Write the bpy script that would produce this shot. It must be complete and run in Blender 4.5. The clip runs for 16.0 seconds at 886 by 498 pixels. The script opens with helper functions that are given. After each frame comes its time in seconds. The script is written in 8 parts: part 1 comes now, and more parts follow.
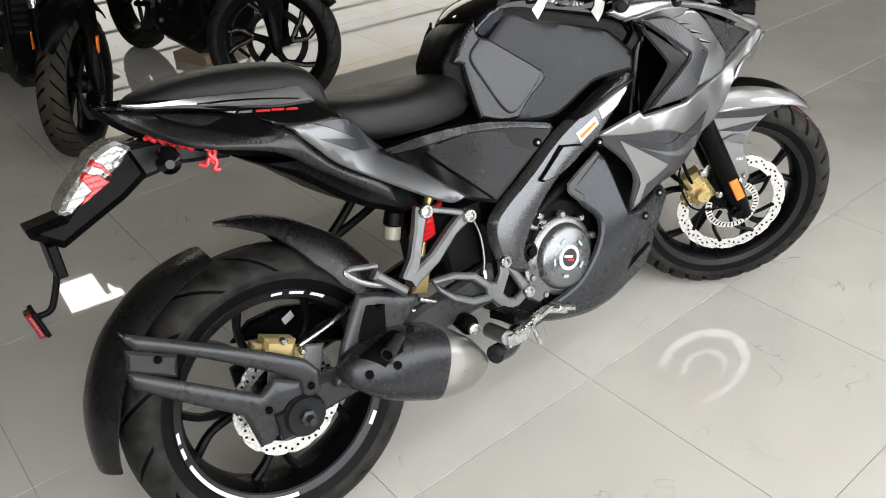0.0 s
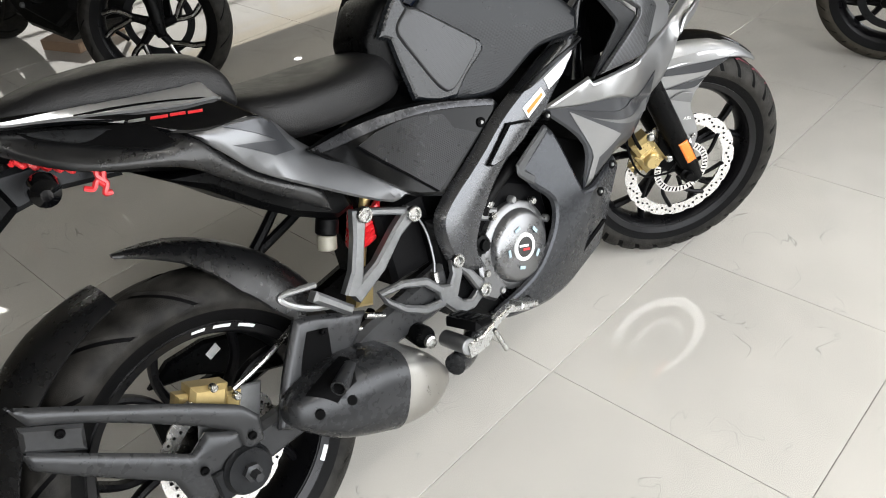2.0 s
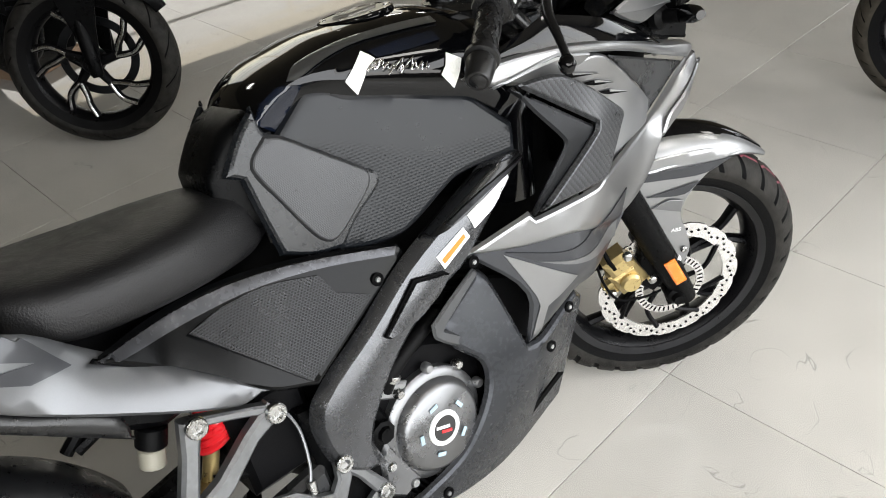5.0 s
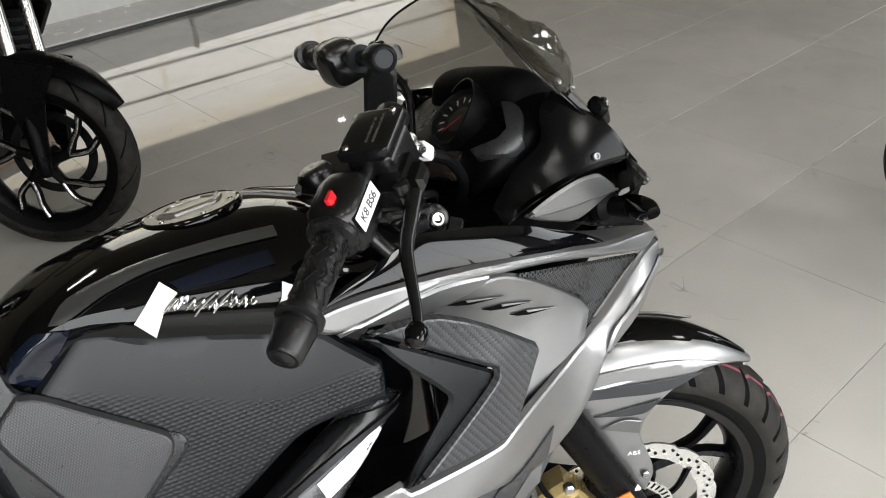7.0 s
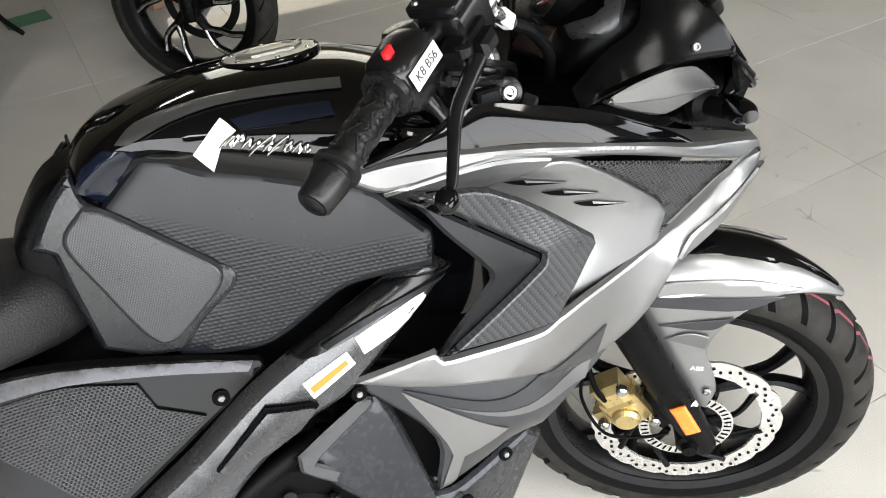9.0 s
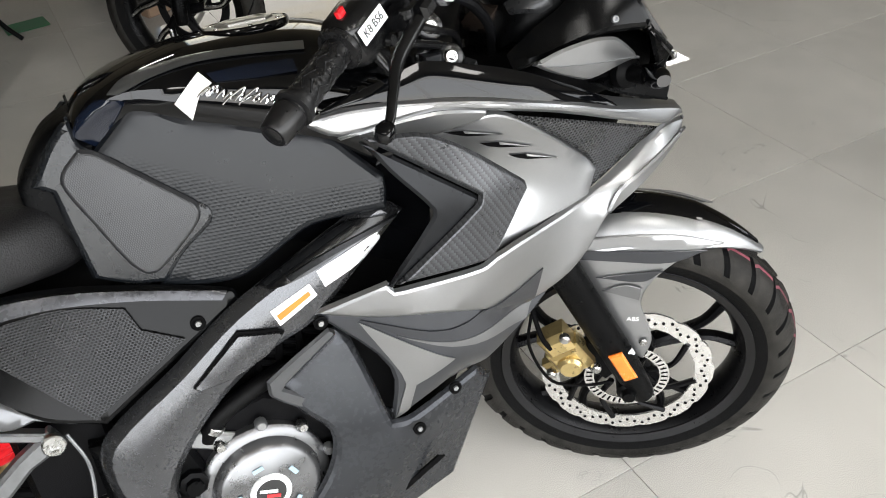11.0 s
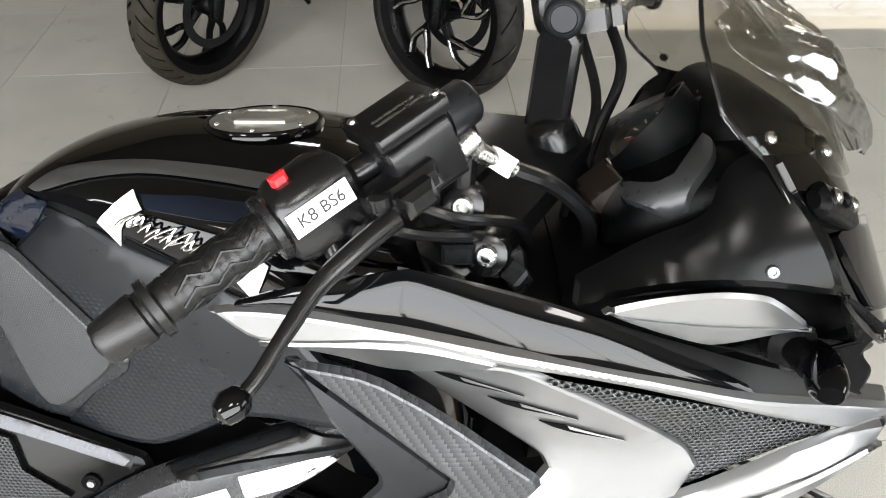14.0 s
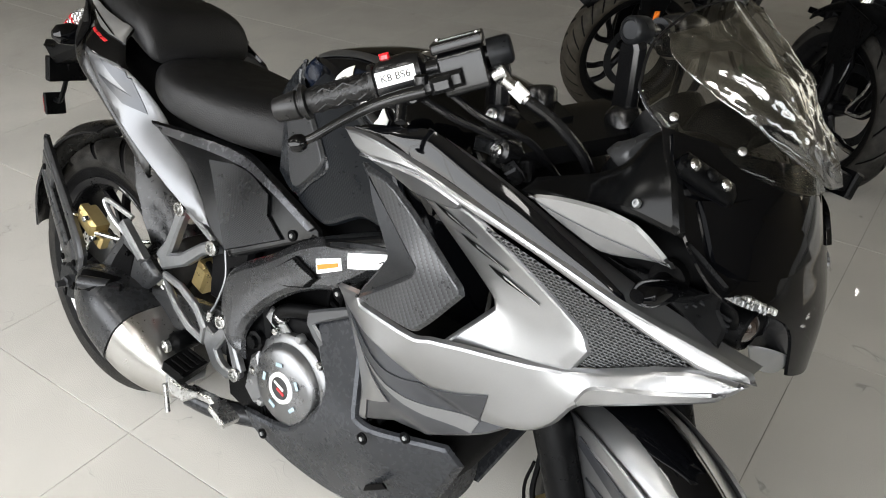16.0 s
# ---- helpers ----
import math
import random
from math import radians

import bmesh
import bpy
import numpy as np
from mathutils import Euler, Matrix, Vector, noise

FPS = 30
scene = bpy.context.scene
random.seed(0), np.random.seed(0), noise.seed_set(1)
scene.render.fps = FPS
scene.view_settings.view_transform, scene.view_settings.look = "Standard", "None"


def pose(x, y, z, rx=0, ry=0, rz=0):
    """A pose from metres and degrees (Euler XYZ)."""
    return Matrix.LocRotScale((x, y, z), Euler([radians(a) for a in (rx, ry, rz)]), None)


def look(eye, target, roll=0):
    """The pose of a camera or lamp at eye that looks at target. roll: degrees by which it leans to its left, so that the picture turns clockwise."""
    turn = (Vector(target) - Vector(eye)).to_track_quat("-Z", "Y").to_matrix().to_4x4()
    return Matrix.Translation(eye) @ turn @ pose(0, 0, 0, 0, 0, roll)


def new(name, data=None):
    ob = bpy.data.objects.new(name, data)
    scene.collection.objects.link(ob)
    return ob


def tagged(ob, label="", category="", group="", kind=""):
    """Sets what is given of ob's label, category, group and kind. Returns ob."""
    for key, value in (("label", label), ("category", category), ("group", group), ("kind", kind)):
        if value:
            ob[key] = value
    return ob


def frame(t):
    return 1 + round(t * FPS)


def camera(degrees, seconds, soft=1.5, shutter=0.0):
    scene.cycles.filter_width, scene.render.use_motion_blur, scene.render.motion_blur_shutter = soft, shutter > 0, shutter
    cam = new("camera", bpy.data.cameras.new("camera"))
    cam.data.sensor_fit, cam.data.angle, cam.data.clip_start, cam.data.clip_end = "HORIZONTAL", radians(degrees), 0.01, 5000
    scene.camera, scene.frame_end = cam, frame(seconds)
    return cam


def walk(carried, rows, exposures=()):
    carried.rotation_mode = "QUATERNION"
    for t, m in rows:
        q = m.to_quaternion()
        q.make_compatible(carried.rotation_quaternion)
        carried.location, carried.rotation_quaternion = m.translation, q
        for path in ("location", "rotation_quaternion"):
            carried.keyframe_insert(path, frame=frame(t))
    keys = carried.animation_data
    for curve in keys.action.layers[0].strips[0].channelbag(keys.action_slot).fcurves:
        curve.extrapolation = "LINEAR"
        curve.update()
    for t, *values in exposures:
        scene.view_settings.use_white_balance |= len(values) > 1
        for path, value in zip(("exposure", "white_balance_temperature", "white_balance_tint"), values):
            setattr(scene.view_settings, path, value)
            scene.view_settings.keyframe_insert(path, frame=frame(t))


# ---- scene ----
cam = camera(57.2, 16.0, soft=1.0)
METRES = 2.960
ROWS = [
    (0.0, 0.0, 0.0, 0.0, 0.0, 0.0, -0.0),
    (0.5, 0.0031, 0.0071, 0.0135, -1.34, 2.08, 0.91),
    (1.0, 0.0006, 0.0245, 0.0242, -3.75, 2.46, 2.26),
    (1.5, -0.0118, 0.0542, 0.0299, -5.93, 0.97, 4.07),
    (2.0, -0.0205, 0.0752, 0.0256, -6.57, -2.9, 5.33),
    (2.5, -0.0119, 0.0953, 0.0287, -5.48, -5.68, 5.45),
    (3.0, 0.0193, 0.1252, 0.0511, -2.85, -5.29, 4.58),
    (5.5, 0.0805, 0.2267, 0.1329, -5.92, -3.28, 4.44),
    (6.0, 0.0915, 0.2504, 0.1504, -8.68, -2.79, 6.24),
    (6.5, 0.1208, 0.2773, 0.1666, -7.22, -1.88, 5.91),
    (7.0, 0.1598, 0.3064, 0.1921, -1.41, -0.05, 2.14),
    (7.5, 0.1795, 0.3211, 0.2055, 4.7, 0.19, -1.76),
    (8.0, 0.1845, 0.3281, 0.206, 8.44, -1.92, -4.24),
    (8.5, 0.1864, 0.323, 0.1972, 9.37, -5.07, -5.45),
    (9.0, 0.19, 0.3138, 0.1853, 8.8, -7.92, -5.37),
    (9.5, 0.1924, 0.3003, 0.1736, 8.41, -9.34, -5.16),
    (12.0, 0.2311, 0.2647, 0.16, 9.62, -3.87, -7.34),
    (12.5, 0.2463, 0.2937, 0.1776, 13.73, -4.38, -9.58),
    (13.0, 0.2472, 0.3425, 0.2012, 15.83, -5.33, -11.3),
    (13.5, 0.2429, 0.3927, 0.2332, 19.65, -7.59, -14.05),
    (14.0, 0.2559, 0.4176, 0.2471, 31.21, -12.4, -19.92),
    (14.5, 0.3074, 0.4321, 0.2611, 46.81, -17.64, -26.61),
    (15.0, 0.3633, 0.4331, 0.2703, 59.09, -21.13, -30.28),
    (15.5, 0.4229, 0.4331, 0.2755, 66.86, -23.59, -31.43),
    (16.0, 0.4627, 0.4424, 0.288, 72.07, -25.49, -31.66),
]
BASE = Matrix(((0.81042, 0.47484, 0.34314, -0.42481), (-0.58434, 0.69718, 0.41530, -1.26728), (-0.04203, -0.53708, 0.84248, 1.43116), (0, 0, 0, 1)))
EXPOSE = [(0.0, 0.0), (1.5, 0.05), (2.5, 0.18), (6.0, 0.15), (7.5, 0.1), (8.5, 0.6), (9.5, 0.4), (12.0, 0.1), (12.5, 0.05), (13.0, 0.45), (14.5, 1.05), (15.0, 0.95), (15.5, 0.6), (16.0, 0.27)]
walk(cam, [(t, BASE @ pose(METRES * x, METRES * y, METRES * z, 90 + pitch, roll, yaw)) for t, x, y, z, yaw, pitch, roll in ROWS], EXPOSE)

# ---- world, windows and ceiling lamps ----
world = bpy.data.worlds.new("world")
scene.world = world
world.use_nodes = True
wn = world.node_tree.nodes
sky = wn.new("ShaderNodeTexSky")
sky.sky_type, sky.sun_disc = "NISHITA", False
sky.sun_elevation, sky.sun_rotation = radians(48), radians(200)
wn["Background"].inputs["Strength"].default_value = 0.12
world.node_tree.links.new(sky.outputs["Color"], wn["Background"].inputs["Color"])

ROOM = (-6.0, 8.6, -3.1, 9.4, 3.0)  # x0, x1, y0, y1, height of the showroom


def window_light(name, m, w, h, power, colour=(1.0, 0.97, 0.93)):
    d = bpy.data.lights.new(name, "AREA")
    d.shape, d.size, d.size_y, d.energy, d.color = "RECTANGLE", w, h, power, colour
    ob = new(name, d)
    ob.matrix_basis = m
    return ob


window_light("window_light_front", look((1.3, -2.98, 1.62), (1.3, 0, 0.9)), 8.8, 2.15, 365, (0.985, 0.985, 0.98))
window_light("window_light_side", look((8.45, -1.0, 1.6), (0, -1.0, 0.6)), 3.4, 2.1, 66, (0.985, 0.985, 0.98))
window_light("window_light_back", look((4.9, 9.25, 1.87), (4.9, 0, 0.8)), 6.8, 1.9, 72, (1.0, 0.88, 0.68))
LED_PANELS = [(0.45, 6.05), (6.85, 6.4), (6.9, 8.2), (-0.6, -1.7), (1.4, -1.7), (3.4, -1.7), (-2.6, -1.7)]

# ---- materials ----


def material(name, base, rough=0.5, metal=0.0, coat=0.0, vary=0.12, scale=40.0, bump=0.0, bump_scale=300.0, rough_vary=0.08, spec=0.5, ior=1.5):
    """A principled surface whose colour, gloss and relief vary at two scales."""
    m = bpy.data.materials.new(name)
    m.use_nodes = True
    n, l = m.node_tree.nodes, m.node_tree.links
    p = n["Principled BSDF"]
    co = n.new("ShaderNodeTexCoord")
    big, fine = n.new("ShaderNodeTexNoise"), n.new("ShaderNodeTexNoise")
    big.inputs["Scale"].default_value, big.inputs["Detail"].default_value = scale * 0.12, 3
    fine.inputs["Scale"].default_value, fine.inputs["Detail"].default_value = scale, 4
    mix = n.new("ShaderNodeMath")
    mix.operation = "ADD"
    l.new(co.outputs["Object"], big.inputs["Vector"])
    l.new(co.outputs["Object"], fine.inputs["Vector"])
    l.new(big.outputs["Fac"], mix.inputs[0])
    l.new(fine.outputs["Fac"], mix.inputs[1])
    ramp = n.new("ShaderNodeMapRange")
    ramp.inputs["From Min"].default_value, ramp.inputs["From Max"].default_value = 0.7, 1.3
    l.new(mix.outputs[0], ramp.inputs["Value"])
    col = n.new("ShaderNodeMix")
    col.data_type = "RGBA"
    col.inputs["A"].default_value = (*[c * (1 - vary) for c in base], 1)
    col.inputs["B"].default_value = (*[min(1, c * (1 + vary)) for c in base], 1)
    l.new(ramp.outputs[0], col.inputs["Factor"])
    l.new(col.outputs["Result"], p.inputs["Base Color"])
    rr = n.new("ShaderNodeMapRange")
    rr.inputs["To Min"].default_value, rr.inputs["To Max"].default_value = max(0.02, rough - rough_vary), min(1, rough + rough_vary)
    l.new(ramp.outputs[0], rr.inputs["Value"])
    l.new(rr.outputs[0], p.inputs["Roughness"])
    p.inputs["Metallic"].default_value, p.inputs["Coat Weight"].default_value = metal, coat
    p.inputs["Coat Roughness"].default_value, p.inputs["IOR"].default_value = 0.04, ior
    p.inputs["Specular IOR Level"].default_value = spec
    if bump:
        bt, bn = n.new("ShaderNodeTexNoise"), n.new("ShaderNodeBump")
        bt.inputs["Scale"].default_value, bt.inputs["Detail"].default_value = bump_scale, 3
        bn.inputs["Strength"].default_value, bn.inputs["Distance"].default_value = bump, 0.002
        l.new(co.outputs["Object"], bt.inputs["Vector"])
        l.new(bt.outputs["Fac"], bn.inputs["Height"])
        l.new(bn.outputs["Normal"], p.inputs["Normal"])
    return m


def relief(m, kind, size, depth=0.5, below=None):
    """Adds a woven or dotted relief of that cell size, in metres, to a material, laid on in the side view. below: the relief fades out over this line, as (x, z, slope, lowest z)."""
    n, l = m.node_tree.nodes, m.node_tree.links
    p = n["Principled BSDF"]
    co, sep = n.new("ShaderNodeTexCoord"), n.new("ShaderNodeSeparateXYZ")
    l.new(co.outputs["Object"], sep.inputs[0])

    def math(op, a, b=None):
        k = n.new("ShaderNodeMath")
        k.operation = op
        for i, v in enumerate((a, b)):
            if v is None:
                continue
            if isinstance(v, (int, float)):
                k.inputs[i].default_value = v
            else:
                l.new(v, k.inputs[i])
        return k.outputs[0]

    x, z = sep.outputs["X"], sep.outputs["Z"]
    if kind == "weave":      # twill bands that step row by row
        row = math("FLOOR", math("DIVIDE", z, size))
        u = math("ADD", math("DIVIDE", x, size), math("MULTIPLY", row, 0.5))
        a = math("SINE", math("MULTIPLY", u, 6.2832))
        b = math("SINE", math("MULTIPLY", math("DIVIDE", z, size), 6.2832))
        h = math("MULTIPLY", math("ADD", a, math("MULTIPLY", b, 0.5)), 0.5)
    elif kind == "twill":    # flat bands, each row shifted, with a step where they pass under
        row = math("FLOOR", math("DIVIDE", z, size * 0.75))
        u = math("FRACT", math("ADD", math("DIVIDE", x, size * 1.6), math("MULTIPLY", row, 0.27)))
        v = math("FRACT", math("DIVIDE", z, size * 0.75))
        h = math("ADD", math("MULTIPLY", u, 0.7), math("MULTIPLY", math("SINE", math("MULTIPLY", v, 3.1416)), 0.12))
    else:                    # staggered dots
        r3 = size * 0.64
        row = math("FLOOR", math("DIVIDE", z, r3))
        u = math("FRACT", math("ADD", math("DIVIDE", x, size), math("MULTIPLY", row, 0.5)))
        v = math("FRACT", math("DIVIDE", z, r3))
        du, dv = math("SUBTRACT", u, 0.5), math("SUBTRACT", v, 0.5)
        d = math("SQRT", math("ADD", math("MULTIPLY", du, du), math("MULTIPLY", dv, dv)))
        h = math("SUBTRACT", 1.0, math("MINIMUM", math("MULTIPLY", d, 2.2), 1.0))
        if below:
            edge = math("MAXIMUM", math("ADD", below[1], math("MULTIPLY", math("SUBTRACT", x, below[0]), below[2])), below[3])
            fade = math("MINIMUM", math("MAXIMUM", math("DIVIDE", math("SUBTRACT", edge, z), 0.025), 0.0), 1.0)
            h = math("MULTIPLY", h, fade)
    if kind == "twill":      # the two directions of the cloth differ in tone
        src = p.inputs["Base Color"].links[0].from_socket
        mx = n.new("ShaderNodeMix")
        mx.data_type, mx.blend_type = "RGBA", "MULTIPLY"
        mx.inputs["Factor"].default_value = 1
        tone = math("ADD", 0.45, math("MULTIPLY", h, 1.0))
        l.new(src, mx.inputs["A"])
        l.new(tone, mx.inputs["B"])
        l.new(mx.outputs["Result"], p.inputs["Base Color"])
    if kind == "holes":      # punched openings that show black
        src = p.inputs["Base Color"].links[0].from_socket
        mx, cut = n.new("ShaderNodeMix"), n.new("ShaderNodeMapRange")
        mx.data_type = "RGBA"
        cut.inputs["From Min"].default_value, cut.inputs["From Max"].default_value = 0.12, 0.3
        l.new(h, cut.inputs["Value"])
        l.new(cut.outputs[0], mx.inputs["Factor"])
        l.new(src, mx.inputs["A"])
        mx.inputs["B"].default_value = (0.002, 0.002, 0.002, 1)
        l.new(mx.outputs["Result"], p.inputs["Base Color"])
        h = math("SUBTRACT", 1.0, h)
    bn = n.new("ShaderNodeBump")
    bn.inputs["Strength"].default_value, bn.inputs["Distance"].default_value = depth, size * 0.3
    l.new(h, bn.inputs["Height"])
    l.new(bn.outputs["Normal"], p.inputs["Normal"])
    return m


M_PAINT = material("gunmetal_paint", (0.095, 0.098, 0.103), 0.34, 0.8, 0.15, 0.03, 500, 0.0, 1500, 0.015)
M_SILVER = material("silver_paint", (0.275, 0.278, 0.283), 0.34, 0.9, 0.2, 0.02, 500, 0.0, 1500, 0.012)
M_TAIL = material("light_gunmetal_paint", (0.125, 0.128, 0.134), 0.36, 0.85, 0.15, 0.03, 500, 0.0, 1500, 0.012)
M_GRAPH = material("graphite_paint", (0.18, 0.183, 0.188), 0.34, 0.85, 0.2, 0.03, 500, 0.0, 1500, 0.012)
M_DECAL = material("dark_decal", (0.036, 0.038, 0.043), 0.3, 0.5, 0.2, 0.03, 700, 0.0, 300, 0.01)
M_NAVY = material("dark_blue_gloss", (0.003, 0.005, 0.011), 0.07, 0.0, 0.0, 0.1, 300, 0.0, 300, 0.02, spec=0.5)
M_COWL = material("black_cowl_plastic", (0.0018, 0.0019, 0.0021), 0.19, 0.0, 0.0, 0.15, 120, 0.02, 1800, 0.02, spec=0.14)
M_GLOSS = material("gloss_black_paint", (0.0015, 0.0016, 0.002), 0.05, 0.0, 0.0, 0.1, 300, 0.0, 300, 0.02, spec=0.32)
M_PLAST = material("matte_black_plastic", (0.0016, 0.0017, 0.0019), 0.32, 0.0, 0.0, 0.2, 120, 0.2, 1800, spec=0.07)
M_PLASTG = material("satin_grey_plastic", (0.014, 0.0148, 0.0162), 0.33, 0.45, 0.0, 0.12, 120, 0.15, 1800, spec=0.2)
M_SHEEN = material("moulded_black_guard", (0.005, 0.0051, 0.0055), 0.30, 0.0, 0.0, 0.2, 90, 0.05, 1500, spec=0.42)
M_ARM = material("dark_grey_bracket", (0.042, 0.043, 0.045), 0.32, 0.55, 0.0, 0.1, 90, 0.06, 1500, spec=0.25)
M_LOW = material("satin_graphite_plastic", (0.036, 0.038, 0.042), 0.27, 0.5, 0.0, 0.015, 120, 0.02, 1800, spec=0.25)
M_KNEE = relief(material("dimpled_tank_cover", (0.0055, 0.0066, 0.0082), 0.30, 0.12, 0.0, 0.06, 100, 0.0, 300, 0.03, spec=0.27), "dots", 0.0072, 0.15, (0.70, 0.855, -0.5, 0.80))
M_LEDGE = material("satin_panel_rail", (0.050, 0.051, 0.055), 0.26, 0.6, 0.0, 0.08, 120, 0.05, 1800, spec=0.35)
M_KNEES = material("smooth_tank_cover", (0.0065, 0.0076, 0.0092), 0.27, 0.12, 0.0, 0.08, 100, 0.05, 1800, 0.03, spec=0.42)
M_SPAR = material("dark_metallic_frame_paint", (0.080, 0.082, 0.087), 0.27, 0.85, 0.15, 0.03, 300, 0.0, 1500, 0.012)
M_MID = material("slate_grey_fairing_paint", (0.060, 0.063, 0.070), 0.30, 0.7, 0.15, 0.03, 500, 0.0, 300, 0.01)
M_PAD = relief(material("grained_knee_pad", (0.044, 0.045, 0.047), 0.34, 0.5, 0.0, 0.06, 100, spec=0.3), "weave", 0.0027, 0.2)
M_CARBON = relief(material("carbon_weave_film", (0.055, 0.057, 0.061), 0.32, 0.6, 0.1, 0.04, 100), "twill", 0.0056, 0.4)
M_MESH = relief(material("punched_mesh_panel", (0.014, 0.0145, 0.016), 0.32, 0.6, 0.0, 0.06, 100), "holes", 0.0050, 0.35)
M_GRILLE = relief(material("black_honeycomb_grille", (0.085, 0.087, 0.09), 0.3, 0.7, 0.0, 0.06, 100), "holes", 0.0064, 0.6)
M_RUBBER = material("tyre_rubber", (0.0018, 0.0018, 0.002), 0.45, 0.0, 0.0, 0.3, 120, 0.3, 900, spec=0.09)
M_TREAD = material("dusty_tread_rubber", (0.016, 0.015, 0.0135), 0.5, 0.0, 0.0, 0.7, 38, 0.4, 700, spec=0.13)
M_DUST = material("brown_dusty_tread", (0.030, 0.026, 0.020), 0.65, 0.0, 0.0, 0.4, 45, 0.4, 700, spec=0.15)
M_PINK = material("dull_pink_tread_paint", (0.16, 0.035, 0.05), 0.6, 0.0, 0.0, 0.4, 80)
M_LENSW = relief(material("faceted_clear_reflector", (0.50, 0.50, 0.49), 0.26, 0.7, 0.3, 0.15, 100), "weave", 0.014, 0.5)
M_LENSR = relief(material("red_faceted_lens", (0.36, 0.010, 0.012), 0.22, 0.1, 0.4, 0.2, 100), "weave", 0.010, 0.4)
M_SEAT = material("seat_vinyl", (0.0065, 0.0065, 0.007), 0.46, 0.0, 0.0, 0.2, 60, 0.45, 420, spec=0.28)
M_SATIN = material("satin_black_panel", (0.004, 0.0041, 0.0045), 0.24, 0.0, 0.0, 0.15, 120, 0.04, 1800, 0.02, spec=0.42)
M_GRIP = material("shiny_grip_rubber", (0.005, 0.005, 0.0054), 0.3, 0.0, 0.0, 0.2, 120, 0.15, 900, spec=0.35)
M_BRIGHT = material("bright_silver_trim", (0.55, 0.555, 0.56), 0.36, 0.85, 0.2, 0.02, 500)
M_RIM = material("satin_black_alloy", (0.0025, 0.0025, 0.003), 0.32, 0.1, 0.0, 0.1, 200, 0.1, 900, spec=0.12)
M_RIMG = material("grey_rim_lip", (0.014, 0.014, 0.015), 0.35, 0.6, 0.0, 0.1, 200)
M_WHITE = material("white_rim_tape", (0.72, 0.73, 0.74), 0.45, 0.0, 0.0, 0.05, 200)
M_ALU = material("cast_aluminium", (0.30, 0.305, 0.31), 0.34, 0.85, 0.0, 0.08, 120, 0.03, 900)
M_ALUD = material("grey_cast_alloy", (0.19, 0.195, 0.20), 0.38, 0.78, 0.0, 0.12, 120, 0.06, 900)
M_STEEL = material("brushed_steel", (0.42, 0.42, 0.41), 0.27, 1.0, 0.0, 0.08, 300, 0.1, 1200)
M_DISC = material("bare_disc_steel", (0.72, 0.71, 0.69), 0.25, 0.85, 0.0, 0.08, 90, 0.08, 1200)
M_GOLD = material("pale_gold_anodised", (0.52, 0.40, 0.18), 0.30, 0.75, 0.0, 0.08, 120, 0.04, 700, 0.03)
M_DULLRED = material("dull_red_reflector", (0.16, 0.01, 0.012), 0.25, 0.0, 0.4, 0.1, 100)
M_CREAM = material("translucent_cream_plastic", (0.22, 0.21, 0.17), 0.4)
M_RED = material("red_spring_paint", (0.62, 0.012, 0.018), 0.3, 0.0, 0.4, 0.08, 100)
M_ORANGE = material("orange_reflector", (0.85, 0.20, 0.02), 0.22, 0.0, 0.5, 0.1, 400, 0.2, 900)
M_TAPE = material("white_paper_tape", (0.78, 0.78, 0.74), 0.7, 0.0, 0.0, 0.06, 60, 0.5, 250)
M_PAPER = material("white_sticker", (0.82, 0.83, 0.83), 0.5, 0.0, 0.0, 0.03, 60)
# black parts; also the shade of recesses, hollows and slots, put in as colour
M_DARK = material("black_parts_and_hollow_shade", (0.002, 0.002, 0.0022), 0.6, 0.0, 0.0, 0.2, 100, 0.2, 600, spec=0.04)
M_ENGINE = material("black_engine_paint", (0.003, 0.003, 0.0034), 0.42, 0.1, 0.0, 0.2, 100, 0.25, 600, spec=0.07)
M_COVER = material("grey_engine_cover", (0.17, 0.172, 0.176), 0.30, 0.85, 0.0, 0.05, 60, 0.015, 900)
M_SMOKED = material("smoked_brown_gloss", (0.03, 0.022, 0.018), 0.12, 0.0, 0.8, 0.2, 60)
M_PRINT = material("black_print", (0.015, 0.015, 0.015), 0.6)
M_REDPRINT = material("red_print", (0.55, 0.02, 0.025), 0.4, 0.0, 0.3)
M_YELLOW = material("orange_label_print", (0.60, 0.15, 0.006), 0.5)
M_BLUE = material("pale_blue_film_print", (0.30, 0.40, 0.46), 0.5)
M_PLATE = material("brushed_cap_metal", (0.36, 0.35, 0.325), 0.36, 0.8, 0.0, 0.1, 200, 0.1, 1200)
M_CHROME = material("chrome", (0.60, 0.60, 0.61), 0.14, 1.0, 0.0, 0.03, 100)
M_GREEN = material("green_mat", (0.03, 0.16, 0.07), 0.7, 0.0, 0.0, 0.2, 60, 0.4, 300)
M_EXH = material("muffler_skin", (0.40, 0.39, 0.37), 0.3, 0.95, 0.0, 0.04, 300, 0.05, 1500, 0.03)
M_HEAT = material("black_heat_shield", (0.026, 0.027, 0.029), 0.27, 0.45, 0.0, 0.12, 90, 0.04, 1500, spec=0.4)


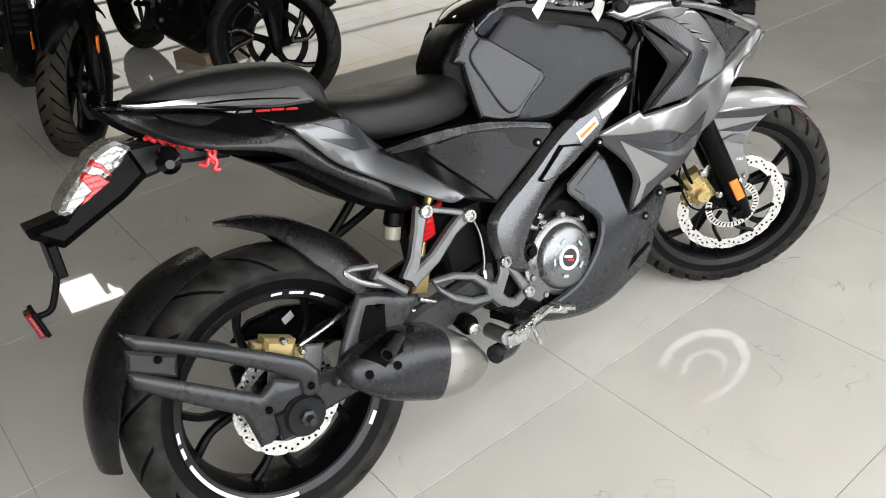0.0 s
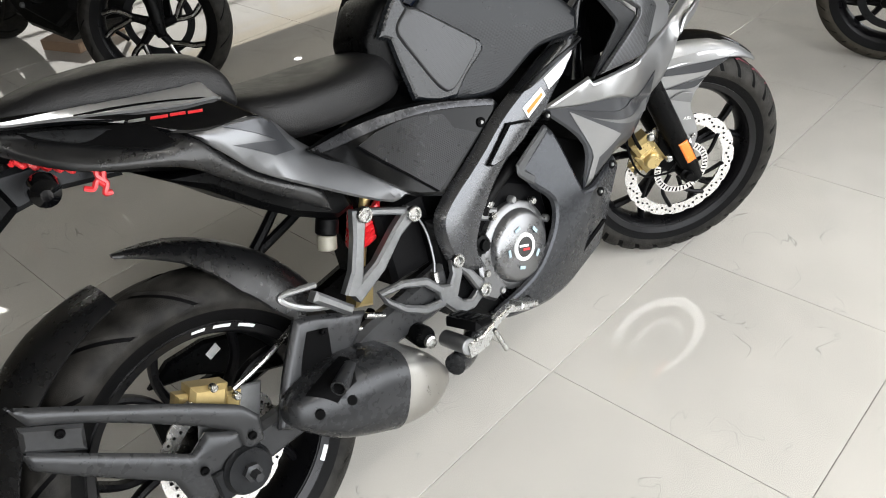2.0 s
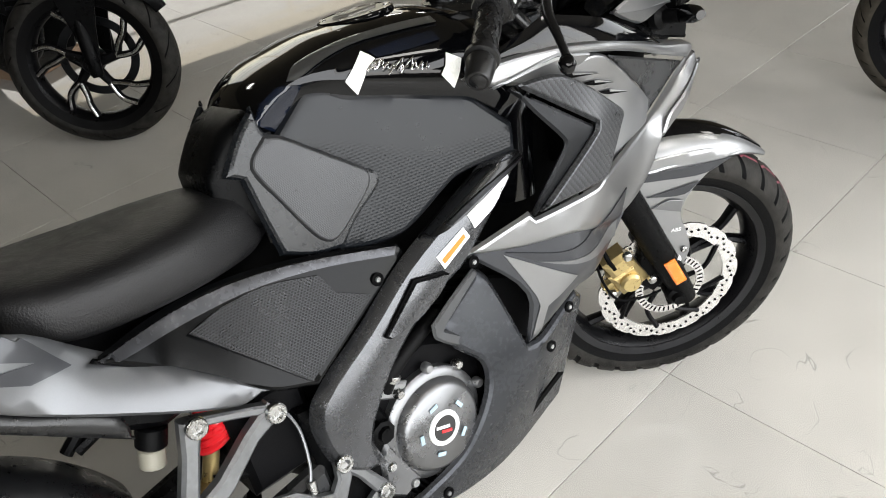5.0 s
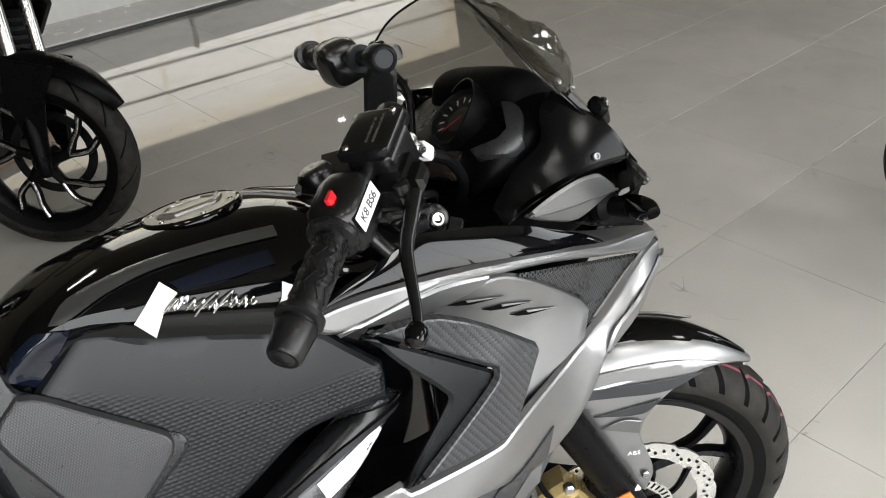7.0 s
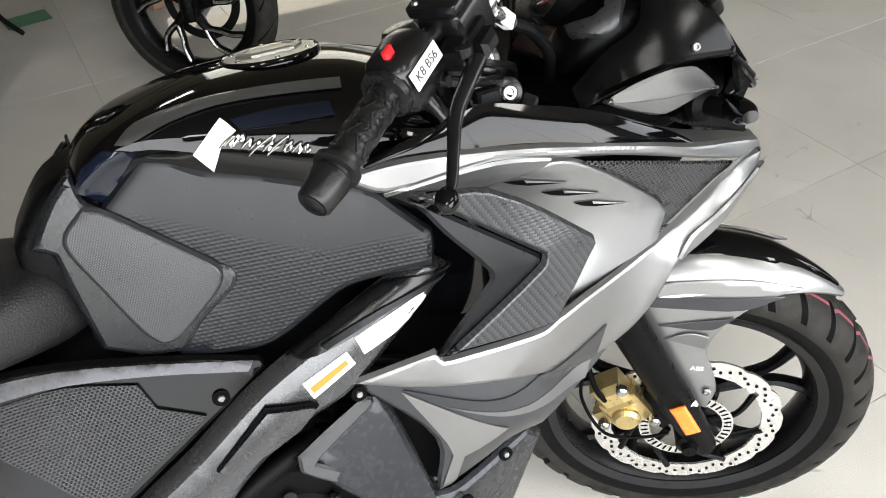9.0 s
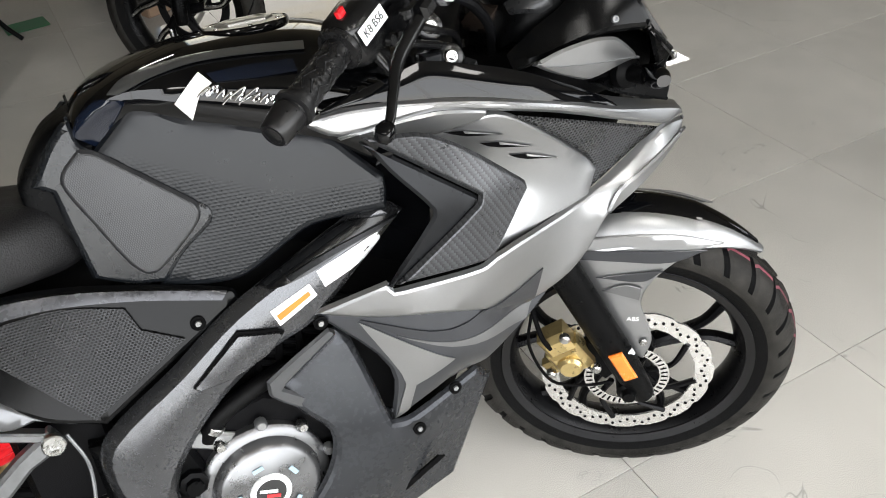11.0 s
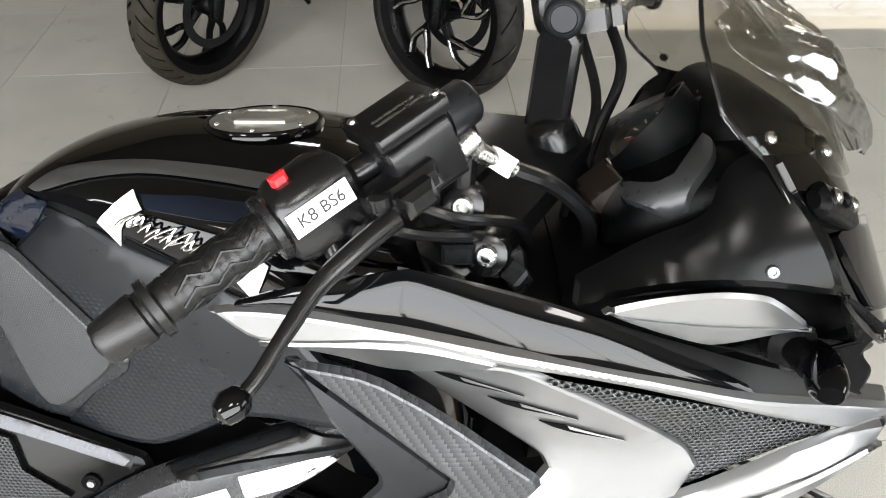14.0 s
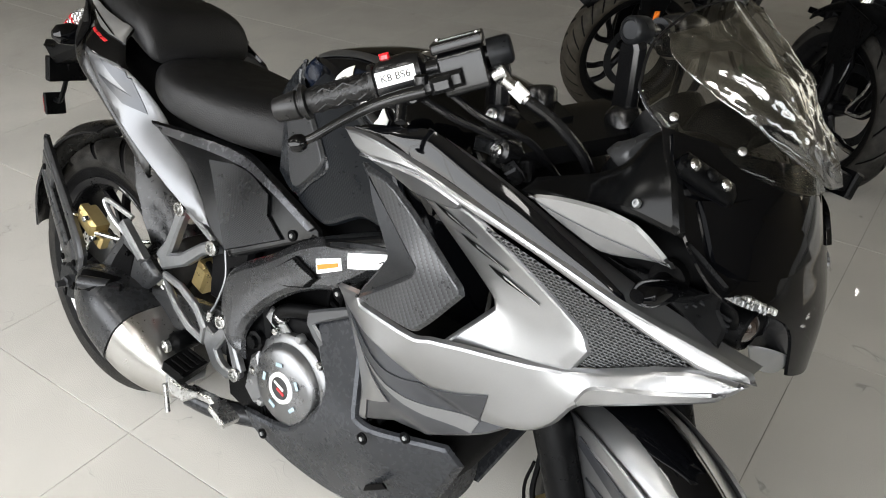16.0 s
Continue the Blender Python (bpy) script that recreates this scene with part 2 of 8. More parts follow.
def glassy(name, tint, rough=0.02, shine=0.04):
    m = bpy.data.materials.new(name)
    m.use_nodes = True
    n, l = m.node_tree.nodes, m.node_tree.links
    out = n["Material Output"]
    n.remove(n["Principled BSDF"])
    tr, gl, mx, fr = n.new("ShaderNodeBsdfTransparent"), n.new("ShaderNodeBsdfGlossy"), n.new("ShaderNodeMixShader"), n.new("ShaderNodeLayerWeight")
    tr.inputs["Color"].default_value = (*tint, 1)
    gl.inputs["Roughness"].default_value = rough
    fr.inputs["Blend"].default_value = 0.5
    pw, mr = n.new("ShaderNodeMath"), n.new("ShaderNodeMapRange")
    pw.operation, pw.inputs[1].default_value = "POWER", 4.0
    mr.inputs["To Min"].default_value, mr.inputs["To Max"].default_value = shine, 0.8
    l.new(fr.outputs["Facing"], pw.inputs[0])
    l.new(pw.outputs[0], mr.inputs["Value"])
    l.new(mr.outputs[0], mx.inputs[0])
    l.new(tr.outputs[0], mx.inputs[1])
    l.new(gl.outputs[0], mx.inputs[2])
    l.new(mx.outputs[0], out.inputs["Surface"])
    return m


M_SCREEN = glassy("smoked_clear_acrylic", (0.80, 0.79, 0.765))
M_CLEAR = glassy("clear_lens", (0.92, 0.92, 0.92))
M_FILM = glassy("clear_plastic_film", (0.84, 0.84, 0.83), 0.10, 0.20)

# ---- mesh helpers ----


def solid(name, verts, faces, mat, parent=None, m=None, label="", smooth=38, mats=None, face_mats=None):
    me = bpy.data.meshes.new(name)
    me.from_pydata([tuple(v) for v in verts], [], [tuple(f) for f in faces])
    for k in (mats or [mat]):
        me.materials.append(k)
    if face_mats is not None:
        me.polygons.foreach_set("material_index", face_mats)
    me.update()
    bm = bmesh.new()
    bm.from_mesh(me)
    bmesh.ops.recalc_face_normals(bm, faces=bm.faces)
    bm.to_mesh(me)
    bm.free()
    if smooth:
        me.shade_smooth()
        me.set_sharp_from_angle(angle=radians(smooth))
    ob = new(name, me)
    if parent:
        ob.parent = parent
    if m is not None:
        ob.matrix_basis = m
    return tagged(ob, label)


def thing(name, m, label, category, group=""):
    ob = new(name)
    ob.empty_display_size = 0.1
    ob.matrix_basis = m
    return tagged(ob, label, category, group)


def rings(secs, closed=True, caps=True):
    """Verts and faces that join rings of one length."""
    n = len(secs[0])
    verts, faces = [v for s in secs for v in s], []
    for i in range(len(secs) - 1):
        for j in range(n if closed else n - 1):
            k = (j + 1) % n
            faces.append((i * n + j, i * n + k, (i + 1) * n + k, (i + 1) * n + j))
    if caps and closed:
        faces.append(tuple(range(n))[::-1])
        faces.append(tuple((len(secs) - 1) * n + j for j in range(n)))
    return verts, faces


def catmull(pts, steps):
    """A smooth line through the points."""
    p = [Vector(a) for a in pts]
    p = [p[0] * 2 - p[1]] + p + [p[-1] * 2 - p[-2]]
    out = []
    for i in range(1, len(p) - 2):
        for s in range(steps):
            t = s / steps
            a, b, c, d = p[i - 1:i + 3]
            out.append(0.5 * (2 * b + (c - a) * t + (2 * a - 5 * b + 4 * c - d) * t * t + (3 * b - a - 3 * c + d) * t ** 3))
    return out + [p[-2]]


def tube(pts, r, seg=10, steps=6, smooth=True):
    """A round bar along a smooth line; r is one radius or one per point."""
    line = catmull(pts, steps) if smooth and len(pts) > 2 else [Vector(a) for a in pts]
    rs = [r] * len(line) if isinstance(r, (int, float)) else list(np.interp(np.linspace(0, len(r) - 1, len(line)), range(len(r)), r))
    secs, up = [], None
    for i, c in enumerate(line):
        d = (line[min(i + 1, len(line) - 1)] - line[max(i - 1, 0)]).normalized()
        if up is None:
            up = d.orthogonal().normalized()
        up = (up - d * up.dot(d)).normalized()
        side = d.cross(up)
        secs.append([c + (up * math.cos(a) + side * math.sin(a)) * rs[i] for a in np.linspace(0, 2 * math.pi, seg, endpoint=False)])
    return rings(secs)


def turned(p0, p1, profile, seg=20):
    """A body of revolution about p0-p1; profile: (distance along, radius) with rounded steps."""
    a, b = Vector(p0), Vector(p1)
    d = (b - a).normalized()
    u = d.orthogonal().normalized()
    w = d.cross(u)
    return rings([[a + d * s + (u * math.cos(t) + w * math.sin(t)) * r for t in np.linspace(0, 2 * math.pi, seg, endpoint=False)] for s, r in profile])


def rod(p0, p1, r, seg=14, edge=0.12):
    n = (Vector(p1) - Vector(p0)).length
    e = min(r, n) * edge
    return turned(p0, p1, [(0, r - e), (e, r), (n - e, r), (n, r - e)], seg)


def join(*parts):
    verts, faces = [], []
    for v, f in parts:
        k = len(verts)
        verts += list(v)
        faces += [tuple(i + k for i in a) for a in f]
    return verts, faces


def prism(poly, y0, y1, edge=0.003):
    """A plate in the side view, between two depths, with chamfered edges. poly: (x, z)."""
    c = [Vector((x, z)) for x, z in poly]
    n = len(c)
    area = sum(c[i].x * c[(i + 1) % n].y - c[(i + 1) % n].x * c[i].y for i in range(n))
    sgn = 1 if area > 0 else -1
    inner = []
    for i in range(n):
        a, b, d = c[i - 1], c[i], c[(i + 1) % n]
        e0, e1 = (b - a).normalized(), (d - b).normalized()
        n0, n1 = Vector((-e0.y, e0.x)) * sgn, Vector((-e1.y, e1.x)) * sgn
        k = (n0 + n1)
        k = k / max(0.35, k.length_squared / 2) if k.length > 1e-6 else n0
        inner.append(b + k * edge)
    lo, hi = (y0, y1) if y0 < y1 else (y1, y0)
    e = min(edge, (hi - lo) * 0.4)
    return rings([[(p.x, lo, p.y) for p in inner], [(p.x, lo + e, p.y) for p in c], [(p.x, hi - e, p.y) for p in c], [(p.x, hi, p.y) for p in inner]])


def block(x0, x1, y0, y1, z0, z1, edge=0.004):
    return prism([(x0, z0), (x1, z0), (x1, z1), (x0, z1)], y0, y1, edge)


def strip(pts, widths, y0, y1, edge=0.003, closed=False):
    """A flat cast bar in the side view that follows a line of (x, z), as wide as given."""
    p = [Vector(a) for a in pts]
    n = len(p)
    w = [widths] * n if isinstance(widths, (int, float)) else widths
    left, right = [], []
    for i in range(n):
        a, b = p[i - 1] if (i or closed) else p[i], p[(i + 1) % n] if (i < n - 1 or closed) else p[i]
        d = (b - a).normalized()
        k = Vector((-d.y, d.x)) * w[i] / 2
        left.append(p[i] + k)
        right.append(p[i] - k)
    secs = []
    for i in range(n):
        a, b = left[i], right[i]
        e = (a - b).normalized() * edge
        secs.append([(a.x - e.x, y0, a.y - e.y), (a.x, y0 + edge, a.y), (a.x, y1 - edge, a.y), (a.x - e.x, y1, a.y - e.y), (b.x + e.x, y1, b.y + e.y), (b.x, y1 - edge, b.y), (b.x, y0 + edge, b.y), (b.x + e.x, y0, b.y + e.y)])
    if closed:
        secs.append(secs[0])
    return rings(secs, caps=not closed)


def smooth_outline(pts, corner=50, steps=4):
    """Rounds an outline between its sharp corners."""
    p = [Vector(a) for a in pts]
    n = len(p)

    def sharp(i):
        a, b = p[i] - p[i - 1], p[(i + 1) % n] - p[i]
        return math.degrees(a.angle(b, 0)) > corner

    out = []
    for i in range(n):
        b, c = p[i], p[(i + 1) % n]
        a = 2 * b - c if sharp(i) else p[i - 1]
        d = 2 * c - b if sharp((i + 1) % n) else p[(i + 2) % n]
        la, lb, lc = (b - a).length, (c - b).length, (d - c).length
        ta = (c - a) * (lb / max(1e-6, la + lb))
        tb = (d - b) * (lb / max(1e-6, lb + lc))
        for s in range(steps):
            t = s / steps
            out.append((2 * t ** 3 - 3 * t ** 2 + 1) * b + (t ** 3 - 2 * t ** 2 + t) * ta + (3 * t ** 2 - 2 * t ** 3) * c + (t ** 3 - t ** 2) * tb)
    return out


from mathutils.geometry import delaunay_2d_cdt


def shell(outline, thick=0.006, edge=0.004, bulge=0.0, corner=50, steps=4, cell=0.016, bevel=0.0):
    """A moulded panel: its outline in space, seen from the side, filled smoothly, with rolled edges and thickness. Negative y is out."""
    rim = smooth_outline(outline, corner, steps)
    if bevel:
        rim = [p.lerp(q, i / max(1, round((q - p).length / 0.007))) for p, q in zip(rim, rim[1:] + rim[:1]) for i in range(max(1, round((q - p).length / 0.007)))]
    # drop points that crowd
    keep = [rim[0]]
    for v in rim[1:]:
        if (v - keep[-1]).length > 0.0022:
            keep.append(v)
    rim = keep if (keep[0] - keep[-1]).length > 0.0022 else keep[:-1]
    xz = np.array([(v.x, v.z) for v in rim])
    ys = np.array([v.y for v in rim])
    n = len(xz)
    # smooth fill of the depth from the rim
    sub = max(1, n // 48)
    cx, cy = xz[::sub], ys[::sub]
    r2 = ((cx[:, None] - cx[None]) ** 2).sum(-1)
    ker = np.where(r2 > 0, 0.5 * r2 * np.log(r2 + 1e-12), 0) + 1.5e-4 * np.eye(len(cx))
    q = np.c_[np.ones(len(cx)), cx]
    w = np.linalg.solve(np.block([[ker, q], [q.T, np.zeros((3, 3)) - 1e-9 * np.eye(3)]]), np.r_[cy, 0, 0, 0])

    def depth(a):
        d2 = ((a[:, None] - cx[None]) ** 2).sum(-1)
        return np.where(d2 > 0, 0.5 * d2 * np.log(d2 + 1e-12), 0) @ w[:len(cx)] + w[-3] + a @ w[-2:]

    nxt = np.roll(xz, -1, 0)

    def off(a):
        e = nxt - xz
        t = np.clip(((a[:, None] - xz[None]) * e).sum(-1) / np.maximum(1e-12, (e ** 2).sum(-1)), 0, 1)
        return np.sqrt(((a[:, None] - (xz + t[..., None] * e)) ** 2).sum(-1)).min(1)

    def inside(a):
        c = np.zeros(len(a), bool)
        for (x0, z0), (x1, z1) in zip(xz, nxt):
            c ^= ((z0 > a[:, 1]) != (z1 > a[:, 1])) & (a[:, 0] < (x1 - x0) * (a[:, 1] - z0) / (z1 - z0 + 1e-12) + x0)
        return c

    area = 0.5 * np.sum(xz[:, 0] * nxt[:, 1] - nxt[:, 0] * xz[:, 1])
    tang = np.roll(xz, -1, 0) - np.roll(xz, 1, 0)
    tang /= np.maximum(1e-9, np.linalg.norm(tang, axis=1))[:, None]
    nor = np.c_[-tang[:, 1], tang[:, 0]] * np.sign(area)
    inset = xz + nor * edge
    lo, hi = xz.min(0), xz.max(0)
    gx, gz = np.meshgrid(np.arange(lo[0], hi[0], cell), np.arange(lo[1], hi[1], cell * 0.87))
    gx = gx + (np.arange(gx.shape[0]) % 2)[:, None] * cell * 0.5
    g = np.c_[gx.ravel(), gz.ravel()]
    g = g[inside(g)]
    if len(g):
        g = g[off(g) > edge * 1.6]
    if bevel and len(g):
        # a crease that runs along the edge at that distance
        crease = xz + nor * bevel
        crease = crease[inside(crease)]
        crease = crease[off(crease) > bevel * 0.985] if len(crease) else crease
        if len(crease):
            g = g[off(g) > bevel + 0.006]
            g = np.vstack([g, crease])
    v2, _, tri, *_ = delaunay_2d_cdt([Vector(p) for p in np.vstack([inset, g])], [(i, (i + 1) % n) for i in range(n)], [], 1, 1e-7)
    v2 = np.array([tuple(p) for p in v2])
    d = off(v2)
    span = max(1e-6, d.max())
    m = len(v2)
    swell = bulge * (np.clip(d / bevel, 0, 1) if bevel else np.sin(np.clip(d / span, 0, 1) * math.pi / 2))
    if bevel:
        swell += 0.25 * bulge * np.sin(np.clip((d - bevel) / max(1e-6, span - bevel), 0, 1) * math.pi / 2)
    yi, yo = depth(v2), depth(xz)
    verts = [(p[0], y - b, p[1]) for p, y, b in zip(v2, yi, swell)] + [(p[0], y + edge + thick, p[1]) for p, y in zip(v2, yi)]
    faces = [tuple(t) for t in tri] + [tuple(i + m for i in t[::-1]) for t in tri]
    seen = {(t[i], t[(i + 1) % len(t)]) for t in tri for i in range(len(t))}
    rim_edges = [(i, j) for i, j in seen if (j, i) not in seen]
    # a chamfered border between the face and the back
    mids = {}
    for i in {k for e in rim_edges for k in e}:
        k = ((inset - v2[i]) ** 2).sum(1).argmin()
        mids[i] = len(verts)
        verts.append((xz[k][0], yo[k] + edge, xz[k][1]))
    for i, j in rim_edges:
        faces += [(j, i, mids[i], mids[j]), (mids[j], mids[i], i + m, j + m)]
    return verts, faces


def mirrored(vf):
    v, f = vf
    return [(a[0], -a[1], a[2]) for a in v], [t[::-1] for t in f]


def moved(vf, m):
    return [m @ Vector(a) for a in vf[0]], vf[1]


def loft(stations, seg=28, caps=True):
    """A symmetric body along x. Station: x, top z, bottom z, half width, squareness (2 round), height of the widest line 0..1."""
    secs = []
    for x, zt, zb, hw, sq, wide in stations:
        ring = []
        zc = zb + (zt - zb) * wide
        for a in np.linspace(0, 2 * math.pi, seg, endpoint=False):
            c, s = math.cos(a), math.sin(a)
            yy = hw * math.copysign(abs(c) ** (2 / sq), c)
            hh = (zt - zc) if s > 0 else (zc - zb)
            ring.append((x, yy, zc + hh * math.copysign(abs(s) ** (2 / sq), s)))
        secs.append(ring)
    return rings(secs, caps=caps)


def dense(stations, steps=5):
    """More stations, smoothly between those given."""
    a = np.array(stations)
    out = []
    for k in range(a.shape[1]):
        col = [v[0] for v in catmull([(x, 0, 0) for x in a[:, k]], steps)]
        out.append(col)
    return [tuple(r) for r in np.array(out).T]

# ---- the showroom ----
X0, X1, Y0, Y1, HIGH = ROOM


def tile_material():
    m = material("polished_vitrified_tile", (0.53, 0.515, 0.475), 0.06, 0.0, 0.0, 0.05, 7, 0.0, 100, 0.02)
    n, l = m.node_tree.nodes, m.node_tree.links
    p = n["Principled BSDF"]
    col = p.inputs["Base Color"].links[0].from_socket
    co = n.new("ShaderNodeTexCoord")
    sp, scr, stain = n.new("ShaderNodeTexNoise"), n.new("ShaderNodeTexNoise"), n.new("ShaderNodeTexNoise")
    sp.inputs["Scale"].default_value, sp.inputs["Detail"].default_value = 430, 2
    stain.inputs["Scale"].default_value, stain.inputs["Detail"].default_value = 1.7, 6
    scr.inputs["Scale"].default_value, scr.inputs["Detail"].default_value, scr.inputs["Distortion"].default_value = 3.4, 3, 1.2
    geo = n.new("ShaderNodeNewGeometry")
    for k in (sp, stain, scr):
        l.new(geo.outputs["Position"], k.inputs["Vector"])
    r1, r2, r3 = n.new("ShaderNodeMapRange"), n.new("ShaderNodeMapRange"), n.new("ShaderNodeMapRange")
    for r, k, lo, hi, a, b in ((r1, sp, 0.36, 0.64, 0.74, 1.16), (r2, stain, 0.3, 0.7, 0.9, 1.06)):
        r.inputs["From Min"].default_value, r.inputs["From Max"].default_value = lo, hi
        r.inputs["To Min"].default_value, r.inputs["To Max"].default_value = a, b
        l.new(k.outputs["Fac"], r.inputs["Value"])
    # hair-thin curved scratches that come and go
    patch = n.new("ShaderNodeTexNoise")
    patch.inputs["Scale"].default_value, patch.inputs["Detail"].default_value = 6.5, 2
    l.new(geo.outputs["Position"], patch.inputs["Vector"])
    mid, size, gate, keep = n.new("ShaderNodeMath"), n.new("ShaderNodeMath"), n.new("ShaderNodeMapRange"), n.new("ShaderNodeMath")
    mid.operation, size.operation, keep.operation = "SUBTRACT", "ABSOLUTE", "MAXIMUM"
    mid.inputs[1].default_value = 0.5
    l.new(scr.outputs["Fac"], mid.inputs[0])
    l.new(mid.outputs[0], size.inputs[0])
    r3.inputs["From Min"].default_value, r3.inputs["From Max"].default_value = 0.0012, 0.0035
    r3.inputs["To Min"].default_value, r3.inputs["To Max"].default_value = 0.70, 1.0
    l.new(size.outputs[0], r3.inputs["Value"])
    gate.inputs["From Min"].default_value, gate.inputs["From Max"].default_value = 0.52, 0.60
    gate.inputs["To Min"].default_value, gate.inputs["To Max"].default_value = 1.0, 0.6
    l.new(patch.outputs["Fac"], gate.inputs["Value"])
    l.new(r3.outputs[0], keep.inputs[0])
    l.new(gate.outputs[0], keep.inputs[1])
    last = col
    for r in (r1, r2, keep):
        mx = n.new("ShaderNodeMix")
        mx.data_type, mx.blend_type = "RGBA", "MULTIPLY"
        mx.inputs["Factor"].default_value = 1
        l.new(last, mx.inputs["A"])
        l.new(r.outputs[0], mx.inputs["B"])
        last = mx.outputs["Result"]
    info = n.new("ShaderNodeObjectInfo")
    rv = n.new("ShaderNodeMapRange")
    rv.inputs["To Min"].default_value, rv.inputs["To Max"].default_value = 0.96, 1.03
    l.new(info.outputs["Random"], rv.inputs["Value"])
    mx = n.new("ShaderNodeMix")
    mx.data_type, mx.blend_type = "RGBA", "MULTIPLY"
    mx.inputs["Factor"].default_value = 1
    l.new(last, mx.inputs["A"])
    l.new(rv.outputs[0], mx.inputs["B"])
    l.new(mx.outputs["Result"], p.inputs["Base Color"])
    rg = n.new("ShaderNodeMapRange")
    rg.inputs["From Min"].default_value, rg.inputs["From Max"].default_value = 0.3, 0.7
    rg.inputs["To Min"].default_value, rg.inputs["To Max"].default_value = 0.012, 0.04
    l.new(stain.outputs["Fac"], rg.inputs["Value"])
    l.new(rg.outputs[0], p.inputs["Roughness"])
    return m


M_TILE = tile_material()
M_GROUT = material("grey_grout", (0.24, 0.23, 0.21), 0.8, 0.0, 0.0, 0.2, 60)
M_WALL = material("beige_wall_paint", (0.15, 0.132, 0.096), 0.75, 0.0, 0.0, 0.05, 6, 0.1, 200)
M_CEIL = material("cream_ceiling_board", (0.125, 0.112, 0.083), 0.8, 0.0, 0.0, 0.04, 6, 0.1, 200)
M_FRAME = material("dark_window_frame", (0.05, 0.05, 0.05), 0.4, 0.5)


def slab(name, x0, x1, y0, y1, z0, z1, mat, label, category):
    ob = solid(name, *block(x0, x1, y0, y1, z0, z1, 0.001), mat, smooth=0)
    return tagged(ob, label, category, kind="structure")


floor = slab("floor", X0 - 0.2, X1 + 0.2, Y0 - 0.2, Y1 + 0.2, -0.2, -0.004, M_GROUT, "grey grouted bed under the polished floor tiles", "floor")
slab("ceiling", X0 - 0.2, X1 + 0.2, Y0 - 0.2, Y1 + 0.2, HIGH, HIGH + 0.2, M_CEIL, "cream plain showroom ceiling", "ceiling")
slab("wall_west", X0 - 0.2, X0, Y0, Y1, -0.004, HIGH, M_WALL, "beige painted showroom wall", "wall")


def holed_wall(name, axis, at, thick, a0, a1, w0, w1, s0, s1):
    """A wall across an axis, with one glazed opening from w0 to w1, between the heights s0 and s1."""
    pieces = [(a0, w0, -0.004, HIGH), (w1, a1, -0.004, HIGH), (w0, w1, -0.004, s0), (w0, w1, s1, HIGH)]
    vf = []
    for b0, b1, z0, z1 in pieces:
        if b1 - b0 > 0.01 and z1 - z0 > 0.01:
            vf.append(block(b0, b1, at, at + thick, z0, z1, 0.001) if axis == "y" else block(at, at + thick, b0, b1, z0, z1, 0.001))
    tagged(solid(name, *join(*vf), M_WALL), "beige painted showroom wall with a long glazed opening", "wall", kind="structure")


holed_wall("wall_south", "y", Y0 - 0.2, 0.2, X0 - 0.2, X1 + 0.2, -3.2, 5.8, 0.50, 2.72)
holed_wall("wall_north", "y", Y1, 0.2, X0 - 0.2, X1 + 0.2, 1.45, 8.35, 0.9, 2.85)
holed_wall("wall_east", "x", X1, 0.2, Y0, Y1, -2.9, 0.8, 0.3, 2.7)


def window(name, axis, at, w0, w1, s0, s1, panes):
    ob = thing(name, pose(0, 0, 0), "tall showroom window with dark slim mullions", "window")
    ob["kind"] = "structure"
    bar = 0.05
    for i in range(panes + 1):
        c = w0 + (w1 - w0) * i / panes
        b = (c - bar / 2, c + bar / 2)
        solid("mullion", *(block(*b, at + 0.06, at + 0.12, s0, s1) if axis == "y" else block(at + 0.06, at + 0.12, *b, s0, s1)), M_FRAME, ob)
    for z in (s0, s1 - bar):
        solid("frame_rail", *(block(w0, w1, at + 0.062, at + 0.118, z, z + bar) if axis == "y" else block(at + 0.062, at + 0.118, w0, w1, z, z + bar)), M_FRAME, ob)
    return ob


window("window_1", "y", Y0 - 0.2, -3.2, 5.8, 0.50, 2.72, 7)
blind = window("window_2", "y", Y1, 1.45, 8.35, 0.9, 2.85, 3)
for i in range(5):
    solid("blind_slat", *block(1.45, 8.35, Y1 - 0.22, Y1 - 0.19, 1.14 + i * 0.36, 1.17 + i * 0.36, 0.003), M_FRAME, blind)
window("window_3", "x", X1, -2.9, 0.8, 0.3, 2.7, 3)


def led_panel(x, y):
    ob = thing("ceiling_light", pose(x, y, HIGH), "square white LED panel set flush in the ceiling", "ceiling light", "LED panels in the ceiling")
    solid("frame", *block(-0.31, 0.31, -0.31, 0.31, -0.012, -0.001), M_CEIL, ob)
    m = bpy.data.materials.get("led_diffuser")
    if not m:
        m = bpy.data.materials.new("led_diffuser")
        m.use_nodes = True
        p = m.node_tree.nodes["Principled BSDF"]
        p.inputs["Emission Color"].default_value, p.inputs["Emission Strength"].default_value = (1, 0.97, 0.92, 1), 14
    solid("diffuser", *block(-0.285, 0.285, -0.285, 0.285, -0.018, -0.013, 0.001), m, ob)


for x, y in LED_PANELS:
    led_panel(x, y)
spot = thing("downlight", pose(5.62, 8.4, HIGH), "small round white ceiling downlight", "ceiling light")
solid("bezel", *turned((0, 0, -0.001), (0, 0, -0.014), [(0, 0.075), (0.010, 0.072), (0.013, 0.06)], 24), M_CEIL, spot)
solid("diffuser", *turned((0, 0, -0.0145), (0, 0, -0.018), [(0, 0.056), (0.003, 0.05)], 24), bpy.data.materials["led_diffuser"], spot)

